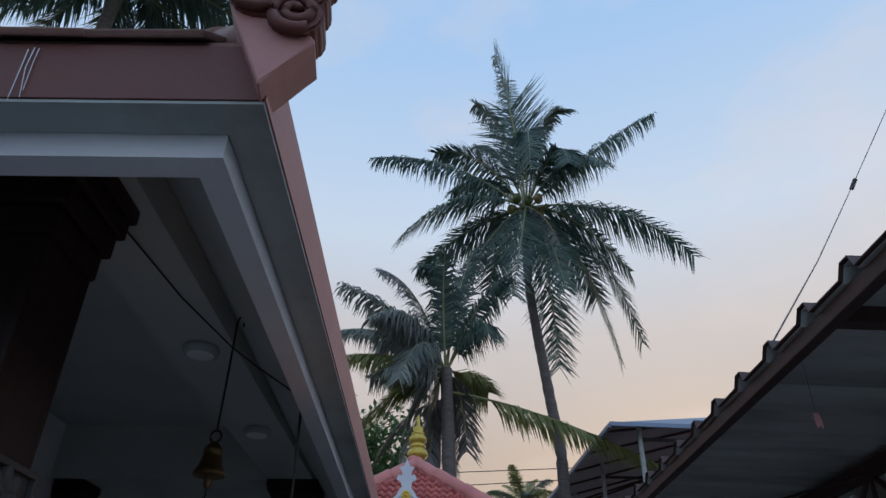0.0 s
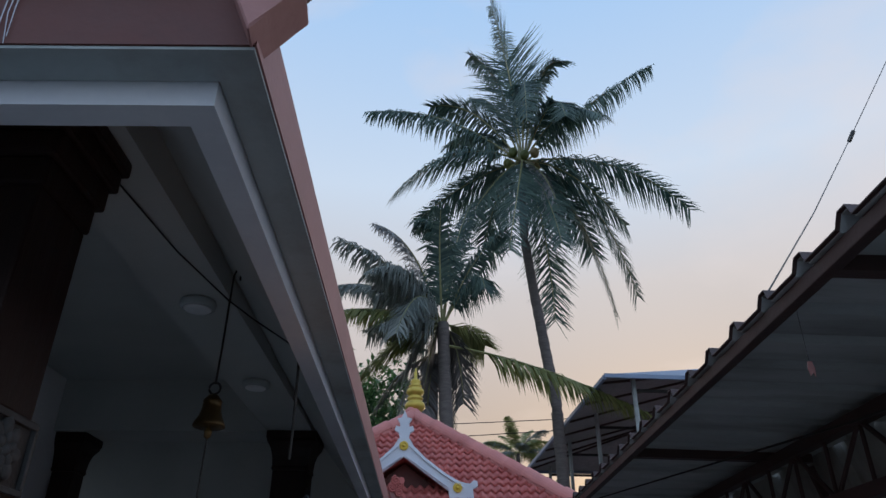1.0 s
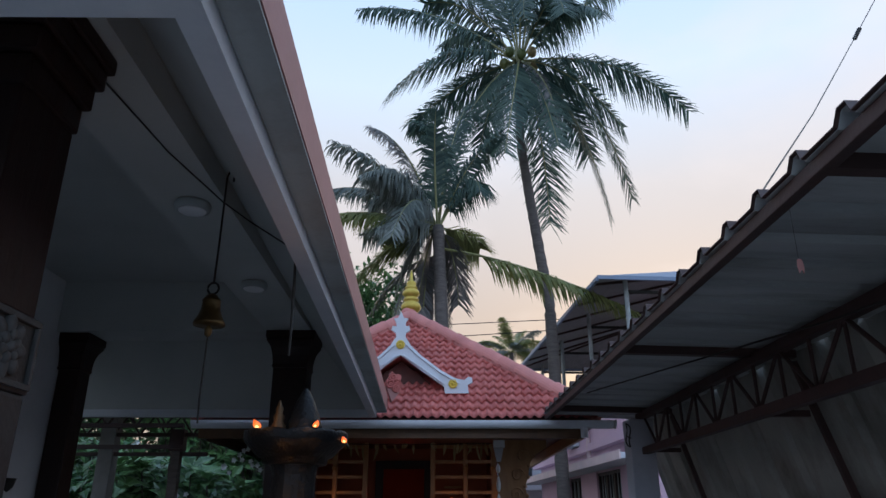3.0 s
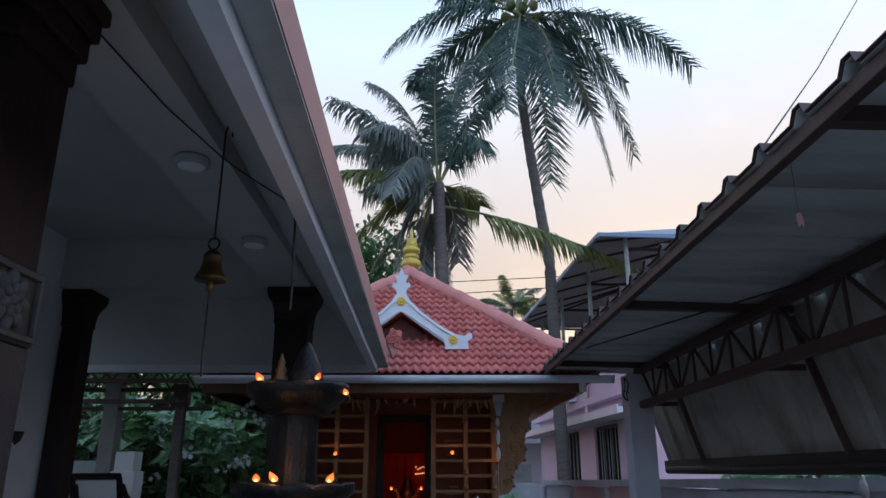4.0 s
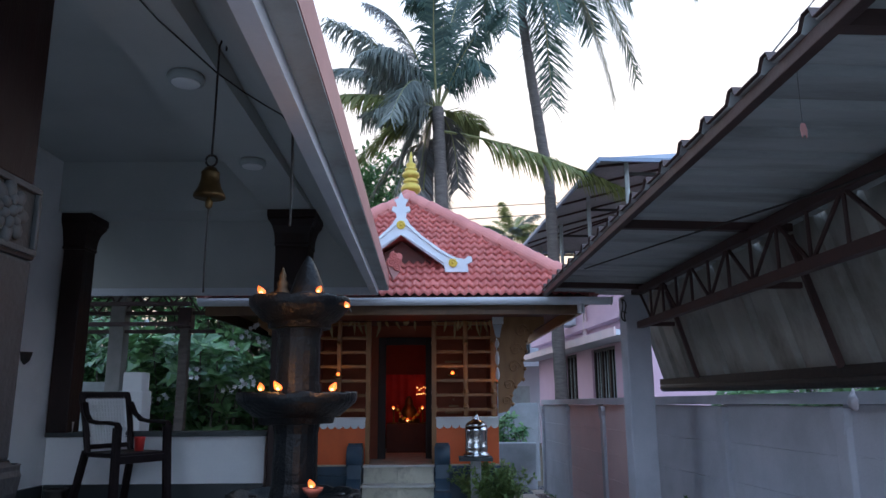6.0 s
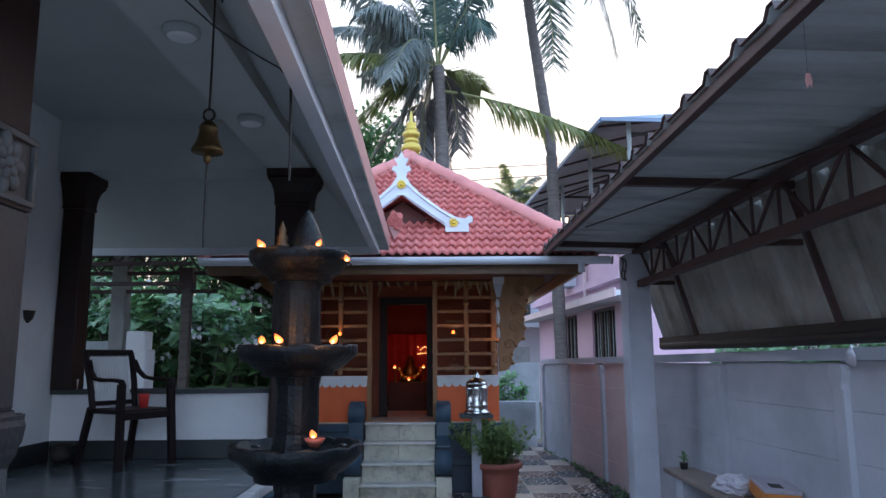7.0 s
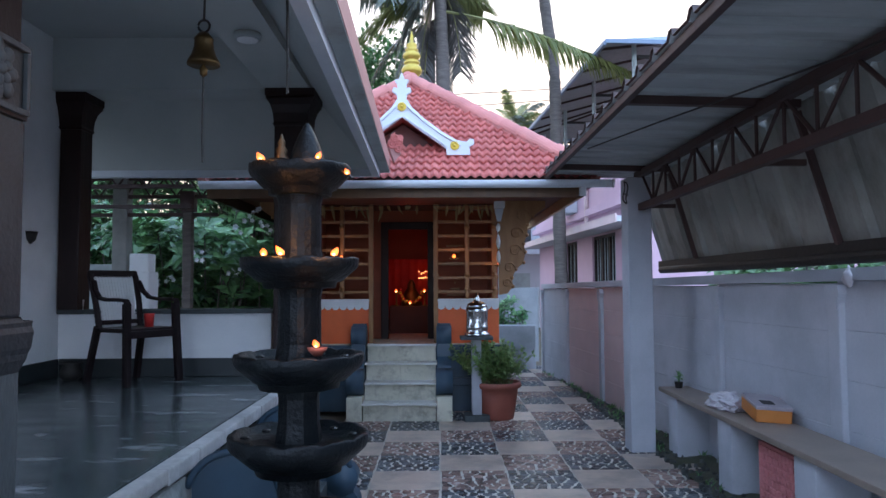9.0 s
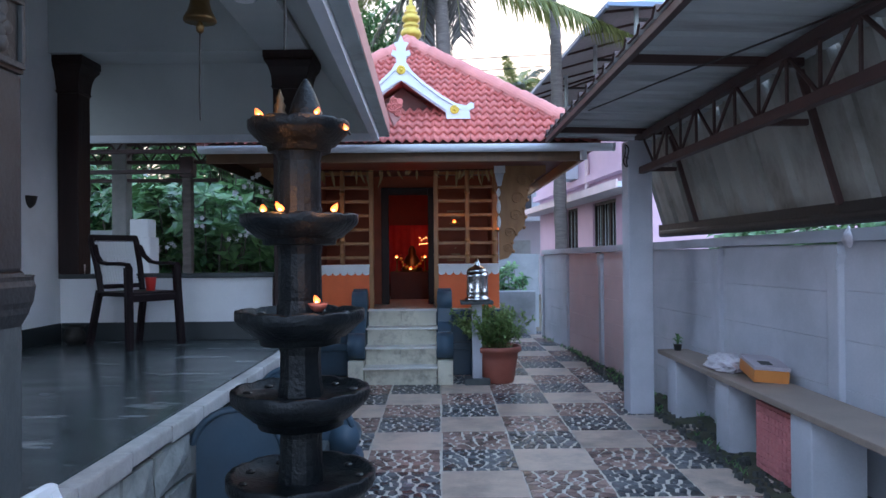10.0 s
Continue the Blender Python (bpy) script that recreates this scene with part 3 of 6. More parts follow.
part("wood_shaft", bx(NX0 + 0.01, NY0 + 0.01, 2.13, NX1 - 0.01, NY1 - 0.01, 2.70, 0.008), DARKWOOD, near, "dark wooden upper shaft")
bm = B()
for g, h0, h1 in ((0.0, 2.70, 2.79), (0.018, 2.79, 2.87), (0.036, 2.87, 2.94), (0.052, 2.94, 2.999)):
    box(bm, NX0 - g, NY0 - g, h0, NX1 + g, NY1 + g, h1 - 0.001, 0.012)
part("capital", bm, DARKWOOD, near, "stepped dark wooden capital")

# ceiling fittings, bell, hanging lamp
for y in (2.97, 4.16):
    cl = thing("ceiling_lamp", "round flush ceiling lamp, unlit", "lamp", group="flush lamps on the beam")
    part("rim", lathe(B(), [(0.078, 2.999), (0.083, 2.985), (0.078, 2.965), (0.066, 2.96)], (-1.135, y, 0), 28), GREYPAINT, cl, smooth=True)
    part("diffuser", lathe(B(), [(0.064, 2.961), (0.058, 2.955), (0.03, 2.95)], (-1.135, y, 0), 28), WHITE, cl, smooth=True)
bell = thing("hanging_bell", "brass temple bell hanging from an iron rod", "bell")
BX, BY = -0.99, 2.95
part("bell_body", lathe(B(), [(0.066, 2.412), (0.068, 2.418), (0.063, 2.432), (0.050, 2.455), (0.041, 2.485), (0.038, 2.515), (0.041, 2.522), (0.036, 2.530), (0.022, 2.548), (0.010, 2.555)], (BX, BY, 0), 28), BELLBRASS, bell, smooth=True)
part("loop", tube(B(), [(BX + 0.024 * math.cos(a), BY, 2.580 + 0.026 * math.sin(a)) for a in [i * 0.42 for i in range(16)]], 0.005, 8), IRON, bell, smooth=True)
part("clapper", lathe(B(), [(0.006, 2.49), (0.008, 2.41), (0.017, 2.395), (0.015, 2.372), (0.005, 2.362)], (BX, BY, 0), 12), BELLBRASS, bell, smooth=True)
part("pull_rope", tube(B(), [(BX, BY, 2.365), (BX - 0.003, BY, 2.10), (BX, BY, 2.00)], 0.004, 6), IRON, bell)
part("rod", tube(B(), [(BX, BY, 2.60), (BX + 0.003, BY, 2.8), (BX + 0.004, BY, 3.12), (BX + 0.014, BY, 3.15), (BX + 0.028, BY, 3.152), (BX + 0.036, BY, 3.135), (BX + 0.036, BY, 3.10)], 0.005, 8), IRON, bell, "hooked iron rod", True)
# the whole bell is scaled 0.89 about the camera's eye to fit the view; it hangs from the soffit
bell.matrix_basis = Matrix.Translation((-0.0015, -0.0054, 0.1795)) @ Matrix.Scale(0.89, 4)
chain = thing("lamp_chain", "thin iron chain hanging from the eave soffit", "chain")
part("strand", tube(B(), [(-0.547, 2.50, 2.575), (-0.544, 2.50, 2.46), (-0.542, 2.50, 2.28), (-0.544, 2.50, 2.185)], 0.005, 6), IRON, chain)
rope = tagged(mesh_ob("cable", tube(B(), [(-1.154, 1.649, 2.985), (-1.114, 1.916, 2.985), (-1.068, 2.453, 2.985), (-0.913, 2.70, 2.885), (-0.81, 2.75, 2.820), (-0.697, 2.705, 2.735), (-0.600, 2.546, 2.634), (-0.550, 2.50, 2.565)], 0.0035, 6), IRON), "loose dark cable strung under the veranda beam", "cable")

# veranda steps with curled blue side walls
stairs = thing("veranda_steps", "small flight of steps up to the veranda, blue sides", "steps")
for k in range(3):
    part("tread", bx(PX + 0.03, 3.13, 0.0 if k == 0 else 0.2 * k + 0.001, PX + 0.62 - 0.2 * k, 4.07, 0.2 * (k + 1), 0.008), GREYSTONE, stairs)


def side_wall(parent, y0, y1):
    outline = [(0.03, 0.0)] + [(0.03, 0.70)] + arc(0.20, 0.62, 0.19, 150, 20, 10) + arc(0.36, 0.42, 0.19, 60, 20, 4)[1:] + [(0.57, 0.34)] + arc(0.50, 0.26, 0.10, 50, -60, 6) + [(0.54, 0.0)]
    part("side_wall", prism(B(), outline, (PX, y0, 0), (1, 0, 0), (0, 0, 1), (0, y1 - y0, 0)), BLUE, parent, "dark blue curled side wall")
    rim = arc(0.20, 0.62, 0.195, 165, 10, 14) + arc(0.36, 0.42, 0.195, 55, 15, 5)
    part("rim", tube(B(), [(PX + a, (y0 + y1) / 2 - (y1 - y0) / 2, b) for a, b in rim], 0.016, 8), BLUE, parent, smooth=True)
    part("scroll", tube(B(), [(PX + 0.50, y0 - 0.02, 0.40), (PX + 0.50, y1 + 0.02, 0.40)], 0.085, 20), BLUE, parent, smooth=True)


side_wall(stairs, 2.98, 3.12)
side_wall(stairs, 4.08, 4.22)

# ---------------------------------------------------------------- tiered stone lamp
LX, LY = -0.455, 2.29
tower = thing("stone_oil_lamp", "tiered black granite oil lamp with lit wicks", "stone lamp")
TIERS = [(1.89, 0.163, 0.100), (1.59, 0.190, 0.098), (1.285, 0.207, 0.112), (1.035, 0.222, 0.125), (0.765, 0.238, 0.13), (0.47, 0.255, 0.13)]


def bowl(rim, r, h):
    bm = B()
    prof = [(r * 0.56, rim - h), (r * 0.61, rim - h * 0.98), (r * 0.63, rim - h * 0.80), (r * 0.71, rim - h * 0.77), (r * 0.965, rim - h * 0.36), (r * 0.995, rim - h * 0.26), (r, rim - 0.006), (r * 0.985, rim), (r * 0.91, rim), (r * 0.88, rim - 0.020), (r * 0.3, rim - 0.028)]
    lathe(bm, prof, (LX, LY, 0), 48)
    for i, v in enumerate(bm.verts):
        ring, seg = divmod(i, 48)
        if ring in (7, 8) and seg % 4 == 0:
            v.co.z -= 0.007
        k = 1 + 0.009 * noise.noise(Vector((v.co.x * 9, v.co.y * 9, v.co.z * 6)))
        v.co.x, v.co.y = LX + (v.co.x - LX) * k, LY + (v.co.y - LY) * k
        v.co.z += 0.003 * noise.noise(Vector((v.co.x * 14, v.co.y * 14, 3)))
    return bm


for rim, r, h in TIERS:
    dish = part("bowl", bowl(rim, r, h), STONE, tower, "black stone bowl with a notched rim", True)
    for i in range(9):
        a = 2 * math.pi * i / 9 + rim
        part("wick_notch", lathe(B(), [(0.012, rim - 0.028), (0.015, rim - 0.018), (0.010, rim - 0.014)], (LX + 0.78 * r * math.cos(a), LY + 0.78 * r * math.sin(a), 0), 10), SOOT, dish)
levels = [t[0] for t in TIERS] + [0.12]
for k, (top, bot, r) in enumerate(zip([t[0] - t[2] for t in TIERS], levels[1:], (0.070, 0.070, 0.067, 0.068, 0.076, 0.085))):
    part("shaft", lathe(B(), [(r * 1.12, bot - 0.03), (r * 1.05, bot + 0.01), (r, bot + 0.03), (r * 0.98, top - 0.03), (r * 1.1, top + 0.01)], (LX, LY, 0), 8 if k in (2, 5) else 20, turn=math.pi / 8), STONE, tower)
part("base", lathe(B(), [(0.30, 0.0), (0.30, 0.06), (0.24, 0.08), (0.24, 0.14), (0.12, 0.15)], (LX, LY, 0), 8, turn=math.pi / 8), STONE, tower, "stepped octagonal stone base")
part("cone", lathe(B(), [(0.055, 1.87), (0.060, 1.90), (0.052, 1.925), (0.046, 1.945), (0.030, 1.985), (0.012, 2.02), (0.004, 2.03)], (LX + 0.022, LY, 0), 16), STONE, tower, "pointed stone knob", True)
figure = tagged(mesh_ob("brass_figure", lathe(B(), [(0.022, 1.885), (0.025, 1.90), (0.015, 1.918), (0.019, 1.932), (0.010, 1.945), (0.013, 1.956), (0.006, 1.97), (0.002, 1.985)], (LX - 0.05, LY - 0.05, 0), 14), OLDBRASS, True), "small plain sooty brass figure standing in the top bowl", "figure")


def flame(name, x, y, z, h, lean, group):
    """A full, rounded flame on a short wick, its pale core set camera-side."""
    th = thing(name, "lit oil wick with a small orange flame", "flame", group=group)
    h *= 0.82
    outer = None
    # the wide orange shell also stands in for the halo around the flame
    for nm, k, material in (("outer_flame", 1.0, FLAME), ("flame_core", 0.56, FLAMECORE)):
        bm = lathe(B(), [(0.02, 0), (0.34, 0.05), (0.50, 0.22), (0.52, 0.42), (0.40, 0.66), (0.20, 0.86), (0.02, 1.0)], seg=14)
        for v in bm.verts:
            up = v.co.z * k + (0.03 if k < 1 else 0)
            v.co = Vector((x + v.co.x * h * 0.84 * k + lean * h * up ** 2, y + v.co.y * h * 0.84 * k - (0.20 * h if k < 1 else 0), z + up * h))
        ob = part(nm, bm, material, outer or th, smooth=True)
        outer = outer or ob
    part("wick", tube(B(), [(x + 0.012, y + 0.012, z - 0.012), (x, y, z + 0.006)], 0.0035, 6), SOOT, th)
    return th


TOPZ, MIDZ = 1.885, 1.585
ON_LAMP = "flames on the stone lamp"
flame("oil_flame", -0.567, 2.23, TOPZ + 0.010, 0.036, -0.45, ON_LAMP)
flame("oil_flame", -0.379, 2.18, TOPZ + 0.008, 0.027, 0.3, ON_LAMP)
flame("oil_flame", -0.296, 2.24, TOPZ - 0.032, 0.027, -0.4, ON_LAMP)
flame("oil_flame", -0.545, 2.18, MIDZ + 0.008, 0.030, -0.1, ON_LAMP)
flame("oil_flame", -0.487, 2.16, MIDZ + 0.008, 0.036, -0.5, ON_LAMP)
flame("oil_flame", -0.327, 2.17, MIDZ + 0.006, 0.033, 0.4, ON_LAMP)
flame("oil_flame", LX + 0.075, LY - 0.12, 1.312, 0.030, -0.3, ON_LAMP)
saucer = tagged(mesh_ob("clay_saucer", lathe(B(), [(0.012, 1.286), (0.026, 1.300), (0.032, 1.312), (0.028, 1.312), (0.01, 1.298)], (LX + 0.078, LY - 0.12, 0), 16), POT, True), "small clay oil saucer on the stone lamp", "saucer")
lamp("flame_light", (-0.59, 2.12, TOPZ + 0.06), 0.17, (1, 0.42, 0.12))
lamp("flame_light", (-0.37, 2.10, TOPZ + 0.05), 0.13, (1, 0.42, 0.12))
lamp("flame_light", (-0.50, 2.10, MIDZ + 0.045), 0.30, (1, 0.42, 0.12))
lamp("flame_light", (-0.30, 2.10, MIDZ + 0.045), 0.22, (1, 0.42, 0.12))
lamp("flame_light", (LX + 0.09, LY - 0.19, 1.36), 0.08, (1, 0.42, 0.12))

# ---------------------------------------------------------------- shrine
SX = -0.40
shrine = thing("shrine", "small tiled shrine with orange wall, wooden lattice and red-lit sanctum", "shrine")
X0, X1, Y0, Y1, FZ = -1.56, 0.72, 8.60, 11.2, 0.79
part("plinth", bx(X0 - 0.06, Y0 - 0.06, 0.0, X1 + 0.06, Y1 + 0.06, FZ - 0.1, 0.015), BLUE, shrine, "dark blue painted plinth")
part("plinth_band", bx(X0 - 0.10, Y0 - 0.10, 0.30, X1 + 0.10, Y1 + 0.10, 0.40, 0.02), BLUE, shrine)
part("plinth_cap", bx(X0 - 0.10, Y0 - 0.10, FZ - 0.1, X1 + 0.10, Y1 + 0.10, FZ, 0.02), BLUE, shrine)
DL, DR = -0.80, -0.06
for a, b in ((X0, DL - 0.04), (DR + 0.04, X1)):
    part("low_wall", bx(a, Y0, FZ, b, Y0 + 0.12, 1.23, 0.005), ORANGE, shrine, "orange painted dado wall")
    band = B()
    n = max(3, round((b - a) / 0.09))
    w = (b - a) / n
    outline = [(0, 0.09)]
    for i in range(n):
        outline += arc((i + 0.5) * w, 0.03, w * 0.5, 180, 360, 6)
    outline += [(b - a, 0.09)]
    prism(band, outline, (a, Y0 - 0.02, 1.22), (1, 0, 0), (0, 0, 1), (0, 0.018, 0))
    part("scalloped_band", band, WHITE, shrine, "white scalloped moulding")
    part("band_top", bx(a, Y0 - 0.03, 1.31, b, Y0 + 0.13, 1.335, 0.004), WHITE, shrine)
for x in (X0, -1.20, DL - 0.045, DR - 0.005, 0.315, 0.645):
    bm = B()
    box(bm, x, Y0 + 0.01, 1.336, x + 0.05, Y0 + 0.07, 2.50, 0.008)
    for z in (1.45, 1.62, 2.2):
        lathe(bm, [(0.024, z - 0.03), (0.036, z), (0.024, z + 0.03)], (x + 0.025, Y0 + 0.02, 0), 10)
    part("lattice_post", bm, TEAK, shrine, "turned wooden lattice post")
for a, b in ((X0, DL - 0.04), (DR + 0.04, X1)):
    for i in range(7):
        z = 1.40 + i * 0.17
        part("lattice_bar", bx(a + 0.002, Y0 + 0.025, z, b - 0.002, Y0 + 0.055, z + 0.036, 0.004), TEAK, shrine)
for x in (DL - 0.045, DR - 0.005):
    part("door_jamb", bx(x - 0.002, Y0 - 0.025, FZ, x + 0.052, Y0 + 0.009, 2.50, 0.006), TEAK, shrine, "carved wooden jamb")
part("lintel", bx(X0 - 0.05, Y0 - 0.01, 2.50, X1 + 0.05, Y0 + 0.14, 2.62, 0.008), TEAK, shrine)
for xx in (X0, X1 - 0.08):
    part("side_wall", bx(xx, Y0 + 0.13, FZ, xx + 0.08, Y1, 2.60), INNERORANGE, shrine)
part("back_wall", bx(X0 + 0.08, Y1 - 0.1, FZ, X1 - 0.08, Y1, 2.60), INNERORANGE, shrine)
part("shrine_floor", bx(X0, Y0 - 0.08, FZ + 0.001, X1, Y1, FZ + 0.012), STEP, shrine)
# inner sanctum: wall with a black framed doorway
IY = 9.35
for a, b, z0, z1 in ((X0 + 0.08, -0.72, FZ + 0.012, 2.6), (-0.09, X1 - 0.08, FZ + 0.012, 2.6), (-0.72, -0.09, 2.27, 2.6)):
    part("sanctum_wall", bx(a, IY, z0, b, IY + 0.12, z1), INNERORANGE, shrine)
for a, b, z0, z1 in ((-0.76, -0.66, FZ + 0.013, 2.33), (-0.15, -0.05, FZ + 0.013, 2.33), (-0.66, -0.15, 2.23, 2.33)):
    part("sanctum_frame", bx(a, IY - 0.03, z0, b, IY - 0.002, z1, 0.006), DARKWOOD, shrine, "black door frame")
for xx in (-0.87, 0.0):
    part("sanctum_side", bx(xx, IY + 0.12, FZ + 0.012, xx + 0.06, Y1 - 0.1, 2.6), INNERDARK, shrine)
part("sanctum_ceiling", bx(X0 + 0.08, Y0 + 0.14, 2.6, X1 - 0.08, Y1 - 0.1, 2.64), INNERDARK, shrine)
# square relief on the sanctum wall beside the door
for g in (0.0, 0.05, 0.10):
    for a in ((0.10 + g, 1.36 + g * 1.6, 0.32 - g, 1.385 + g * 1.6), (0.10 + g, 2.0 - g * 1.6, 0.32 - g, 2.025 - g * 1.6)):
        part("relief_bar", bx(a[0], IY - 0.03, a[1], a[2], IY - 0.001, a[3], 0.003), TEAK, shrine)

altar = thing("altar", "stone altar with an added red backcloth behind", "altar")
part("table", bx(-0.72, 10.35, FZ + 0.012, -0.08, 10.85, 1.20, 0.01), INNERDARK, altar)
# added red sheet; its colour stands in for the sanctum's red glow
cloth = B()
bmesh.ops.create_grid(cloth, x_segments=40, y_segments=8, size=0.5)
for v in cloth.verts:
    u, w = v.co.x, v.co.y
    v.co = Vector((-0.41 + u * 0.72, 10.94 + 0.008 * math.sin(u * 38), 1.45 + w * 0.9))
part("backcloth", cloth, REDCLOTH, altar, "red pleated backcloth added for the red glow", True)
idol = B()
lathe(idol, [(0.15, 1.20), (0.16, 1.25), (0.10, 1.28), (0.12, 1.36), (0.08, 1.43), (0.055, 1.46), (0.06, 1.50), (0.045, 1.54), (0.02, 1.58)], (-0.41, 10.60, 0), 18)
tagged(mesh_ob("statue", idol, BRASS, True), "small dim gilt statue on the altar", "statue")
garl = thing("garland", "flower garland in yellow and red round the statue", "garland")
for i in range(22):
    a = math.pi * i / 21
    bm = B()
    bmesh.ops.create_icosphere(bm, subdivisions=1, radius=0.024, matrix=Matrix.Translation((-0.41 + 0.16 * math.cos(a), 10.44, 1.42 - 0.18 * math.sin(a) + 0.02 * (i % 2))))
    part("flower", bm, YELLOW if i % 3 else REDCLOTH, garl, smooth=True)
for x, z in ((-0.62, 1.40), (-0.21, 1.40), (-0.42, 1.23)):
    flame("altar_flame", x, 10.30, z, 0.06, 0.0, "flames in the sanctum")
    st = tagged(mesh_ob("oil_lamp", lathe(B(), [(0.05, 1.2 if z > 1.3 else 1.20), (0.012, 1.22), (0.010, z - 0.03), (0.035, z - 0.01), (0.03, z)], (x, 10.42 if z < 1.3 else 10.40, 0), 12), BRASS, True), "small brass oil lamp on the altar", "oil lamp", group="altar lamps")
random.seed(5)
for i in range(10):
    bm = B()
    bmesh.ops.create_icosphere(bm, subdivisions=1, radius=0.010, matrix=Matrix.Translation((-0.30 + 0.13 * (i % 5) / 4, 10.86, 1.60 + 0.09 * (i // 5) + random.uniform(-0.02, 0.02))))
    tagged(mesh_ob("string_light", bm, EMBER), "tiny warm bulb of a string light in the sanctum", "string light", group="bulbs in the sanctum")
lamp("sanctum_red_lamp", (-0.41, 10.05, 1.95), 0.55, (1, 0.05, 0.03), 0.08)
lamp("altar_flame_light", (-0.41, 10.2, 1.40), 0.15, (1, 0.35, 0.12), 0.03)

# roof of the shrine
EY, AY, EZ, AZ, HW = 6.93, 8.95, 2.53, 4.03, 1.93
APEX = Vector((SX + 0.06, AY, AZ))
corners = [Vector((SX - HW, EY, EZ)), Vector((SX + HW + 0.02, EY, EZ)), Vector((SX + HW + 0.02, EY + 4.4, EZ)), Vector((SX - HW, EY + 4.4, EZ))]
bm = B()
vs = [bm.verts.new(c) for c in corners]
ap0, ap1 = bm.verts.new(APEX), bm.verts.new(APEX + Vector((0, 0.4, 0)))
lo = [bm.verts.new(c - Vector((0, 0, 0.05))) for c in corners]
for f in ((vs[0], vs[1], ap0), (vs[1], vs[2], ap1, ap0), (vs[2], vs[3], ap1), (vs[3], vs[0], ap0, ap1), tuple(lo)):
    bm.faces.new(f)
for i in range(4):
    bm.faces.new((vs[i], vs[(i + 1) % 4], lo[(i + 1) % 4], lo[i]))
part("roof_deck", bm, TERRA, shrine, "terracotta roof deck")
bm = B()
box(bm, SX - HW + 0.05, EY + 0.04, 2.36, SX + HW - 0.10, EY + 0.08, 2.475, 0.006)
part("eave_board", bm, DARKTEAK, shrine, "brown wooden eave board, the gutter's shade in its colour")
# left board takes the dark wood colour to paint its shaded underside
part("eave_board", bx(SX - HW + 0.05, EY + 0.081, 2.36, SX - HW + 0.09, EY + 4.3, 2.475, 0.006), DARKWOOD, shrine, "side eave board, its shade put into a darker wood colour")
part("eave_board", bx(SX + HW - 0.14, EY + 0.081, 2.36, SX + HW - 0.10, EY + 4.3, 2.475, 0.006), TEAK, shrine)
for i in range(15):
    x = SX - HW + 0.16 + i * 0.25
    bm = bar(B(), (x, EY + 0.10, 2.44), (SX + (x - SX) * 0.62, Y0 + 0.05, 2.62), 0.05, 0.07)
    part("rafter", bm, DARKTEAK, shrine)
gutter = B()
prof = arc(0, 0, 0.07, 180, 360, 10) + arc(0, 0, 0.062, 360, 180, 10)
prism(gutter, prof, (SX - HW + 0.02, EY - 0.06, 2.51), (0, 1, 0), (0, 0, 1), (3.98, 0, 0))
g = tagged(mesh_ob("rain_gutter", gutter, PVC), "grey half-round rain gutter along the shrine eave", "gutter")
part("end_cap", prism(B(), arc(0, 0, 0.072, 180, 360, 10), (SX + HW + 0.15, EY - 0.06, 2.51), (0, 1, 0), (0, 0, 1), (0.02, 0, 0)), PVC, g)
part("outlet", tube(B(), [(SX + HW - 0.13, EY - 0.06, 2.46), (SX + HW - 0.13, EY - 0.06, 2.36)], 0.035, 12), PVC, g)

# one roof tile with two rolls, shared
def wavy_tile():
    bm = B()
    w, ln, nseg = 0.178, 0.20, 12
    rows = []
    for j, (s, dz) in enumerate(((0.0, 0.044), (ln, 0.0))):
        for t in (0.0, -0.026):
            rows.append([bm.verts.new((-w / 2 + w * i / nseg, s, dz + t + 0.033 * (0.5 + 0.5 * math.cos(4 * math.pi * i / nseg)))) for i in range(nseg + 1)])
    for i in range(nseg):
        bm.faces.new((rows[0][i], rows[0][i + 1], rows[2][i + 1], rows[2][i]))
        bm.faces.new((rows[1][i], rows[1][i + 1], rows[0][i + 1], rows[0][i]))
    me = bpy.data.meshes.new("roof_tile")
    bmesh.ops.recalc_face_normals(bm, faces=bm.faces)
    bm.to_mesh(me)
    bm.free()
    me.materials.append(TILE)
    for p in me.polygons:
        p.use_smooth = True
    return me


TILE_ME = wavy_tile()
slope = math.degrees(math.atan2(AZ - EZ, AY - EY))
run = math.hypot(AZ - EZ, AY - EY)
PITCH = 0.152
front = thing("roof_covering", "red ribbed clay tiles on the shrine's front slope", "roof tiles", kind="structure")
random.seed(11)
rows_n = int(run / PITCH)
for j in range(rows_n + 1):
    s = j * PITCH
    k = 1 - s / run
    cxm = SX + (APEX.x - SX) * (s / run)
    half = HW * k
    n = int(half * 2 / 0.178) + 1
    for i in range(n):
        x = cxm + (i - (n - 1) / 2) * 0.178
        if abs(x - cxm) > half + 0.02:
            continue
        y = EY - 0.03 + s * math.cos(radians(slope))
        z = EZ + 0.012 + s * math.sin(radians(slope)) - 0.02
        add_piece("roof_tile", TILE_ME, front, pose(x, y, z, slope + random.uniform(-0.8, 0.8), random.uniform(-0.5, 0.5), random.uniform(-0.6, 0.6)))
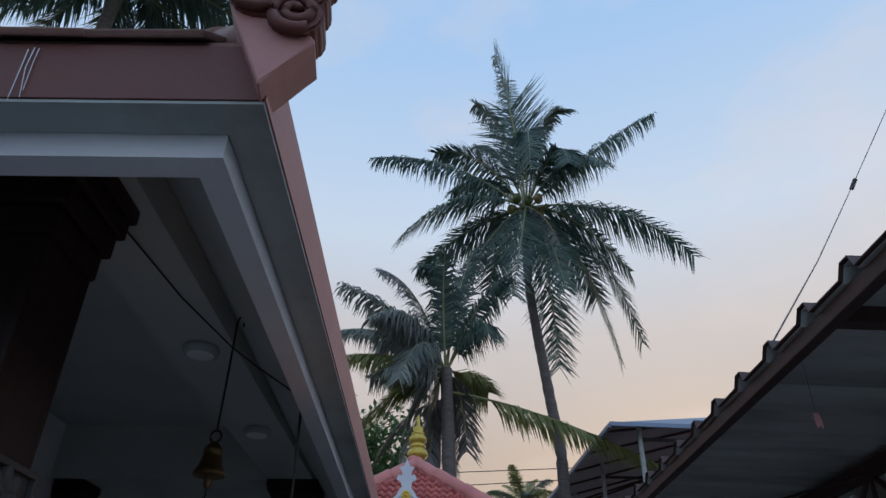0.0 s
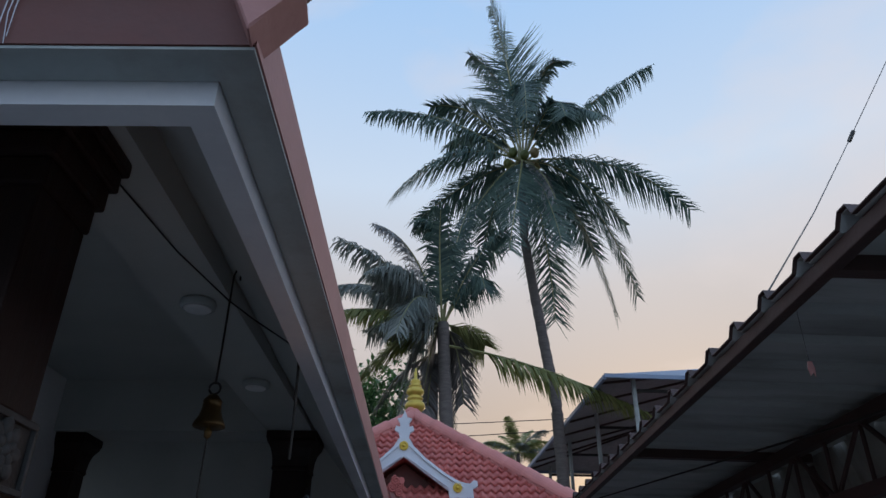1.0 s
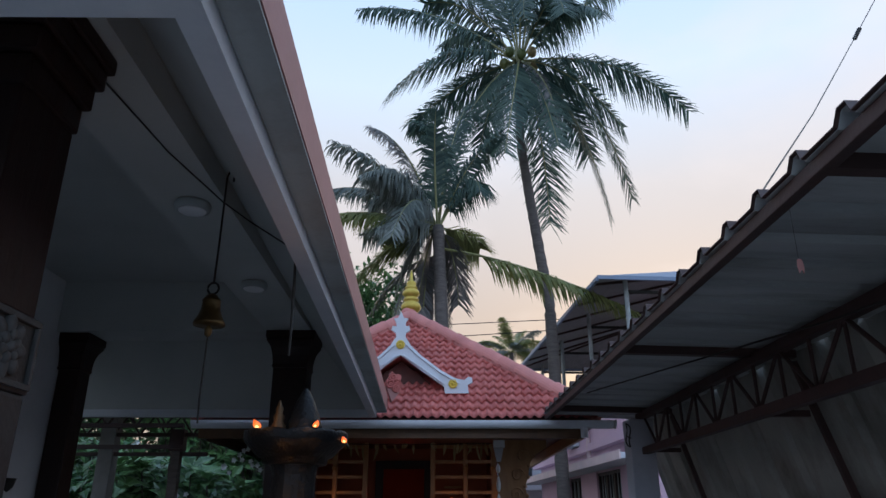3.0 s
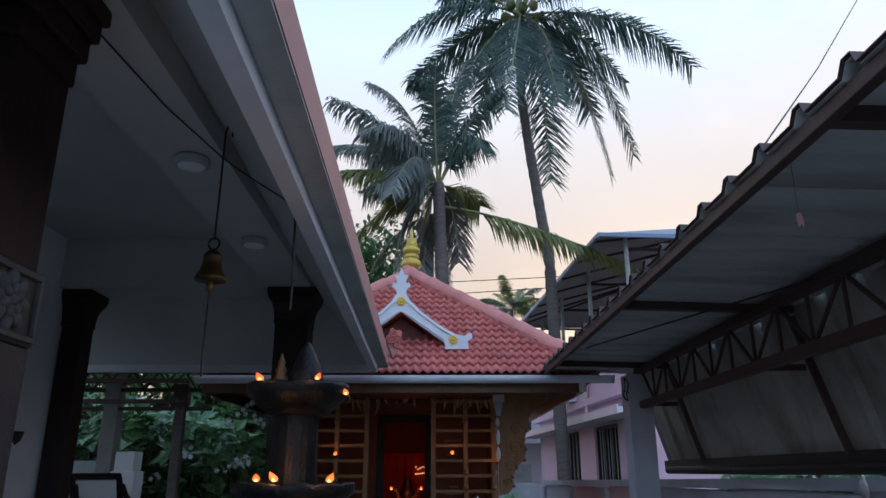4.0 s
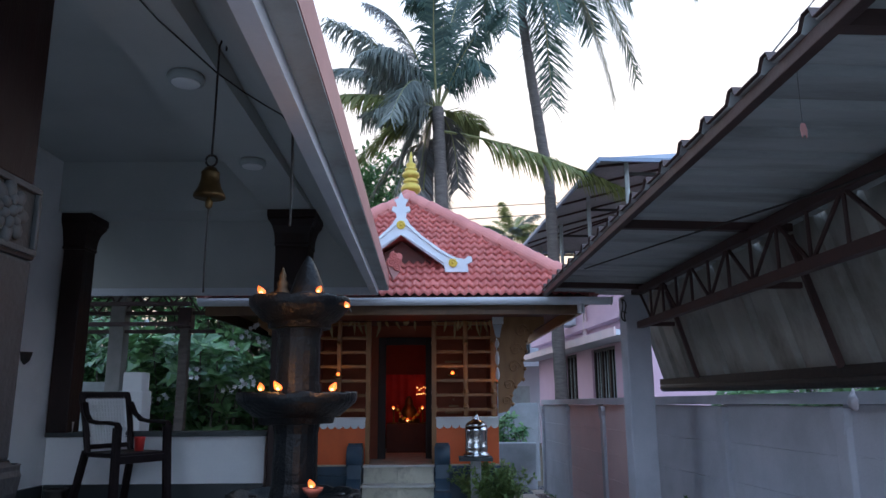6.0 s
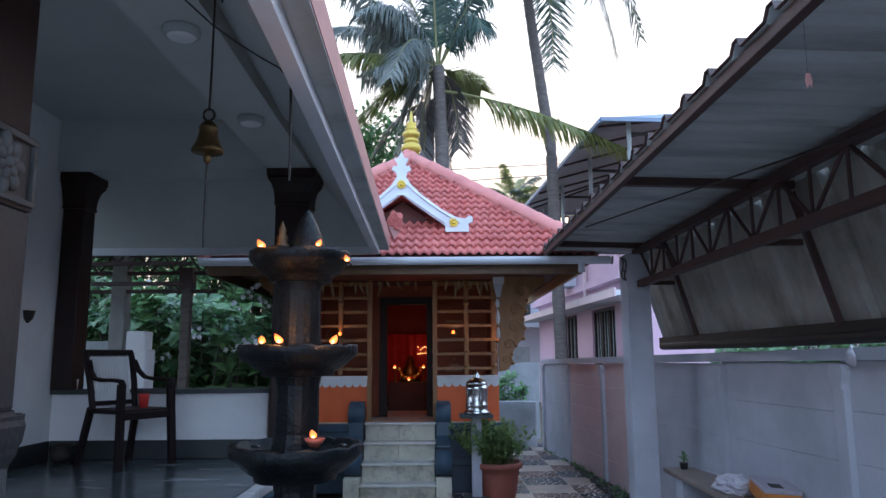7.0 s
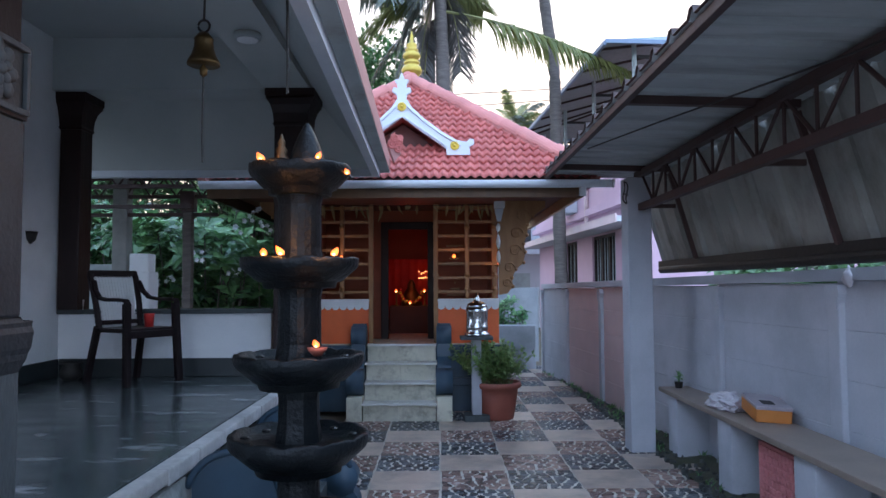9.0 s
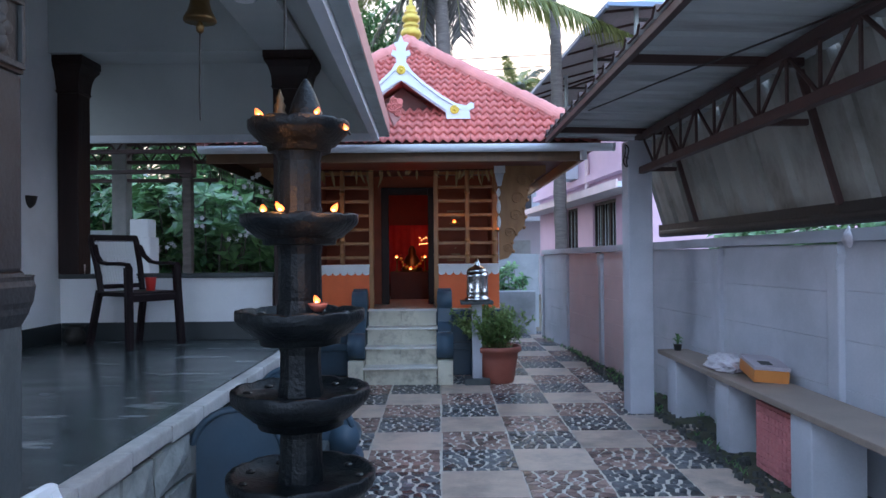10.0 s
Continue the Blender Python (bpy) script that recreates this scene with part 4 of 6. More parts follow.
# hip ridge tiles
ridge_bm = prism(B(), arc(0, 0.01, 0.092, 0, 180, 10) + arc(0, 0.01, 0.074, 180, 0, 10), (0, 0, 0), (1, 0, 0), (0, 0, 1), (0, 0.30, 0))
bmesh.ops.recalc_face_normals(ridge_bm, faces=ridge_bm.faces)
RIDGE_ME = bpy.data.meshes.new("ridge_tile")
ridge_bm.to_mesh(RIDGE_ME)
ridge_bm.free()
RIDGE_ME.materials.append(RIDGETILE)
for c in (corners[1], corners[0]):
    d = APEX - c
    ln = d.length
    n = int(ln / 0.27)
    rot = d.normalized().to_track_quat("Y", "Z").to_matrix().to_4x4()
    part("ridge_bed", tube(B(), [c + Vector((0, 0, 0.035)), APEX + Vector((0, 0, 0.035))], 0.082, 10), RIDGETILE, front, "mortar bed under the ridge tiles")
    for i in range(n + 1):
        add_piece("ridge_tile", RIDGE_ME, front, Matrix.Translation(c + d * (i * 0.27 / ln) + Vector((0, 0, 0.045))) @ rot @ pose(0, 0, 0.004 * (i % 2), 2.5, 0, 0))

# gable ornament over the entrance
gable = thing("gable_ornament", "pale blue-white gable board with gilt rosettes", "gable")
GY = 7.22
gx, gz = -0.375, 3.30
def limb(sign):
    o = [(0.0, 0.13), (0.06 * 1, 0.10), (0.10, 0.03), (0.22, -0.085), (0.42, -0.235), (0.56, -0.315), (0.66, -0.335), (0.70, -0.30), (0.735, -0.31), (0.74, -0.36), (0.69, -0.385), (0.70, -0.47), (0.46, -0.47), (0.45, -0.40), (0.20, -0.225), (0.0, -0.075)]
    return [(sign * a, b) for a, b in o]
for sgn in (1, -1):
    board = part("gable_board", prism(B(), limb(sgn), (gx, GY, gz), (1, 0, 0), (0, 0, 1), (0, 0.05, 0)), GABLE, gable)
    part("gable_trim", tube(B(), [(gx + sgn * a, GY - 0.008, gz + b) for a, b in ((0.06, 0.03), (0.20, -0.10), (0.40, -0.25), (0.60, -0.37))], 0.008, 6), GABLE, board)
    part("gable_trim", tube(B(), [(gx + sgn * a, GY - 0.008, gz + b) for a, b in ((0.03, -0.08), (0.20, -0.20), (0.45, -0.375))], 0.008, 6), GABLE, board)
    part("dormer_cheek", prism(B(), [(0, -0.10), (sgn * 0.46, -0.44), (sgn * 0.46, -0.47), (0, -0.47)], (gx, GY + 0.22, gz), (1, 0, 0), (0, 0, 1), (0, 0.03, 0)), TERRA, gable, "dark red recess")
    part("dormer_roof", prism(B(), [(0, -0.05), (sgn * 0.66, -0.40), (sgn * 0.66, -0.43), (0, -0.08)], (gx, GY + 0.05, gz), (1, 0, 0), (0, 0, 1), (0, 0.7, 0)), TILE, gable)
for dx, dz in ((0, 0.03), (0.54, -0.375), (-0.54, -0.375)):
    part("rosette", lathe(B(), [(0.046, 0), (0.046, 0.012), (0.03, 0.016), (0.028, 0.008), (0.016, 0.006), (0.014, 0.02), (0.004, 0.026)], (0, 0, 0), 20), YELLOW, gable, "yellow painted rosette")
    gable.children[-1].matrix_basis = pose(gx + dx, GY - 0.001, gz + dz, 90, 0, 0)
finial_top = [(-0.045, 0.10), (-0.055, 0.16), (-0.10, 0.19), (-0.085, 0.235), (-0.045, 0.225), (-0.05, 0.27), (-0.075, 0.31), (-0.03, 0.32), (0, 0.39), (0.03, 0.32), (0.075, 0.31), (0.05, 0.27), (0.045, 0.225), (0.085, 0.235), (0.10, 0.19), (0.055, 0.16), (0.045, 0.10)]
part("gable_finial", prism(B(), finial_top, (gx, GY + 0.002, gz), (1, 0, 0), (0, 0, 1), (0, 0.046, 0)), GABLE, gable, "carved leaf finial")

fin = thing("roof_finial", "gilt stepped pot finial on the shrine ridge", "finial")
FX, FYY = APEX.x, AY + 0.15
part("collar", lathe(B(), [(0.12, 3.95), (0.12, 4.16), (0.085, 4.19)], (FX, FYY, 0), 24), GOLD, fin, smooth=False)
part("pot", lathe(B(), [(0.075, 4.19), (0.09, 4.205), (0.125, 4.24), (0.135, 4.28), (0.115, 4.325), (0.08, 4.345), (0.10, 4.36), (0.105, 4.385), (0.075, 4.40), (0.09, 4.42), (0.118, 4.455), (0.105, 4.50), (0.07, 4.52), (0.085, 4.535), (0.085, 4.55), (0.055, 4.57), (0.07, 4.60), (0.06, 4.63), (0.025, 4.65), (0.02, 4.73), (0.008, 4.80)], (FX, FYY, 0), 28), GOLD, fin, smooth=True)

# carved bracket at the front corners
def bracket(x, flip):
    o = [(0, 0), (0.10, 0.02), (0.16, 0.10), (0.15, 0.20), (0.20, 0.30), (0.29, 0.38), (0.31, 0.50), (0.29, 0.60), (0.33, 0.70), (0.34, 0.82), (0.40, 0.92), (0.55, 1.02), (0.55, 1.10), (0, 1.10)]
    th = thing("carved_bracket", "orange-brown carved wooden eave bracket with a scrolled edge", "bracket", group="eave brackets")
    part("board", prism(B(), [(flip * a, b) for a, b in o], (x, Y0 - 0.30, 1.38), (1, 0, 0), (0, 0, 1), (0, 0.08, 0)), TEAK, th)
    for a, b in o[2:11]:
        bm = B()
        bmesh.ops.create_icosphere(bm, subdivisions=1, radius=0.026, matrix=Matrix.Translation((x + flip * a, Y0 - 0.29, 1.38 + b)))
        part("curl", bm, TEAK, th, smooth=True)
    for a, b, q in ((0.09, 0.14, 0.055), (0.12, 0.32, 0.065), (0.19, 0.52, 0.075), (0.21, 0.72, 0.080), (0.28, 0.93, 0.085)):
        pts = [(x + flip * (a + q * (1 - i / 26) * math.cos(i * 0.42)), Y0 - 0.305, 1.38 + b + q * (1 - i / 26) * math.sin(i * 0.42)) for i in range(24)]
        part("carved_scroll", tube(B(), pts, 0.010, 6, 0.6), TEAK, th, smooth=True)
    return th


bracket(X1 - 0.02, 1)
bracket(X0 + 0.02, -1)
orn = thing("hanging_ornament", "white board with a string of pale tapering drops below the eave", "ornament")
part("board", bx(0.645, 8.29, 2.395, 0.775, 8.31, 2.50, 0.004), WHITE, orn)
part("tail", prism(B(), [(-0.055, 0.0), (0.055, 0.0), (0.022, -0.15), (-0.022, -0.15)], (0.705, 8.295, 2.392), (1, 0, 0), (0, 0, 1), (0, 0.01, 0)), FARWHITE, orn, "tapering grey tail")
for z, ln in ((2.22, 0.10), (2.09, 0.17), (1.90, 0.15)):
    part("drop", lathe(B(), [(0.004, z), (0.016, z - ln * 0.15), (0.026, z - ln * 0.5), (0.020, z - ln * 0.85), (0.006, z - ln)], (0.695, 8.30, 0), 12), WHITE, orn, smooth=True)
part("string", tube(B(), [(0.695, 8.305, 2.36), (0.695, 8.305, 1.78)], 0.004, 5), IRON, orn)


# dried leaf festoon below the eave
random.seed(3)
fest = thing("leaf_festoon", "dried mango leaves strung below the shrine eave", "festoon")
part("string", tube(B(), [(X0, Y0 - 0.12, 2.47), (-0.8, Y0 - 0.12, 2.45), (-0.06, Y0 - 0.12, 2.45), (X1 + 0.25, Y0 - 0.12, 2.47)], 0.004, 5), IRON, fest)
for i in range(46):
    x = X0 + 0.04 + i * (X1 + 0.2 - X0) / 46 + random.uniform(-0.02, 0.02)
    L = random.uniform(0.06, 0.24)
    if noise.noise(Vector((x * 3.1, 5.0, 0))) < -0.2 or random.random() < 0.12:
        continue
    bend, wv = random.uniform(-0.07, 0.07), random.uniform(0.012, 0.02)
    bm = B()
    a = [bm.verts.new((x + bend * (q ** 2) - wv * math.sin(math.pi * min(q + 0.05, 1)), Y0 - 0.12 + 0.02 * q, 2.465 - L * q)) for q in (0, 0.25, 0.5, 0.75, 1)]
    c = [bm.verts.new((x + bend * (q ** 2) + wv * math.sin(math.pi * min(q + 0.05, 1)), Y0 - 0.125 + 0.02 * q, 2.465 - L * q)) for q in (0, 0.25, 0.5, 0.75, 1)]
    for k in range(4):
        bm.faces.new((a[k], a[k + 1], c[k + 1], c[k]))
    part("leaf", bm, DRYLEAF, fest)
# small hanging oil lamps on the lattice
for x, z in ((0.18, 1.83), (0.72, 1.745), (-1.17, 1.82)):
    hl = thing("hanging_lamp", "small lit brass lamp fixed to the lattice", "lamp", group="lattice lamps")
    part("dish", lathe(B(), [(0.02, z - 0.03), (0.055, z - 0.012), (0.06, z - 0.004), (0.03, z - 0.008)], (x, Y0 - 0.07, 0), 16), BRASS, hl, smooth=True)
    part("arm", tube(B(), [(x, Y0 - 0.07, z - 0.02), (x, Y0 + 0.03, z - 0.02)], 0.008, 6), BRASS, hl)
    bm = B()
    bmesh.ops.create_icosphere(bm, subdivisions=2, radius=0.022, matrix=Matrix.Translation((x, Y0 - 0.075, z + 0.017)))
    part("bulb", bm, FLAME, hl, smooth=True)
    lamp("lattice_lamp_light", (x, Y0 - 0.14, z + 0.02), 0.25, (1, 0.50, 0.18), 0.02)

# shrine steps
flight = thing("shrine_steps", "four cream tiled steps with blue scrolled side walls", "steps")
for k in range(4):
    y = 7.93 + 0.172 * k
    for a, b in ((-0.845, -0.455), (-0.453, -0.045)):
        part("riser_tile", bx(a, y, 0.0 if k == 0 else 0.2025 * k + 0.001, b, 8.52, 0.2025 * (k + 1) - 0.025, 0.003), STEP, flight)
    part("tread", bx(-0.86, y - 0.045, 0.2025 * (k + 1) - 0.024, -0.03, 8.53, 0.2025 * (k + 1), 0.006), TREAD, flight, "pale marble tread")
for a, b in ((-1.02, -0.865), (-0.025, 0.13)):
    part("base_block", bx(a - 0.01, 7.90, 0.0, b + 0.01, 8.50, 0.27, 0.012), STEP, flight, "pale stone block")
    o = [(0.66, 0.0), (0.66, 0.74)] + arc(0.56, 0.66, 0.12, 60, 190, 8) + [(0.40, 0.40), (0.30, 0.30)] + [(0.2, 0.0)]
    part("side_wall", prism(B(), o, (a, 7.90, 0.271), (0, 1, 0), (0, 0, 1), (b - a, 0, 0)), BLUE, flight, "dark blue side wall")
    part("scroll", tube(B(), [(a - 0.015, 8.06, 0.42), (b + 0.015, 8.06, 0.42)], 0.15, 24), BLUE, flight, "rolled blue scroll", True)
    part("scroll", tube(B(), [(a - 0.01, 8.42, 0.90), (b + 0.01, 8.42, 0.90)], 0.125, 24), BLUE, flight, smooth=True)

# steel offering box on a stone post
hundi = thing("offering_box", "domed stainless steel offering box on a stone post", "offering box")
HX, HY = 0.42, 7.98
part("post", bx(HX - 0.065, HY - 0.06, 0.06, HX + 0.045, HY + 0.06, 0.90, 0.01), WALLWHITE, hundi, "whitewashed stone post")
part("foot", bx(HX - 0.15, HY - 0.12, 0.0, HX + 0.13, HY + 0.14, 0.07, 0.01), GREYSTONE, hundi)
part("tray", bx(HX - 0.19, HY - 0.15, 0.895, HX + 0.17, HY + 0.16, 0.93, 0.006), GREYSTONE, hundi)
drum = part("drum", lathe(B(), [(1.2 * q, z) for q, z in [(0.115, 0.93), (0.118, 0.96), (0.10, 0.97), (0.10, 1.02), (0.107, 1.03), (0.10, 1.04), (0.10, 1.20), (0.107, 1.21), (0.10, 1.22), (0.10, 1.25)]], (HX, HY, 0), 32), STEEL, hundi, "polished steel drum", True)
part("dome", lathe(B(), [(0.12, 1.25), (0.112, 1.275), (0.085, 1.30), (0.048, 1.315), (0.034, 1.33), (0.038, 1.345), (0.022, 1.37), (0.006, 1.41)], (HX, HY, 0), 32), STEEL, hundi, smooth=True)
for i in range(4):
    a = radians(-90 + (i - 1.5) * 38)
    part("rib", tube(B(), [(HX + 0.126 * math.cos(a), HY + 0.126 * math.sin(a), 1.03), (HX + 0.126 * math.cos(a), HY + 0.126 * math.sin(a), 1.21)], 0.007, 8), STEEL, drum)

# ---------------------------------------------------------------- open shed on the east side
shed = thing("lean_to_shed", "open metal-sheet lean-to on red oxide steel trusses", "shed", kind="structure")
pil = tagged(mesh_ob("pillar", bx(1.705, 6.40, 0.0, 1.925, 6.63, 2.47, 0.012), WALLWHITE), "square white plastered pillar carrying the lean-to", "pillar", kind="structure")


def sheet(corner, along, across, n_ridges, pitch, depth=0.035):
    """Trapezoid-ribbed metal sheet: ribs run across, repeat along."""
    bm = B()
    along, across = Vector(along).normalized(), Vector(across)
    up = across.cross(along).normalized()
    if up.z < 0:
        up = -up
    pts = []
    for i in range(n_ridges):
        for f, h in ((0.0, 0), (0.68, 0), (0.75, depth), (0.90, depth)):
            pts.append(((i + f) * pitch, h))
    pts.append((n_ridges * pitch, 0))
    top = []
    for s, h in pts:
        p = Vector(corner) + along * s + up * h
        top.append((bm.verts.new(p), bm.verts.new(p + across), bm.verts.new(p + up * 0.004), bm.verts.new(p + across + up * 0.004)))
    for a, b in zip(top, top[1:]):
        bm.faces.new((a[0], b[0], b[1], a[1]))
        bm.faces.new((a[2], b[2], b[3], a[3]))
        bm.faces.new((a[0], b[0], b[2], a[2]))
        bm.faces.new((a[1], b[1], b[3], a[3]))
    return bm


SY0, SY1, EXX = -2.6, 7.02, 1.03
part("roof_sheet", sheet((EXX, SY0, 2.575), (0, 1, 0), (1.06, 0, -0.03), 37, 0.26, 0.038), SHEET, shed, "ribbed galvanised roof sheet")
part("eave_strip", sheet((EXX - 0.012, SY0, 2.581), (0, 1, 0), (0.16, 0, -0.0045), 37, 0.26, 0.038), RUST, shed, "rusted eave strip")
part("edge_angle", bx(EXX + 0.01, SY0, 2.525, EXX + 0.05, SY1, 2.572, 0.004), RUST, shed, "red oxide edge angle")
for y in (6.30, 4.0, 1.70, -0.6):
    part("rafter", bar(B(), (1.05, y, 2.55), (2.06, y, 2.525), 0.05, 0.05), RUST, shed)
TX, TZ0, TZ1 = 1.83, 2.195, 2.495
part("top_chord", bx(TX - 0.03, SY0, TZ1 - 0.03, TX + 0.03, 6.52, TZ1 + 0.03, 0.004), RUST, shed)
part("bottom_chord", bx(TX - 0.03, SY0, TZ0 - 0.03, TX + 0.03, 6.395, TZ0 + 0.03, 0.004), RUST, shed)
y, k = 6.34, 0
while y > -2.3:
    top, low = TZ1 - 0.02, TZ0 + 0.02
    part("web_bar", tube(B(), [(TX, y, top if k % 2 == 0 else low), (TX, y - 0.30, low if k % 2 == 0 else top)], 0.012, 6), RUST, shed)
    part("web_bar", tube(B(), [(TX, y - 0.315, low), (TX, y - 0.315, top)], 0.011, 6), RUST, shed)
    y -= 0.33
    k += 1
# sloping side sheet over the boundary wall
part("side_sheet", sheet((2.07, SY0, 2.60), (0, 1, 0), (0.265, 0, -0.90), 25, 0.40, 0.03), OLDSHEET, shed, "stained ribbed side sheet")
for y in (6.25, 4.0, 1.75):
    part("strut", bar(B(), (2.045, y, 2.48), (2.265, y, 1.72), 0.032, 0.035), RUST, shed)
    part("tie", bar(B(), (1.83, y + 0.03, 2.19), (2.10, y + 0.03, 2.19), 0.035, 0.035), RUST, shed)
part("lower_rail", bar(B(), (2.30, SY0, 1.70), (2.30, 7.35, 1.70), 0.06, 0.065), IRON, shed, "dark lower rail")
part("blind_roll", tube(B(), [(2.29, SY0, 1.642), (2.29, 2.4, 1.648), (2.29, 5.0, 1.640), (2.29, 7.3, 1.645)], 0.038, 12), IRON, shed)
tagged(mesh_ob("cable", tube(B(), [(1.10, 5.2, 2.50), (1.25, 4.0, 2.42), (1.55, 2.6, 2.36), (1.78, 1.6, 2.38)], 0.005, 6), IRON), "dark electric cable slung under the metal roof", "cable")
tag = thing("hanging_ribbon", "small pink ribbon tag hanging on a thread", "ribbon")
part("thread", tube(B(), [(1.087, 1.97, 2.55), (1.086, 1.97, 2.37)], 0.0007, 5), IRON, tag)
part("ribbon", prism(B(), [(-0.007, 0.022), (0.006, 0.022), (0.011, 0.0), (0.008, -0.026), (0.002, -0.012), (-0.006, -0.024), (-0.010, 0.0)], (1.087, 1.968, 2.345), (1, 0, 0), (0, 0, 1), (0, 0.003, 0)), TERRAPINK, tag)
coil = thing("cable_coil", "coil of dark cable hung on the pillar", "cable")
part("loop", tube(B(), [(1.70, 6.36, 2.30)] + [(1.695 + 0.01 * math.sin(a * 3), 6.42 + 0.06 * math.cos(a), 2.33 + 0.10 * math.sin(a)) for a in [i * 0.35 for i in range(38)]], 0.006, 6), IRON, coil)

# ---------------------------------------------------------------- boundary wall
def wx(y):
    return 2.846 - 0.0841 * y


def wtop(y):
    return 1.60 - 0.0105 * (y - 3)


bwall = thing("boundary_wall", "precast boundary wall of panels between posts, whitewashed and pink", "wall", kind="structure")
POSTS = [12.36, 10.76, 9.11, 7.5, 5.95, 4.41, 2.85, 1.3, -0.25, -1.8, -3.2]
D = Vector((-0.0841, 1, 0)).normalized()
N = Vector((D.y, -D.x, 0))
for k, (ya, yb) in enumerate(zip(POSTS, POSTS[1:])):
    m = WALLPINK if k in (1, 2) else WALLWHITE
    h = (wtop(ya) - 0.07) / 5
    for i in range(5):
        bm = B()
        zz = i * h
        a, b = Vector((wx(yb), yb, 0)), Vector((wx(ya), ya, 0))
        poly = [(0, 0.002), (0.004, 0), (0.05, 0), (0.05, h - 0.001), (0.004, h - 0.001), (0, h - 0.005)]
        prism(bm, poly, a + Vector((0, 0, zz + 0.0)), N, (0, 0, 1), b - a)
        part("wall_panel", bm, m, bwall)
    bm = bar(B(), Vector((wx(yb), yb, wtop(yb) - 0.035)) + N * 0.03, Vector((wx(ya), ya, wtop(ya) - 0.035)) + N * 0.03, 0.13, 0.075)
    part("coping", bm, WALLWHITE, bwall)
for y in POSTS:
    bm = B()
    x = wx(y)
    box(bm, x - 0.035, y - 0.065, 0, x + 0.09, y + 0.065, wtop(y) - 0.17, 0.012)
    prism(bm, [(-0.05, 0), (0.05, 0), (0.085, 0.10), (0.07, 0.155), (-0.07, 0.155), (-0.085, 0.10)], (x - 0.045, y, wtop(y) - 0.25), (0, 1, 0), (0, 0, 1), (0.1, 0, 0))
    part("wall_post", bm, WALLWHITE, bwall)
tagged(mesh_ob("wall_north", bx(-9, 14.0, 0, 1.95, 14.12, 1.44), OLDWALL), "weathered grey-white rear boundary wall, shade also in its colour", "wall", kind="structure")
tagged(mesh_ob("low_planter_wall", bx(0.95, 12.7, 0, 1.72, 12.95, 0.78, 0.02), OLDWALL), "low grey-white planter wall behind the shrine, darkened in colour for shade", "planter", kind="structure")

# bench
bench = thing("bench", "long brown stone bench on white block legs", "bench")
part("seat", bx(2.02, 0.2, 0.515, 2.40, 6.62, 0.555, 0.008), BENCHTOP, bench, "brown stone slab seat")
for y in (6.20, 5.06, 3.93, 2.80, 1.67, 0.54):
    part("leg", bx(2.05, y, 0.0, 2.36, y + 0.24, 0.514, 0.008), WALLWHITE, bench)
jali = thing("jali_screen", "pink perforated block screen under the bench", "screen")
part("backing", bx(2.115, 4.18, 0.02, 2.14, 4.77, 0.46), PINKGRILLE, jali)
for i in range(12):
    for j in range(9):
        part("block", bx(2.10, 4.19 + i * 0.047, 0.025 + j * 0.048, 2.114, 4.19 + i * 0.047 + 0.034, 0.025 + j * 0.048 + 0.033, 0.004), PINKGRILLE, jali)
carton = thing("carton", "orange and pale cardboard sweet box on the bench", "box")
carton.matrix_basis = pose(2.285, 5.03, 0.572, 4, 3, -10)
carton.scale = (1.15, 1.2, 1.3)
part("sides", bx(-0.10, -0.17, 0.0, 0.10, 0.17, 0.065, 0.004), CARTON, carton)
part("lid", bx(-0.103, -0.173, 0.0655, 0.103, 0.173, 0.085, 0.004), CARTONTOP, carton, "pale printed lid")
part("print_bar", bx(-0.05, -0.12, 0.0855, 0.02, -0.02, 0.0865), IRON, carton)
bag = B()
bmesh.ops.create_icosphere(bag, subdivisions=4, radius=1)
for v in bag.verts:
    f = 1 + 0.35 * noise.noise(v.co * 2.3) + 0.16 * noise.noise(v.co * 6)
    v.co = Vector((2.185 + v.co.x * 0.13 * f, 5.42 + v.co.y * 0.20 * f, 0.556 + max(0, (v.co.z * f + 0.55) * 0.075)))
tagged(mesh_ob("carrier_bag", bag, BAG, False), "crumpled thin white carrier bag on the bench", "bag")


hung = B()
bmesh.ops.create_icosphere(hung, subdivisions=3, radius=1)
for v in hung.verts:
    f = 1 + 0.35 * noise.noise(v.co * 2.1) + 0.15 * noise.noise(v.co * 6)
    pinch = 0.55 if v.co.z > 0.3 else 1.0
    v.co = Vector((wx(4.25) - 0.034 + v.co.x * 0.030 * f * pinch, 4.25 + v.co.y * 0.042 * f * pinch, wtop(4.25) - 0.045 + v.co.z * 0.062 * f))
tagged(mesh_ob("hanging_bag", hung, BAG, True), "small white plastic bag hung on the wall post", "bag")
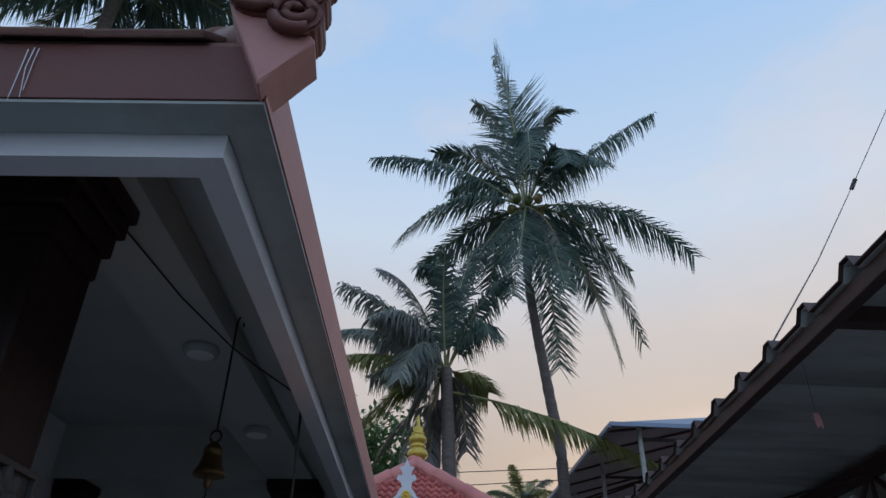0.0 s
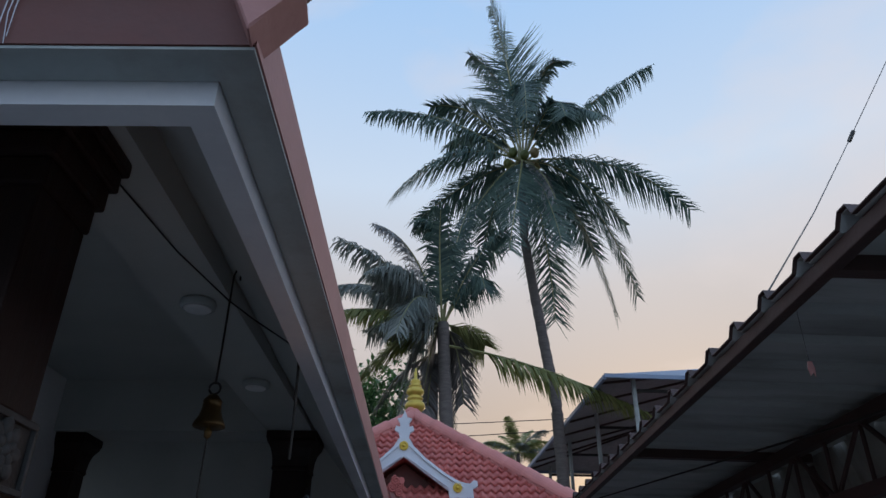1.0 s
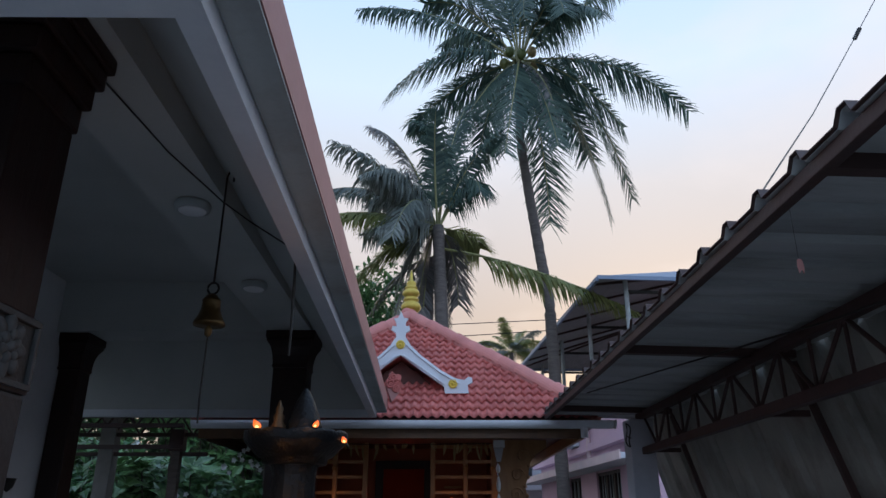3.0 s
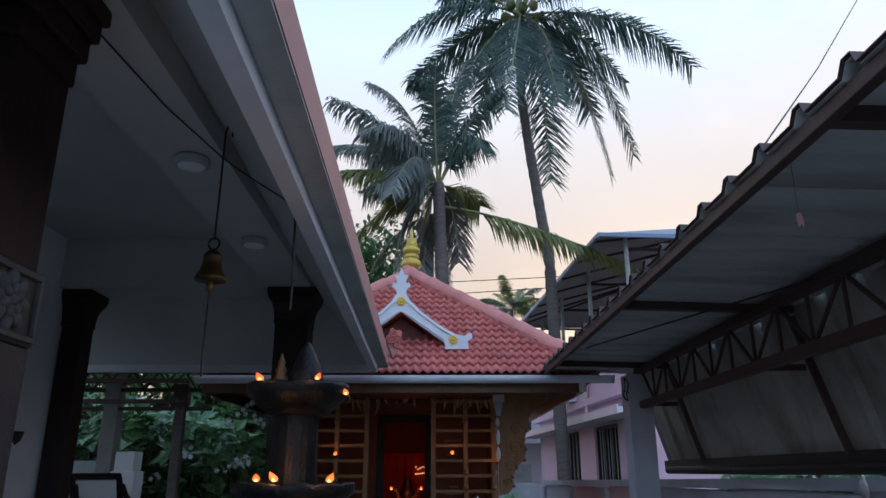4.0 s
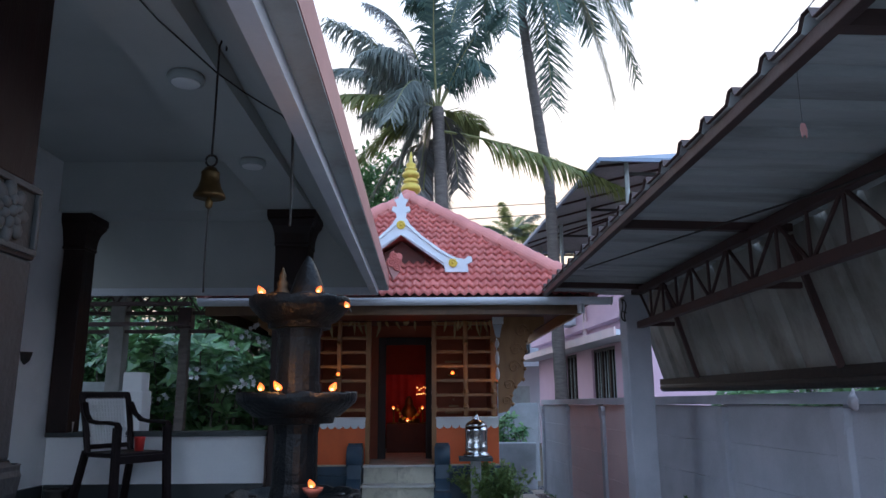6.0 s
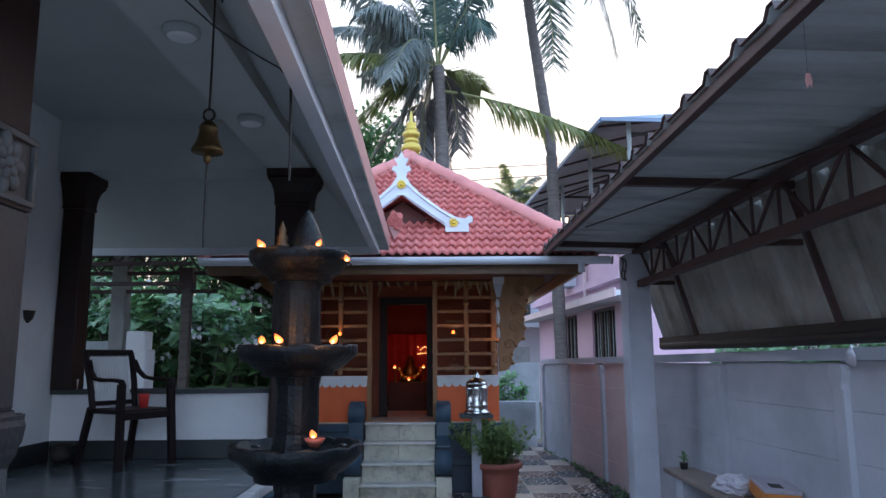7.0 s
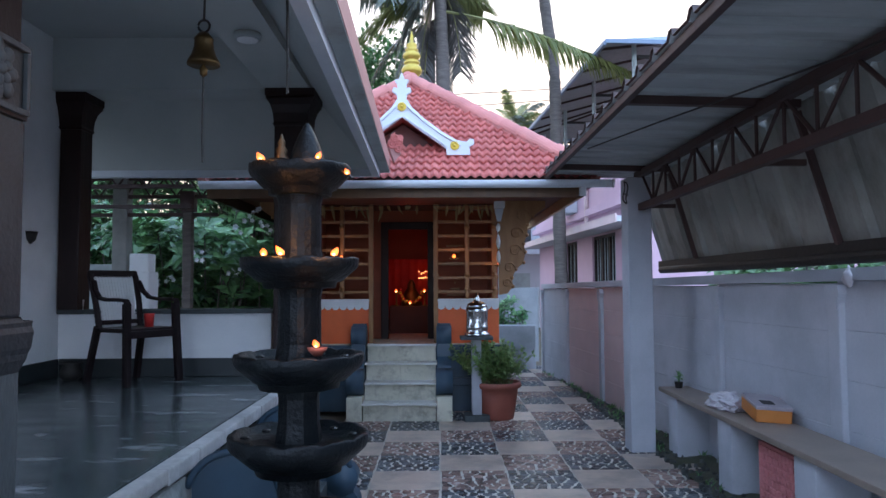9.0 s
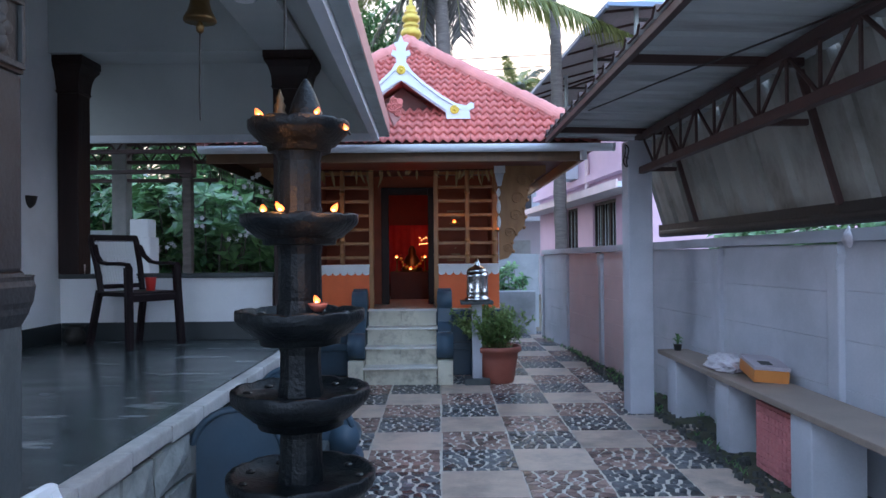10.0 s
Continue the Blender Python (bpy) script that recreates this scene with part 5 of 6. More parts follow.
# ---------------------------------------------------------------- chairs and small things on the veranda
def armchair(name, m, frame_mat, back_mat, label):
    """Moulded plastic armchair with a flat square-shouldered back, front towards -y, standing on its origin."""
    th = thing(name, label, "chair")
    th.matrix_basis = m
    seat = B()
    box(seat, -0.235, -0.25, 0.385, 0.235, 0.20, 0.42, 0.014)
    for v in seat.verts:
        v.co.z -= 0.015 * math.cos(v.co.x * 6) * math.cos(v.co.y * 5)
    part("seat", seat, frame_mat, th)
    part("apron", bx(-0.225, -0.262, 0.345, 0.225, -0.235, 0.40, 0.010), frame_mat, th)

    def strap(pts, w, d):
        """A flat moulded band through points in the chair's side plane."""
        bm = B()
        rings = []
        for k, p in enumerate(pts):
            t = (Vector(pts[min(k + 1, len(pts) - 1)]) - Vector(pts[max(k - 1, 0)])).normalized()
            n = Vector((1, 0, 0)).cross(t).normalized()
            rings.append([bm.verts.new(Vector(p) + Vector((a * w / 2, 0, 0)) + n * b * d / 2) for a, b in ((-1, -0.5), (-0.6, -1), (0.6, -1), (1, -0.5), (1, 0.5), (0.6, 1), (-0.6, 1), (-1, 0.5))])
        for a, b in zip(rings, rings[1:]):
            for i in range(8):
                bm.faces.new((a[i], a[(i + 1) % 8], b[(i + 1) % 8], b[i]))
        bm.faces.new(rings[0][::-1])
        bm.faces.new(rings[-1])
        return bm

    for sx in (-1, 1):
        part("leg", strap([(sx * 0.262, -0.275, 0.0), (sx * 0.255, -0.262, 0.20), (sx * 0.248, -0.245, 0.42), (sx * 0.245, -0.235, 0.60)], 0.064, 0.072), frame_mat, th)
        part("leg", strap([(sx * 0.250, 0.30, 0.0), (sx * 0.238, 0.25, 0.20), (sx * 0.225, 0.19, 0.42)], 0.056, 0.066), frame_mat, th)
        part("armrest", strap([(sx * 0.246, -0.262, 0.585), (sx * 0.250, -0.235, 0.622), (sx * 0.255, -0.12, 0.630), (sx * 0.255, 0.02, 0.628), (sx * 0.250, 0.13, 0.640), (sx * 0.238, 0.21, 0.69), (sx * 0.225, 0.262, 0.77)], 0.056, 0.026), frame_mat, th)
        part("back_post", strap([(sx * 0.205, 0.185, 0.38), (sx * 0.218, 0.235, 0.60), (sx * 0.228, 0.305, 0.80), (sx * 0.222, 0.318, 0.835)], 0.052, 0.034), frame_mat, th)
    top = B()
    box(top, -0.245, 0.298, 0.800, 0.245, 0.332, 0.858, 0.016)
    for v in top.verts:
        v.co.z -= 0.18 * max(0, abs(v.co.x) - 0.19) ** 1.0 * 0.5
        v.co.y += 0.012 * (1 - (v.co.x / 0.25) ** 2)
    part("top_rail", top, frame_mat, th)
    part("lower_rail", bx(-0.20, 0.190, 0.435, 0.20, 0.215, 0.470, 0.008), frame_mat, th)
    panel = B()
    bmesh.ops.create_grid(panel, x_segments=6, y_segments=6, size=1)
    for v in panel.verts:
        zz = 0.636 + v.co.y * 0.172
        v.co = Vector((v.co.x * (0.180 + 0.02 * v.co.y), 0.207 + 0.105 * (zz - 0.46) / 0.35, zz))
    bmesh.ops.solidify(panel, geom=panel.faces[:], thickness=0.004)
    rest_panel = part("back_panel", panel, back_mat, th, "white woven back panel")
    for i in range(13):
        x = -0.168 + i * 0.028
        part("back_slat", tube(B(), [(x * 0.92, 0.200, 0.465), (x, 0.246, 0.63), (x * 1.06, 0.304, 0.808)], 0.005, 6), back_mat, rest_panel)
    for i in range(11):
        z = 0.49 + i * 0.030
        y = 0.200 + 0.105 * (z - 0.46) / 0.35
        part("back_weave", tube(B(), [(-0.175, y, z), (0.175, y, z)], 0.005, 6), back_mat, rest_panel)
    return th


brown_chair = armchair("armchair", pose(-2.22, 5.20, PZ + 0.001, 0, 0, 57) @ Matrix.Diagonal((0.80, 0.86, 0.95, 1)), BROWNPLASTIC, WHITEPLASTIC, "dark brown plastic armchair with white woven back on the veranda")
# cup shape put in place of a small draped red cloth
cup = tagged(mesh_ob("red_tumbler", lathe(B(), [(0.03, 0.0), (0.038, 0.09), (0.04, 0.10), (0.036, 0.10), (0.028, 0.012)], (-2.12, 5.22, PZ + 0.395), 18), REDPLASTIC, True), "red cup shape standing in for a small red cloth on the armchair seat", "tumbler")
armchair("plastic_chair", pose(-0.680, 1.545, -0.005, 0, 0, 88) @ Matrix.Diagonal((1, 1, 1.05, 1)), WHITEPLASTIC, WHITEPLASTIC, "white plastic chair standing against the plinth")
tagged(mesh_ob("rear_platform", bx(-6.0, 5.91, -0.02, -1.9, 7.4, 0.70, 0.01), MORTAR), "raised cement platform beyond the veranda", "platform", kind="structure")
ped = thing("pedestal", "pale whitewashed pedestal block on the rear platform", "pedestal")
part("shaft", bx(-2.905, 6.68, 0.701, -2.725, 6.86, 1.81, 0.014), WHITE, ped)
part("base", bx(-2.925, 6.66, 0.701, -2.705, 6.88, 1.64, 0.014), WHITE, ped)
tagged(mesh_ob("brass_pot", lathe(B(), [(0.05, 0.0), (0.075, 0.03), (0.08, 0.07), (0.06, 0.11), (0.085, 0.135), (0.078, 0.135), (0.05, 0.10)], (-2.72, 5.3, PZ + 0.001), 20), IRON, True), "blackened metal pot on the veranda floor by the wall", "pot")
tagged(mesh_ob("white_mug", lathe(B(), [(0.03, 0.0), (0.034, 0.07), (0.036, 0.075), (0.03, 0.075), (0.026, 0.01)], (-2.80, 5.56, 1.326), 18), WHITEPLASTIC, True), "small white mug on the parapet sill", "mug")
wb = thing("wall_bracket_lamp", "small dark bracket lamp on the side wall", "lamp")
part("plate", bx(-3.049, 5.08, 1.80, -3.03, 5.16, 1.93, 0.004), IRON, wb)
part("dish", lathe(B(), [(0.02, 1.80), (0.06, 1.84), (0.075, 1.90), (0.06, 1.90), (0.02, 1.85)], (-2.97, 5.12, 0), 16), IRON, wb, smooth=True)

# sheds and posts seen through the veranda opening
ls = thing("rear_shed", "open rear shed of white posts and dark lattice truss", "shed")
part("post", bx(-3.49, 7.6, -0.02, -3.335, 7.75, 2.66, 0.008), MORTAR, ls, "grey cement post")
part("post", bx(-2.74, 7.6, -0.02, -2.645, 7.69, 2.30, 0.008), TRUNK, ls, "weathered wooden post")
part("post_top", bx(-2.765, 7.58, 2.301, -2.62, 7.71, 2.52, 0.008), RUST, ls)
for ty in (6.85, 7.65):
    for z in (2.27, 2.465, 2.66):
        part("chord", bx(-6.0, ty - 0.03, z - 0.018, -2.38, ty + 0.03, z + 0.018), RUST, ls)
    for i in range(26):
        x = -6.0 + i * 0.138
        part("web_bar", tube(B(), [(x, ty, 2.465), (x + 0.138, ty, 2.66)] if i % 2 else [(x, ty, 2.66), (x + 0.138, ty, 2.465)], 0.010, 6), RUST, ls)
for x in (-5.6, -4.6, -3.6, -2.6):
    part("purlin", bx(x - 0.025, 6.66, 2.68, x + 0.025, 7.9, 2.73), RUST, ls)
part("roof", sheet((-6.2, 6.66, 2.74), (1, 0, 0), (0, 1.3, 0.05), 14, 0.28), SHEET, ls, "dark ribbed roof sheet")
part("low_wall", bx(-6.5, 7.9, -0.02, -3.35, 8.0, 1.75), GREYPAINT, ls)

# ---------------------------------------------------------------- potted basil
pot = thing("potted_basil", "bushy holy basil in a terracotta pot", "potted plant")
PXX, PYY = 0.645, 8.10
part("pot", lathe(B(), [(0.18, 0.0), (0.19, 0.02), (0.23, 0.26), (0.24, 0.345), (0.27, 0.35), (0.277, 0.388), (0.27, 0.41), (0.245, 0.41), (0.235, 0.37), (0.05, 0.365)], (PXX, PYY, 0), 32), POT, pot, "terracotta plastic pot with a thick rim", True)
part("soil", lathe(B(), [(0.23, 0.36), (0.23, 0.375), (0.05, 0.382)], (PXX, PYY, 0), 20), SOIL, pot)


def leaf_quad(bm, p, d, up, ln, wd, bend=0.25):
    """One pointed leaf, folded a little along its rib."""
    d = d.normalized()
    side = d.cross(up)
    if side.length < 0.05:
        side = d.cross(Vector((1, 0.3, 0)))
    side.normalize()
    nrm = side.cross(d)
    base, mid, tip = p, p + d * ln * 0.5 + nrm * ln * 0.03, p + d * ln - nrm * ln * bend
    a = bm.verts.new(base)
    b = bm.verts.new(mid + side * wd / 2 + nrm * wd * 0.12)
    c = bm.verts.new(tip)
    e = bm.verts.new(mid - side * wd / 2 + nrm * wd * 0.12)
    m = bm.verts.new(mid)
    bm.faces.new((a, b, m))
    bm.faces.new((b, c, m))
    bm.faces.new((m, c, e))
    bm.faces.new((a, m, e))


rng = random.Random(21)


def rand_dir(r, zmin=-0.4):
    while True:
        v = Vector((r.uniform(-1, 1), r.uniform(-1, 1), r.uniform(zmin, 1)))
        if 0.1 < v.length < 1:
            return v.normalized()


stems, leaves = B(), B()
for i in range(95):
    a, rr = rng.uniform(0, 6.28), rng.uniform(0.0, 0.17)
    lean = Vector((math.cos(a), math.sin(a), 0)) * rng.uniform(0.05, 0.32)
    if i % 3 == 0:
        lean += Vector((-0.14, -0.10, 0))
    p0 = Vector((PXX + rr * math.cos(a), PYY + rr * math.sin(a), 0.37))
    h = rng.uniform(0.22, 0.50)
    p1 = p0 + lean + Vector((0, 0, h))
    tube(stems, [p0, p0.lerp(p1, 0.5) + Vector((0, 0, 0.03)), p1], 0.004, 5, 0.5)
    for k in range(40):
        s = rng.uniform(0.25, 1.0)
        q = p0.lerp(p1, s)
        leaf_quad(leaves, q, rand_dir(rng, -0.2), Vector((0, 0, 1)), rng.uniform(0.045, 0.085), rng.uniform(0.024, 0.040))
part("stem", stems, RACHIS, pot)
tagged(part("foliage", leaves, HERB, pot), kind="stuff")

sap = thing("sapling", "small dark seedling in a black cup on the bench", "seedling")
bm = B()
for i in range(26):
    leaf_quad(bm, Vector((2.17, 6.5, 0.60 + 0.08 * rng.random())), rand_dir(rng, 0.0), Vector((0, 0, 1)), 0.06, 0.025)
part("foliage", bm, SHRUB, sap)
part("cup", lathe(B(), [(0.03, 0.556), (0.038, 0.61), (0.03, 0.61)], (2.17, 6.5, 0), 14), IRON, sap)


# ---------------------------------------------------------------- shrubs
def shrub(name, label, x0, x1, y0, y1, ztop, count, leaf_len, seed, material=None, zlow=0.3, cat="shrub"):
    """Branching shrub whose branch ends carry rosettes of long leaves."""
    r = random.Random(seed)
    th = thing(name, label, cat)
    st, lv = B(), B()
    for i in range(count):
        x, y = r.uniform(x0, x1), r.uniform(y0, y1)
        cx = (x - (x0 + x1) / 2) / max((x1 - x0) / 2, 0.01)
        top = zlow + (ztop - zlow) * (1 - 0.35 * cx * cx) * r.uniform(0.08, 1.0) ** 0.6
        p = Vector((x, y, top))
        if i % 3 == 0:
            root = Vector((x * 0.8 + 0.2 * (x0 + x1) / 2 + r.uniform(-0.1, 0.1), (y + y0 + y1) / 3 + y / 3 - (y0 + y1) / 6, -0.03))
            tube(st, [root, root.lerp(p, 0.55) + Vector((r.uniform(-0.1, 0.1), 0, 0)), p], 0.016, 5, 0.5)
        axis = (Vector((cx * 0.5 + r.uniform(-0.4, 0.4), -0.35 + r.uniform(-0.4, 0.4), 1))).normalized()
        n = r.randint(8, 12)
        for k in range(n):
            a = 2 * math.pi * k / n + r.uniform(-0.25, 0.25)
            side = axis.orthogonal().normalized()
            side.rotate(Matrix.Rotation(a, 3, axis))
            d = side * r.uniform(0.7, 1.0) + axis * r.uniform(-0.05, 0.75)
            ln = leaf_len * r.uniform(0.65, 1.15)
            leaf_quad(lv, p + axis * r.uniform(-0.05, 0.03), d, axis, ln, ln * 0.50, 0.20)
    part("stem", st, TRUNK, th)
    tagged(part("foliage", lv, material or SHRUB, th), kind="stuff")
    return th


bush = shrub("flowering_shrub", "dense glossy green shrub with white blossoms beside the shrine", -4.9, -1.75, 8.3, 9.9, 2.3, 430, 0.25, 1)
rb = random.Random(77)
for i in range(11):
    c = Vector((rb.uniform(-3.6, -1.9), rb.uniform(8.1, 8.5), rb.uniform(1.5, 2.45)))
    bm = B()
    for k in range(4):
        p = c + Vector((rb.uniform(-0.07, 0.07), rb.uniform(-0.04, 0.04), rb.uniform(-0.05, 0.05)))
        for q in range(5):
            a = 6.283 * q / 5
            leaf_quad(bm, p, Vector((math.cos(a), -0.45, math.sin(a))), Vector((0, -1, 0.2)), 0.036, 0.024, 0.1)
    part("blossom", bm, WHITE, bush, "white blossom cluster")
shrub("flowering_shrub", "dense glossy green shrub behind the rear platform", -7.0, -3.2, 8.6, 10.0, 2.7, 420, 0.19, 2)
shrub("flowering_shrub", "tall green shrub against the rear wall", -7.0, -1.5, 10.4, 12.6, 3.9, 900, 0.28, 3)
shrub("creeper", "leafy creeper at the foot of the rear wall", 1.05, 1.62, 13.05, 13.6, 1.25, 60, 0.13, 4, cat="creeper")
shrub("flowering_shrub", "green shrub showing over the boundary wall", 2.80, 3.5, 1.6, 7.4, 1.90, 440, 0.14, 6, zlow=0.9)


# ---------------------------------------------------------------- palms
def frond(parent, base, ctrl, tip, r, material, width=0.75, n=62, droop=0.55, name="frond", blade=0.050, bare=0.13):
    """A feather leaf: tapered arching midrib with two rows of narrow leaflets, which hang more the higher droop is."""
    base, ctrl, tip = Vector(base), Vector(ctrl), Vector(tip)
    pt = lambda s: base * (1 - s) ** 2 + ctrl * 2 * s * (1 - s) + tip * s * s
    bm = B()
    tube(bm, [pt(i / 10) for i in range(11)], 0.034, 5, 0.16)
    rib_faces = len(bm.faces)
    twist = r.uniform(-0.5, 0.5)
    down = Vector((0, 0, -1))
    for i in range(n):
        s = bare + (1 - bare) * (i + r.uniform(-0.3, 0.3)) / n
        s = min(max(s, 0.1), 0.995)
        p = pt(s)
        d = (pt(min(s + 0.02, 1)) - pt(max(s - 0.02, 0))).normalized()
        side = d.cross(Vector((0, 0, 1)))
        if side.length < 0.15:
            side = d.cross(Vector((0.3, 1, 0)))
        side.normalize()
        side.rotate(Matrix.Rotation(twist, 3, d))
        prof = min(1, 0.45 + s * 2.2) * (1 - 0.55 * max(0, s - 0.5) / 0.5)
        for sg in (-1, 1):
            if r.random() < 0.07:
                continue
            L = width * prof * r.uniform(0.78, 1.12)
            w = blade * r.uniform(0.75, 1.15)
            o = (side * sg * r.uniform(0.7, 1.05) + d * r.uniform(0.55, 1.1) + Vector((0, 0, r.uniform(-0.2, 0.15)))).normalized()
            h = min(1.15, droop * r.uniform(0.7, 1.25)) * (1 - 0.72 * max(0, -d.z))
            q1 = p + (o * (1 - 0.35 * h) + down * 0.35 * h) * L * 0.5
            q2 = q1 + (o * (1 - 0.72 * h) + down * 0.95 * h) * L * 0.5
            wv = d * w / 2
            a0, a1 = bm.verts.new(p - wv), bm.verts.new(p + wv)
            b0, b1 = bm.verts.new(q1 - wv), bm.verts.new(q1 + wv)
            c = bm.verts.new(q2)
            bm.faces.new((a0, a1, b1, b0))
            bm.faces.new((b0, b1, c))
    me = bpy.data.meshes.new(name)
    bm.to_mesh(me)
    bm.free()
    me.materials.append(material)
    me.materials.append(RACHIS)
    for k in range(rib_faces):
        me.polygons[k].material_index = 1
    ob = new(name, me)
    ob.parent = parent
    return ob


def trunk_part(parent, pts, r0, r1):
    pts = [Vector(p) for p in pts]
    fine = []
    for a, b in zip(pts, pts[1:]):
        for k in range(8):
            fine.append(a.lerp(b, k / 8))
    fine.append(pts[-1])
    bm = tube(B(), fine, r0, 14, r1 / r0)
    # ring scars
    for i, v in enumerate(bm.verts):
        ring = i // 14
        c = fine[min(ring, len(fine) - 1)]
        k = 1 + (0.05 if ring % 2 else -0.03) + 0.05 * noise.noise(v.co * 3)
        v.co.x, v.co.y = c.x + (v.co.x - c.x) * k, c.y + (v.co.y - c.y) * k
    part("trunk", bm, TRUNK, parent, "ringed grey trunk", True)


def coconut(parent, p, r):
    bm = B()
    bmesh.ops.create_icosphere(bm, subdivisions=2, radius=0.15, matrix=Matrix.Translation(p) @ Matrix.Diagonal((0.85, 0.85, 1.1, 1)))
    part("coconut", bm, DRYLEAF if r.random() < 0.5 else FRONDYELLOW, parent, smooth=True)


r = random.Random(8)
CP = Vector((2.22, 16.0, 13.14))
palm = thing("coconut_palm", "tall coconut palm with a slender leaning trunk", "palm", group="palms")
trunk_part(palm, [(2.80, 16, -0.06), (2.73, 16, 2.5), (2.69, 16, 4.8), (2.66, 16, 6.3), (2.49, 16, 7.65), (2.31, 16, 9.1), (2.15, 16, 10.6), (2.14, 16, 12.0), (2.20, 16, 13.1)], 0.150, 0.100)
# each frond: bend and tip from the crown's heart, and how far the leaflets hang
UPPER = [
    (-0.19, -0.15, 3.24, -0.75, -0.30, 5.64, 0.15),
    (-0.39, 0.30, 3.66, -1.36, 0.60, 4.39, 0.60),
    (0.43, -0.50, 3.14, 1.06, -1.00, 2.72, 0.50),
    (0.05, -1.20, 3.55, -0.18, -2.40, -0.55, 0.90),
    (0.99, -0.80, 2.44, 0.94, -1.60, 0.28, 0.80),
    (-1.25, 0.50, 2.72, -2.58, 1.00, 2.69, 0.50),
    (-2.10, 0.10, 2.05, -4.31, 0.20, 1.84, 1.00),
    (-1.95, -0.60, 0.49, -3.37, -1.20, -1.83, 1.00),
    (-1.47, 0.30, -0.28, -2.83, 0.60, -1.53, 0.90),
    (-1.22, -0.50, -1.18, -1.86, -1.00, -3.30, 1.00),
    (-0.19, -0.95, -0.95, -0.70, -1.90, -3.85, 1.00),
    (0.46, -0.70, -1.12, 0.62, -1.40, -3.35, 1.00),
    (0.60, 0.25, -1.57, 0.65, 0.50, -4.56, 1.00),
]
LOWER = [
    (1.57, 0.10, -0.94, 2.13, 0.20, -4.52, 0.90),
    (2.29, 0.45, -0.52, 2.92, 0.90, -3.66, 1.00),
    (1.33, -0.60, -0.51, 2.24, -1.20, -2.76, 1.00),
    (2.82, 0.15, 0.58, 4.49, 0.30, -1.36, 1.00),
    (1.87, 0.20, 2.28, 4.12, 0.40, 3.84, 1.00),
    (1.19, -0.75, 1.87, 1.91, -1.50, 0.37, 1.10),
    (-0.71, 0.80, 3.43, -1.28, 1.60, 3.43, 0.80),
    (-0.91, 0.80, 2.32, -2.08, 1.60, 1.61, 1.00),
    (-0.08, 0.90, 3.52, -0.16, 1.80, 6.71, 0.30),
    (0.90, 1.00, 3.62, 1.42, 2.00, 2.76, 0.90),
    (-0.65, 0.75, -0.15, -1.00, 1.50, -1.75, 1.00),
    (1.41, 0.80, -0.48, 2.05, 1.60, -2.04, 1.00),
]
for k, (bx_, by_, bz_, tx_, ty_, tz_, hang) in enumerate(UPPER + LOWER):
    frond(palm, CP + Vector((0.03 * tx_, 0.03 * ty_, 0)), CP + Vector((bx_, by_, bz_)), CP + Vector((tx_, ty_, tz_)), r, FROND, 1.75 if k == 0 else 1.28, 122, hang, blade=0.047)
for k in range(8):
    a = 6.28 * k / 8
    coconut(palm, CP + Vector((0.42 * math.cos(a), 0.42 * math.sin(a), -0.10 + 0.16 * (k % 2))), r)
for dx in (0.35, 0.62):
    frond(palm, CP, CP + Vector((dx, -0.7, -0.7)), CP + Vector((dx + 0.15, -1.0, -2.7)), r, FRONDDRY, 0.6, 50, 1.0)

C2 = Vector((0.03, 14.5, 7.66))
palm2 = thing("coconut_palm", "shorter coconut palm with a thick shaggy crown", "palm", group="palms")
trunk_part(palm2, [(0.22, 14.5, -0.06), (0.18, 14.5, 3.0), (0.12, 14.5, 5.5), (0.04, 14.5, 7.7)], 0.16, 0.13)
SHAGGY = [
    (-0.75, -0.20, 1.36, -2.36, -0.40, 1.89, 0.90),
    (0.49, 0.10, 2.89, -0.66, 0.20, 2.71, 0.80),
    (0.22, 0.30, 2.38, 0.72, 0.60, 3.53, 0.50),
    (0.60, -0.10, 1.71, 1.46, -0.20, 2.29, 0.90),
    (0.85, -0.30, 1.61, 0.91, -0.60, 0.61, 1.00),
    (-1.06, 0.15, 0.53, -2.19, 0.30, 0.48, 0.90),
    (-1.01, -0.15, -0.33, -1.69, -0.30, -1.27, 0.60),
    (-0.59, -0.10, -0.11, -0.87, -0.20, -1.54, 1.00),
    (0.60, 0.30, 0.06, 0.96, 0.60, -0.25, 0.80),
    (-0.60, 0.50, 2.49, -1.65, 1.00, 3.12, 0.70),
    (-1.23, 0.40, 1.36, -2.47, 0.80, 1.33, 0.90),
    (-0.68, -0.50, 1.63, -1.61, -1.00, 0.80, 1.00),
    (-0.11, -0.45, 1.66, -0.05, -0.90, 2.43, 0.80),
    (0.40, 0.20, -0.25, 0.46, 0.40, -1.65, 1.00),
    (-0.28, 0.15, -0.27, -0.44, 0.30, -1.87, 1.00),
    (-0.48, -0.60, 1.15, -0.94, -1.20, -0.69, 1.00),
]
TONE = (FRONDGREY, FROND, FROND, FROND, FROND, FRONDYELLOW, FRONDYELLOW, FRONDGREY, FRONDYELLOW, FRONDDRY, FRONDGREY, FRONDGREY, FROND, FRONDDRY, FRONDDRY, FRONDGREY)
for k, (bx_, by_, bz_, tx_, ty_, tz_, hang) in enumerate(SHAGGY):
    frond(palm2, C2 + Vector((0.03 * tx_, 0.03 * ty_, 0)), C2 + Vector((bx_, by_, bz_)), C2 + Vector((tx_, ty_, tz_)), r, TONE[k], 1.08, 106, hang, blade=0.044)
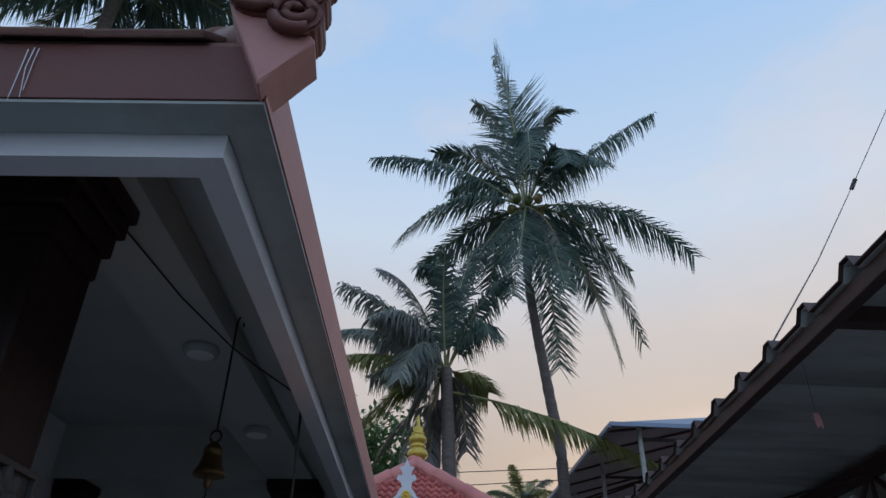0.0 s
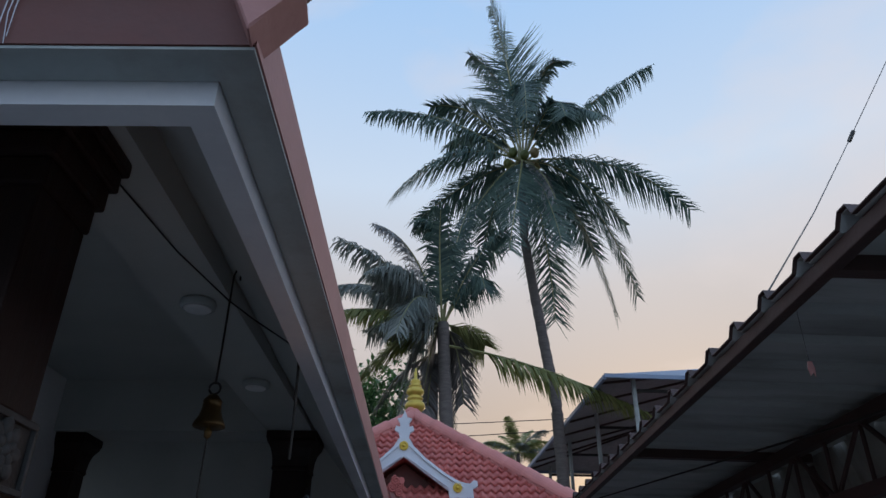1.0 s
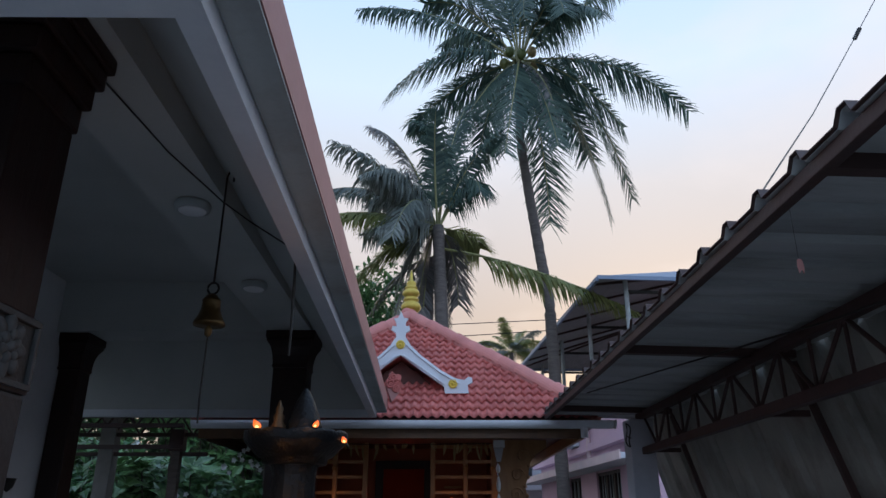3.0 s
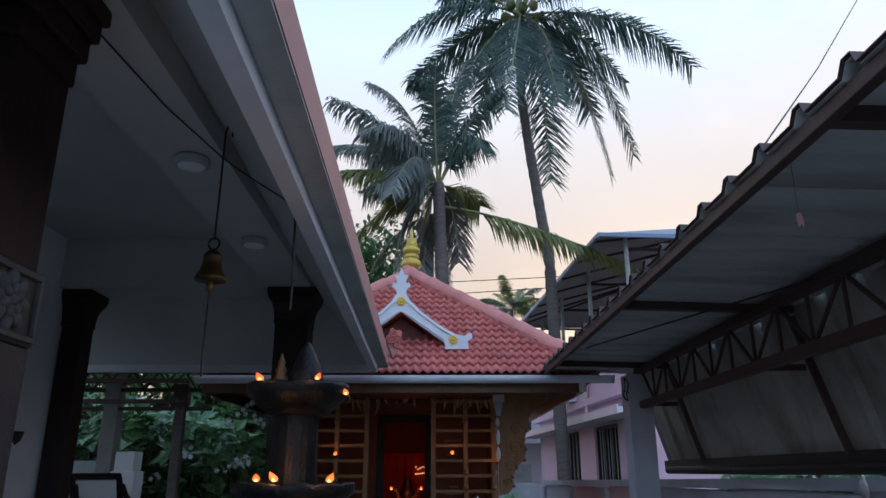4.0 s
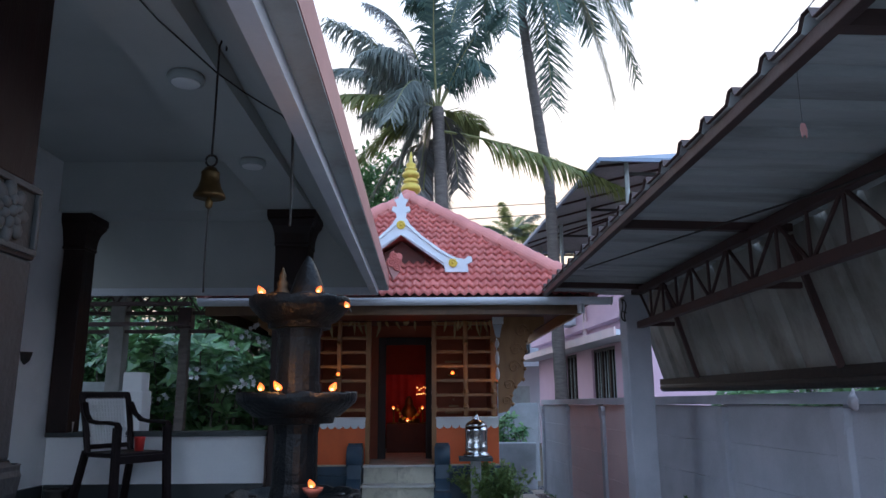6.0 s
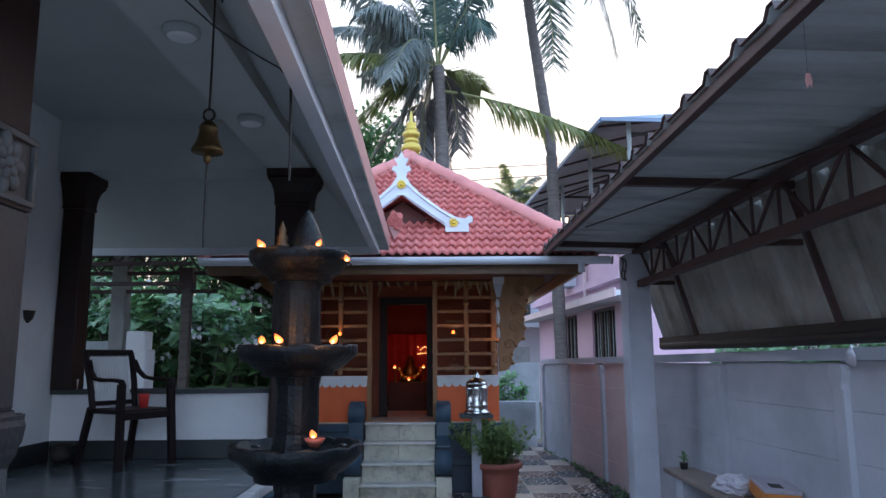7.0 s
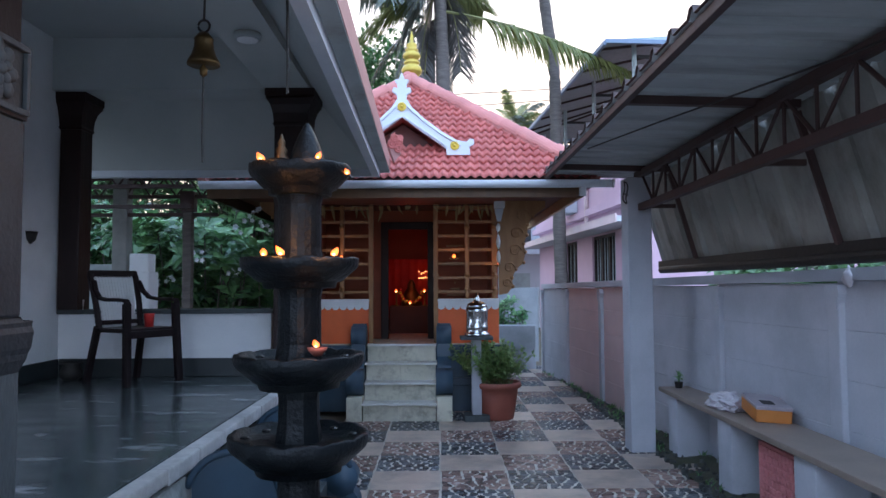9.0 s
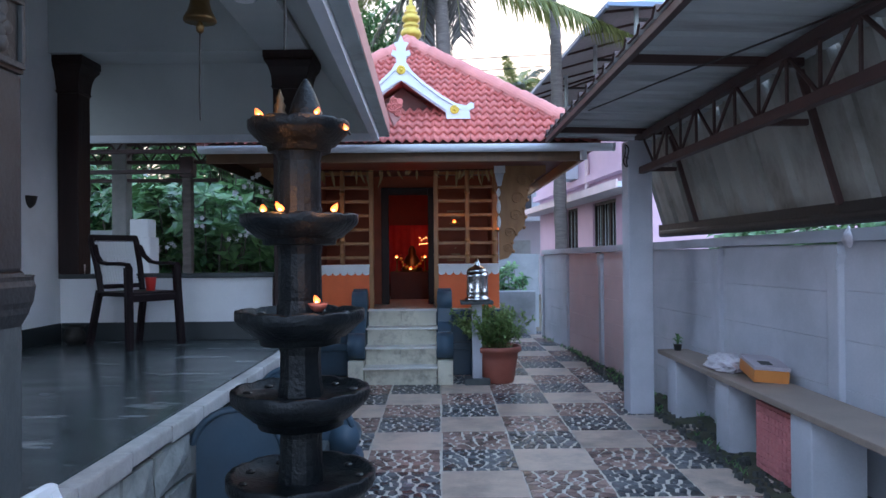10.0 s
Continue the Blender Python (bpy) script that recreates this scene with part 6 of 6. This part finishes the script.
for k in range(9):
    a = 2.2 + 0.22 * k + r.uniform(-0.2, 0.2)
    reach = r.uniform(1.2, 2.0)
    q = Vector((reach * math.cos(a), r.uniform(-1.0, 1.0), r.uniform(-0.6, 1.3)))
    frond(palm2, C2, C2 + Vector((q.x * 0.45, q.y * 0.5, q.z + r.uniform(0.3, 0.8))), C2 + q, r, (FRONDGREY, FRONDDRY, FRONDGREY, FRONDYELLOW)[k % 4], 1.0, 90, 1.0, blade=0.042)
frond(palm2, (0.10, 14.5, 7.17), (2.12, 14.4, 6.83), (4.34, 14.3, 5.60), r, FRONDYELLOW, 0.88, 130, 1.15, bare=0.22)
palm2b = thing("coconut_palm", "second thin palm trunk with hanging brown fronds", "palm", group="palms")
trunk_part(palm2b, [(-0.24, 15.2, -0.06), (-0.20, 15.2, 4.0), (-0.14, 15.2, 7.2)], 0.13, 0.10)
for dx, dz, dy in ((-1.5, -1.6, 0.3), (-1.2, 0.9, 0.8), (-0.2, -2.4, -0.3), (0.5, -2.2, 0.3), (-0.8, -1.9, -0.6), (1.0, 0.6, 0.8)):
    p = Vector((-0.14, 15.2, 7.2))
    frond(palm2b, p, p + Vector((dx * 0.6, dy * 0.6, 0.35 + dz * 0.3)), p + Vector((dx, dy, dz)), r, FROND if dz > 0 else FRONDDRY, 0.6, 50, 0.95)

C3 = Vector((-6.5, 9.4, 13.9))
palm3 = thing("coconut_palm", "coconut palm rising behind the temple roof", "palm", group="palms")
trunk_part(palm3, [(-6.9, 9.6, -0.06), (-6.8, 9.5, 7.0), (-6.7, 9.4, 13.9)], 0.19, 0.12)
for i in range(24):
    a = 6.283 * i / 24 + r.uniform(-0.15, 0.15)
    drop = r.uniform(-1.9, 0.8)
    frond(palm3, C3, C3 + Vector((1.5 * math.cos(a), 1.5 * math.sin(a), 0.9 + 0.4 * drop)), C3 + Vector((2.6 * math.cos(a), 2.6 * math.sin(a), drop)), r, FROND, 1.0, 84, 0.7)

for (x, y, z, s) in ((6.5, 60, 15.0, 2.7), (10.5, 66, 11.0, 2.6), (5.2, 70, 12.0, 2.4)):
    pf = thing("coconut_palm", "distant coconut palm against the evening sky", "palm", group="palms")
    trunk_part(pf, [(x + 0.4, y, -0.06), (x + 0.2, y, z * 0.6), (x, y, z)], 0.22, 0.14)
    for i in range(24):
        a = 6.283 * i / 24 + r.uniform(-0.2, 0.2)
        drop = r.uniform(-1.2, 2.6)
        frond(pf, (x, y, z), (x + 0.6 * s * math.cos(a), y + 0.6 * s * math.sin(a), z + 0.7 + 0.6 * drop), (x + s * math.cos(a), y + s * math.sin(a), z + drop), r, FRONDYELLOW if i % 3 else FRONDGREY, 1.25, 90, 0.6, blade=0.055)


# ---------------------------------------------------------------- broadleaf trees
def tree(name, label, x, y, ztop, spread, zlow, seed, leaf=0.22, clumps=70, per=34):
    rr = random.Random(seed)
    th = thing(name, label, "tree", group="background trees")
    st, lv = B(), B()
    trunk_top = Vector((x, y, zlow + 0.4))
    tube(st, [(x, y, -0.06), (x + 0.1, y, zlow * 0.5), trunk_top], 0.17, 9, 0.6)
    for i in range(clumps):
        d = rand_dir(rr, -0.9)
        c = Vector((x, y, (ztop + zlow) / 2)) + Vector((d.x * spread, d.y * spread, d.z * (ztop - zlow) / 2)) * rr.uniform(0.35, 1.0)
        if i % 4 == 0:
            tube(st, [trunk_top, trunk_top.lerp(c, 0.5) + Vector((0, 0, 0.2)), c], 0.05, 5, 0.3)
        for k in range(per):
            p = c + rand_dir(rr, -1) * rr.uniform(0, 1) ** 0.5 * spread * 0.30
            leaf_quad(lv, p, rand_dir(rr, -0.8), Vector((0, 0, 1)), leaf * rr.uniform(0.6, 1.2), leaf * 0.42)
    part("trunk", st, TRUNK, th)
    tagged(part("crown", lv, SHRUB, th), kind="stuff")
    return th


tree("leafy_tree", "dark leafy tree behind the shrine", -1.7, 17.0, 8.4, 1.6, 2.2, 31, 0.24, 130, 46)
tree("leafy_tree", "leafy tree beyond the rear wall", -4.6, 18.0, 7.0, 2.6, 1.0, 32, 0.28, 130, 42)
tree("leafy_tree", "leafy tree beyond the rear wall", -9.0, 15.5, 6.0, 3.0, 0.8, 33, 0.28, 90, 34)
tree("leafy_tree", "leafy tree beyond the rear wall", -8.0, 10.5, 4.6, 1.8, 0.6, 36, 0.24, 80, 34)
tree("leafy_tree", "low leafy tree between the neighbouring houses", 4.2, 34.0, 7.6, 2.6, 1.0, 34, 0.35, 70, 34)
tree("leafy_tree", "leafy tree behind the neighbouring house", 9.5, 33.0, 7.0, 3.5, 1.0, 35, 0.35, 70, 34)

# ---------------------------------------------------------------- neighbouring houses
HO, HD = Vector((3.85, 13.6, 0)), Vector((-0.06, 1, 0)).normalized()
HNRM = Vector((HD.y, -HD.x, 0))
house = thing("pink_house", "pink two-storey house with dark barred windows and ledges", "house")


def hp(a, b, z):
    """a along the side wall away from the court, b into the house."""
    return HO + HD * a + HNRM * b + Vector((0, 0, z))


def hbox(a0, a1, b0, b1, z0, z1):
    bm = B()
    prism(bm, [(a0, b0), (a1, b0), (a1, b1), (a0, b1)], HO + Vector((0, 0, z0)), HD, HNRM, (0, 0, z1 - z0))
    return bm


WIN = [(1.5, 3.3, 1.35, 2.62), (4.7, 5.9, 1.35, 2.62)]
edges = [0.0, 1.5, 3.3, 4.7, 5.9, 9.5]
for a0, a1 in ((0.0, 1.5), (3.3, 4.7), (5.9, 9.5)):
    part("wall", hbox(a0, a1, 0, 0.22, 0, 3.1), PINKHOUSE, house)
for a0, a1 in ((1.5, 3.3), (4.7, 5.9)):
    part("wall", hbox(a0, a1, 0, 0.22, 0, 1.35), PINKHOUSE, house)
    part("wall", hbox(a0, a1, 0, 0.22, 2.62, 3.1), PINKHOUSE, house)
    w = part("window", hbox(a0 + 0.05, a1 - 0.05, 0.14, 0.16, 1.4, 2.57), GLASS, house, "dark barred window")
    for q in (0.0, 0.33, 0.66, 1.0):
        aa = a0 + (a1 - a0 - 0.07) * q
        part("window_frame", hbox(aa, aa + 0.07, 0.05, 0.13, 1.35, 2.62), DARKWOOD, w)
    for zz in (1.35, 2.55):
        part("window_frame", hbox(a0 + 0.071, a1 - 0.071, 0.055, 0.125, zz, zz + 0.07), DARKWOOD, w)
    for q in range(9):
        aa = a0 + 0.12 + (a1 - a0 - 0.24) * q / 8
        part("window_bar", hbox(aa, aa + 0.018, 0.09, 0.108, 1.42, 2.55), GREYPAINT, w)
part("wall", hbox(0.0, 0.22, 0.221, 7.0, 0, 3.1), PINKHOUSE, house)
part("back_wall", hbox(9.3, 9.5, 0.221, 7.0, 0, 3.1), PINKHOUSE, house)
part("sunshade", hbox(-0.55, 9.9, -0.62, 0.0, 2.66, 2.76), FARWHITE, house, "projecting concrete sunshade")
part("sunshade_edge", hbox(-0.58, 9.93, -0.65, -0.621, 2.64, 2.80), WALLPINK, house)
part("floor_slab", hbox(-0.3, 9.7, -0.2, 7.1, 3.1, 3.26), PINKHOUSE, house)
part("parapet", hbox(-0.2, 9.6, -0.1, 0.08, 3.26, 4.25), PINKHOUSE, house)
part("parapet", hbox(-0.2, -0.02, 0.081, 7.0, 3.26, 4.25), PINKHOUSE, house)
part("ledge", hbox(-0.26, 9.66, -0.16, 0.14, 4.25, 4.33), WALLPINK, house)
for a in (0.2, 3.2, 6.4):
    part("drain_pipe", tube(B(), [hp(a, -0.16, 2.8), hp(a, -0.16, 4.3)], 0.05, 8), WALLPINK, house)
ac = part("air_conditioner", hbox(4.2, 5.0, -0.55, -0.11, 3.30, 3.85), FARWHITE, house, "white outdoor air conditioner")
for a in (0.4, 3.3, 6.2, 9.0):
    for b in (0.1, 3.4, 6.6):
        part("roof_post", tube(B(), [hp(a, b, 3.26), hp(a, b, 6.4)], 0.05, 8), GREYPAINT, house, "steel terrace post")
# terrace roof with low slopes
ZE = 6.22
EC = [hp(-0.05, -0.62, ZE), hp(9.2, -0.62, ZE), hp(9.2, 7.6, ZE), hp(-0.05, 7.6, ZE)]
RC = [hp(2.5, 3.5, ZE + 1.15), hp(6.7, 3.5, ZE + 1.15)]
bm = B()
ev = [bm.verts.new(p) for p in EC]
rv = [bm.verts.new(p) for p in RC]
for f in ((ev[0], ev[1], rv[1], rv[0]), (ev[1], ev[2], rv[1]), (ev[2], ev[3], rv[0], rv[1]), (ev[3], ev[0], rv[0])):
    bm.faces.new(f)
lo = [bm.verts.new(p - Vector((0, 0, 0.03))) for p in EC]
lr = [bm.verts.new(p - Vector((0, 0, 0.03))) for p in RC]
for f in ((lo[0], lo[1], lr[1], lr[0]), (lo[1], lo[2], lr[1]), (lo[2], lo[3], lr[0], lr[1]), (lo[3], lo[0], lr[0])):
    bm.faces.new(f)
for i in range(4):
    bm.faces.new((ev[i], ev[(i + 1) % 4], lo[(i + 1) % 4], lo[i]))
part("terrace_roof", bm, BLUESHEET, house, "blue-grey metal terrace roof")
# extra sheet below the roof, coloured grey for the underside's shade
bm = B()
lo = [bm.verts.new(p - Vector((0, 0, 0.036))) for p in EC]
lr = [bm.verts.new(p - Vector((0, 0, 0.036))) for p in RC]
for f in ((lo[0], lo[1], lr[1], lr[0]), (lo[1], lo[2], lr[1]), (lo[2], lo[3], lr[0], lr[1]), (lo[3], lo[0], lr[0])):
    bm.faces.new(f)
part("roof_lining", bm, MORTAR, house, "added grey underside sheet, its shade put into the colour")
for p, q in zip(EC, EC[1:] + EC[:1]):
    part("roof_edge", bar(B(), p - Vector((0, 0, 0.06)), q - Vector((0, 0, 0.03)), 0.06, 0.08), BLUESHEET, house)
for a in (0.4, 1.9, 3.4, 4.9, 6.4, 7.9, 9.0):
    part("roof_rafter", bar(B(), hp(a, -0.55, ZE - 0.04), hp(min(max(a, 2.5), 6.7), 3.4, ZE + 1.05), 0.035, 0.05), RUST, house)
for a in (0.4, 3.3, 6.2, 9.0):
    part("roof_tie", bar(B(), hp(a, 0.1, ZE - 0.18), hp(a, 6.6, ZE - 0.18), 0.05, 0.06), IRON, house)
part("inner_wall", hbox(3.6, 9.0, 2.6, 2.8, 3.26, 5.6), GREYPAINT, house)

white = thing("white_house", "pale two-storey house behind the pink one", "house")
part("wall", bx(0.9, 25.0, 0, 4.6, 31.0, 2.55), FARWHITE, white)
part("slab", bx(0.6, 24.3, 2.551, 4.7, 31.2, 2.75), FARWHITE, white, "projecting pale slab")
part("wall", bx(0.9, 25.0, 2.751, 4.6, 31.0, 4.2), FARWHITE, white)
# grey panel on the wall, its colour standing in for a shaded garage opening
part("garage_opening", bx(1.1, 24.97, 0.3, 3.2, 24.995, 1.9), GREYPAINT, white)
part("window", bx(2.95, 24.96, 2.95, 3.25, 24.995, 3.6), GLASS, white)
part("parapet", bx(0.7, 24.8, 4.201, 4.7, 24.95, 4.6), FARWHITE, white)
tank = tagged(mesh_ob("water_tank", lathe(B(), [(0.5, 4.21), (0.52, 4.4), (0.5, 4.9), (0.3, 5.1), (0.1, 5.15)], (2.6, 26.5, 0), 20), WHITEPLASTIC, True), "white water tank on the pale house roof", "water tank")

# overhead wires
for pts in ([(-8, 22, 7.9), (0.5, 22, 7.45), (3.5, 22, 7.6), (14, 22, 8.2)], [(-8, 22, 7.3), (0.5, 22, 7.05), (3.5, 22, 7.25), (14, 22, 7.9)]):
    tagged(mesh_ob("power_line", tube(B(), pts, 0.014, 5), IRON), "thin overhead power line beyond the shrine", "power line", group="power lines")
svc = thing("service_wire", "thin service wire rising over the metal roof", "wire")
part("strand", tube(B(), [(1.050, 2.083, 2.622), (3.085, 5.000, 4.749), (6.482, 9.000, 8.644), (9.162, 11.000, 12.122), (14.147, 14.000, 18.899)], 0.0035, 5, 3.0), IRON, svc)
part("spacer", tube(B(), [(6.431, 9.000, 8.555), (6.545, 9.000, 8.745)], 0.035, 6), IRON, svc)
# ---------------------------------------------------------------- plinth stones
random.seed(14)
def stone_block(bm, x, y0, y1, z0, z1, proud):
    """Rough-faced stone standing on the plane x."""
    g = 0.006
    ys, zs = [y0 + g, (y0 + y1) / 2, y1 - g], [z0 + g, (z0 + z1) / 2, z1 - g]
    f = [[bm.verts.new((x + (proud * random.uniform(0.7, 1.3) if (i == 1 and j == 1) else proud * random.uniform(0.25, 0.7)), ys[i] + random.uniform(-g, g), zs[j] + random.uniform(-g, g))) for j in range(3)] for i in range(3)]
    b = [[bm.verts.new((x - 0.03, (y0, (y0 + y1) / 2, y1)[i], (z0, (z0 + z1) / 2, z1)[j])) for j in range(3)] for i in range(3)]
    for i in range(2):
        for j in range(2):
            bm.faces.new((f[i][j], f[i + 1][j], f[i + 1][j + 1], f[i][j + 1]))
    ring = [(0, 0), (1, 0), (2, 0), (2, 1), (2, 2), (1, 2), (0, 2), (0, 1)]
    for k in range(8):
        p, q = ring[k], ring[(k + 1) % 8]
        bm.faces.new((f[p[0]][p[1]], f[q[0]][q[1]], b[q[0]][q[1]], b[p[0]][p[1]]))


for row in range(4):
    z0, z1 = row * 0.183, row * 0.183 + 0.178
    y = -2.9 + (0.15 if row % 2 else 0.0)
    while y < 5.5:
        w = random.uniform(0.24, 0.40)
        if not (2.97 < y + w / 2 < 4.2):
            bm = B()
            stone_block(bm, PX - 0.008, y, y + w - 0.008, z0, z1, 0.028)
            part("stone", bm, PLINTHSTONE, plinth)
        y += w

# ---------------------------------------------------------------- paving
TS = 0.53
rp = random.Random(99)


def clip(poly, px, py, nx, ny):
    """Keeps the side of the polygon where (p - (px, py)) . n <= 0."""
    out = []
    for k in range(len(poly)):
        a, b = poly[k], poly[(k + 1) % len(poly)]
        da = (a[0] - px) * nx + (a[1] - py) * ny
        db = (b[0] - px) * nx + (b[1] - py) * ny
        if da <= 0:
            out.append(a)
        if (da < 0 < db) or (db < 0 < da):
            t = da / (da - db)
            out.append((a[0] + (b[0] - a[0]) * t, a[1] + (b[1] - a[1]) * t))
    return out


def shrink(poly, d):
    cx, cy = sum(p[0] for p in poly) / len(poly), sum(p[1] for p in poly) / len(poly)
    out = []
    for x, y in poly:
        L = math.hypot(x - cx, y - cy)
        k = max(0.3, 1 - d / max(L, 1e-4))
        out.append((cx + (x - cx) * k, cy + (y - cy) * k))
    return out, (cx, cy)


def chip(bm, poly, h, cx=0.0, cy=0.0):
    """One flat stone with a small chamfer."""
    inner, _ = shrink(poly, 0.004)
    lo = [bm.verts.new((x - cx, y - cy, -0.006)) for x, y in poly]
    mid = [bm.verts.new((x - cx, y - cy, h - 0.002)) for x, y in poly]
    hi = [bm.verts.new((x - cx, y - cy, h)) for x, y in inner]
    n = len(poly)
    for i in range(n):
        j = (i + 1) % n
        bm.faces.new((lo[i], lo[j], mid[j], mid[i]))
        bm.faces.new((mid[i], mid[j], hi[j], hi[i]))
    bm.faces.new(hi)


def cells(x0, y0, nx, ny):
    """Irregular stones filling one square."""
    sx, sy = TS / nx, TS / ny
    seeds = [(x0 + (i + 0.5 + rp.uniform(-0.38, 0.38)) * sx + (0.25 * sx if j % 2 else -0.2 * sx), y0 + (j + 0.5 + rp.uniform(-0.36, 0.36)) * sy) for i in range(nx) for j in range(ny)]
    for k, s in enumerate(seeds):
        poly = [(x0 + 0.001, y0 + 0.001), (x0 + TS - 0.001, y0 + 0.001), (x0 + TS - 0.001, y0 + TS - 0.001), (x0 + 0.001, y0 + TS - 0.001)]
        for m, t in enumerate(seeds):
            if m != k and abs(t[0] - s[0]) < 0.3 and abs(t[1] - s[1]) < 0.3:
                poly = clip(poly, (s[0] + t[0]) / 2, (s[1] + t[1]) / 2, t[0] - s[0], t[1] - s[1])
                if len(poly) < 3:
                    break
        if len(poly) >= 3:
            q, c = shrink(poly, rp.uniform(0.012, 0.019))
            yield q, c


rest = {0: B(), 1: B()}
near_count = 0
for i in range(-2, 4):
    for j in range(-8, 16):
        x0, y0 = 0.0 + i * TS, 4.77 + j * TS
        if x0 < PX - 0.02 or x0 + TS > 2.2 or y0 > 12.9:
            continue
        kind = (j - i) % 3
        if kind == 2:
            bm = B()
            poly = [(x0 + 0.001, y0 + 0.001), (x0 + TS - 0.001, y0 + 0.001), (x0 + TS - 0.001, y0 + TS - 0.001), (x0 + 0.001, y0 + TS - 0.001)]
            chip(bm, poly, 0.0015 + rp.uniform(0, 0.002))
            part("slab", bm, PAVE, pavement)
            continue
        for q, c in cells(x0, y0, 6, 7):
            if 4.2 < c[1] < 6.4 and -0.55 < c[0] < 1.1 and near_count < 300:
                bm = B()
                chip(bm, q, 0.002 + rp.uniform(0, 0.003))
                part("paving_stone", bm, STONE_DARK if kind == 0 else STONE_RED, pavement)
                near_count += 1
            else:
                chip(rest[kind], q, 0.002 + rp.uniform(0, 0.003))
for k in (0, 1):
    tagged(part("paving_stones", rest[k], STONE_DARK if k == 0 else STONE_RED, pavement), kind="stuff")

# loose gravel, litter and grass along the edge of the soil strip
rg = random.Random(41)
gravel, tufts = B(), B()
for i in range(620):
    y = rg.uniform(3.0, 12.2)
    x = 1.90 + abs(rg.gauss(0, 0.13))
    k = rg.uniform(0.010, 0.028)
    q = [(x + k * (1 + rg.uniform(-0.3, 0.3)) * math.cos(a), y + k * (1 + rg.uniform(-0.3, 0.3)) * math.sin(a)) for a in (0.3, 1.4, 2.5, 3.6, 4.7, 5.8)]
    lo = [gravel.verts.new((a, b, -0.01)) for a, b in q]
    hi = [gravel.verts.new((x + (a - x) * 0.6, y + (b - y) * 0.6, 0.015 + k * 0.7)) for a, b in q]
    for e in range(6):
        gravel.faces.new((lo[e], lo[(e + 1) % 6], hi[(e + 1) % 6], hi[e]))
    gravel.faces.new(hi)
for i in range(110):
    y = rg.uniform(3.0, 12.2)
    x = rg.uniform(1.93, 2.02) if rg.random() < 0.5 else wx(y) - rg.uniform(0.04, 0.10)
    for k in range(5):
        leaf_quad(tufts, Vector((x + rg.uniform(-0.02, 0.02), y + rg.uniform(-0.02, 0.02), 0.01)), Vector((rg.uniform(-0.6, 0.6), rg.uniform(-0.6, 0.6), 1)), Vector((0, 1, 0)), rg.uniform(0.03, 0.09), 0.010, 0.3)
tagged(mesh_ob("gravel", gravel, RUBBLE), "loose grey gravel along the paving edge", "gravel", kind="stuff")
tagged(mesh_ob("grass", tufts, SHRUB), "short green grass and weeds along the wall foot", "grass", kind="stuff")
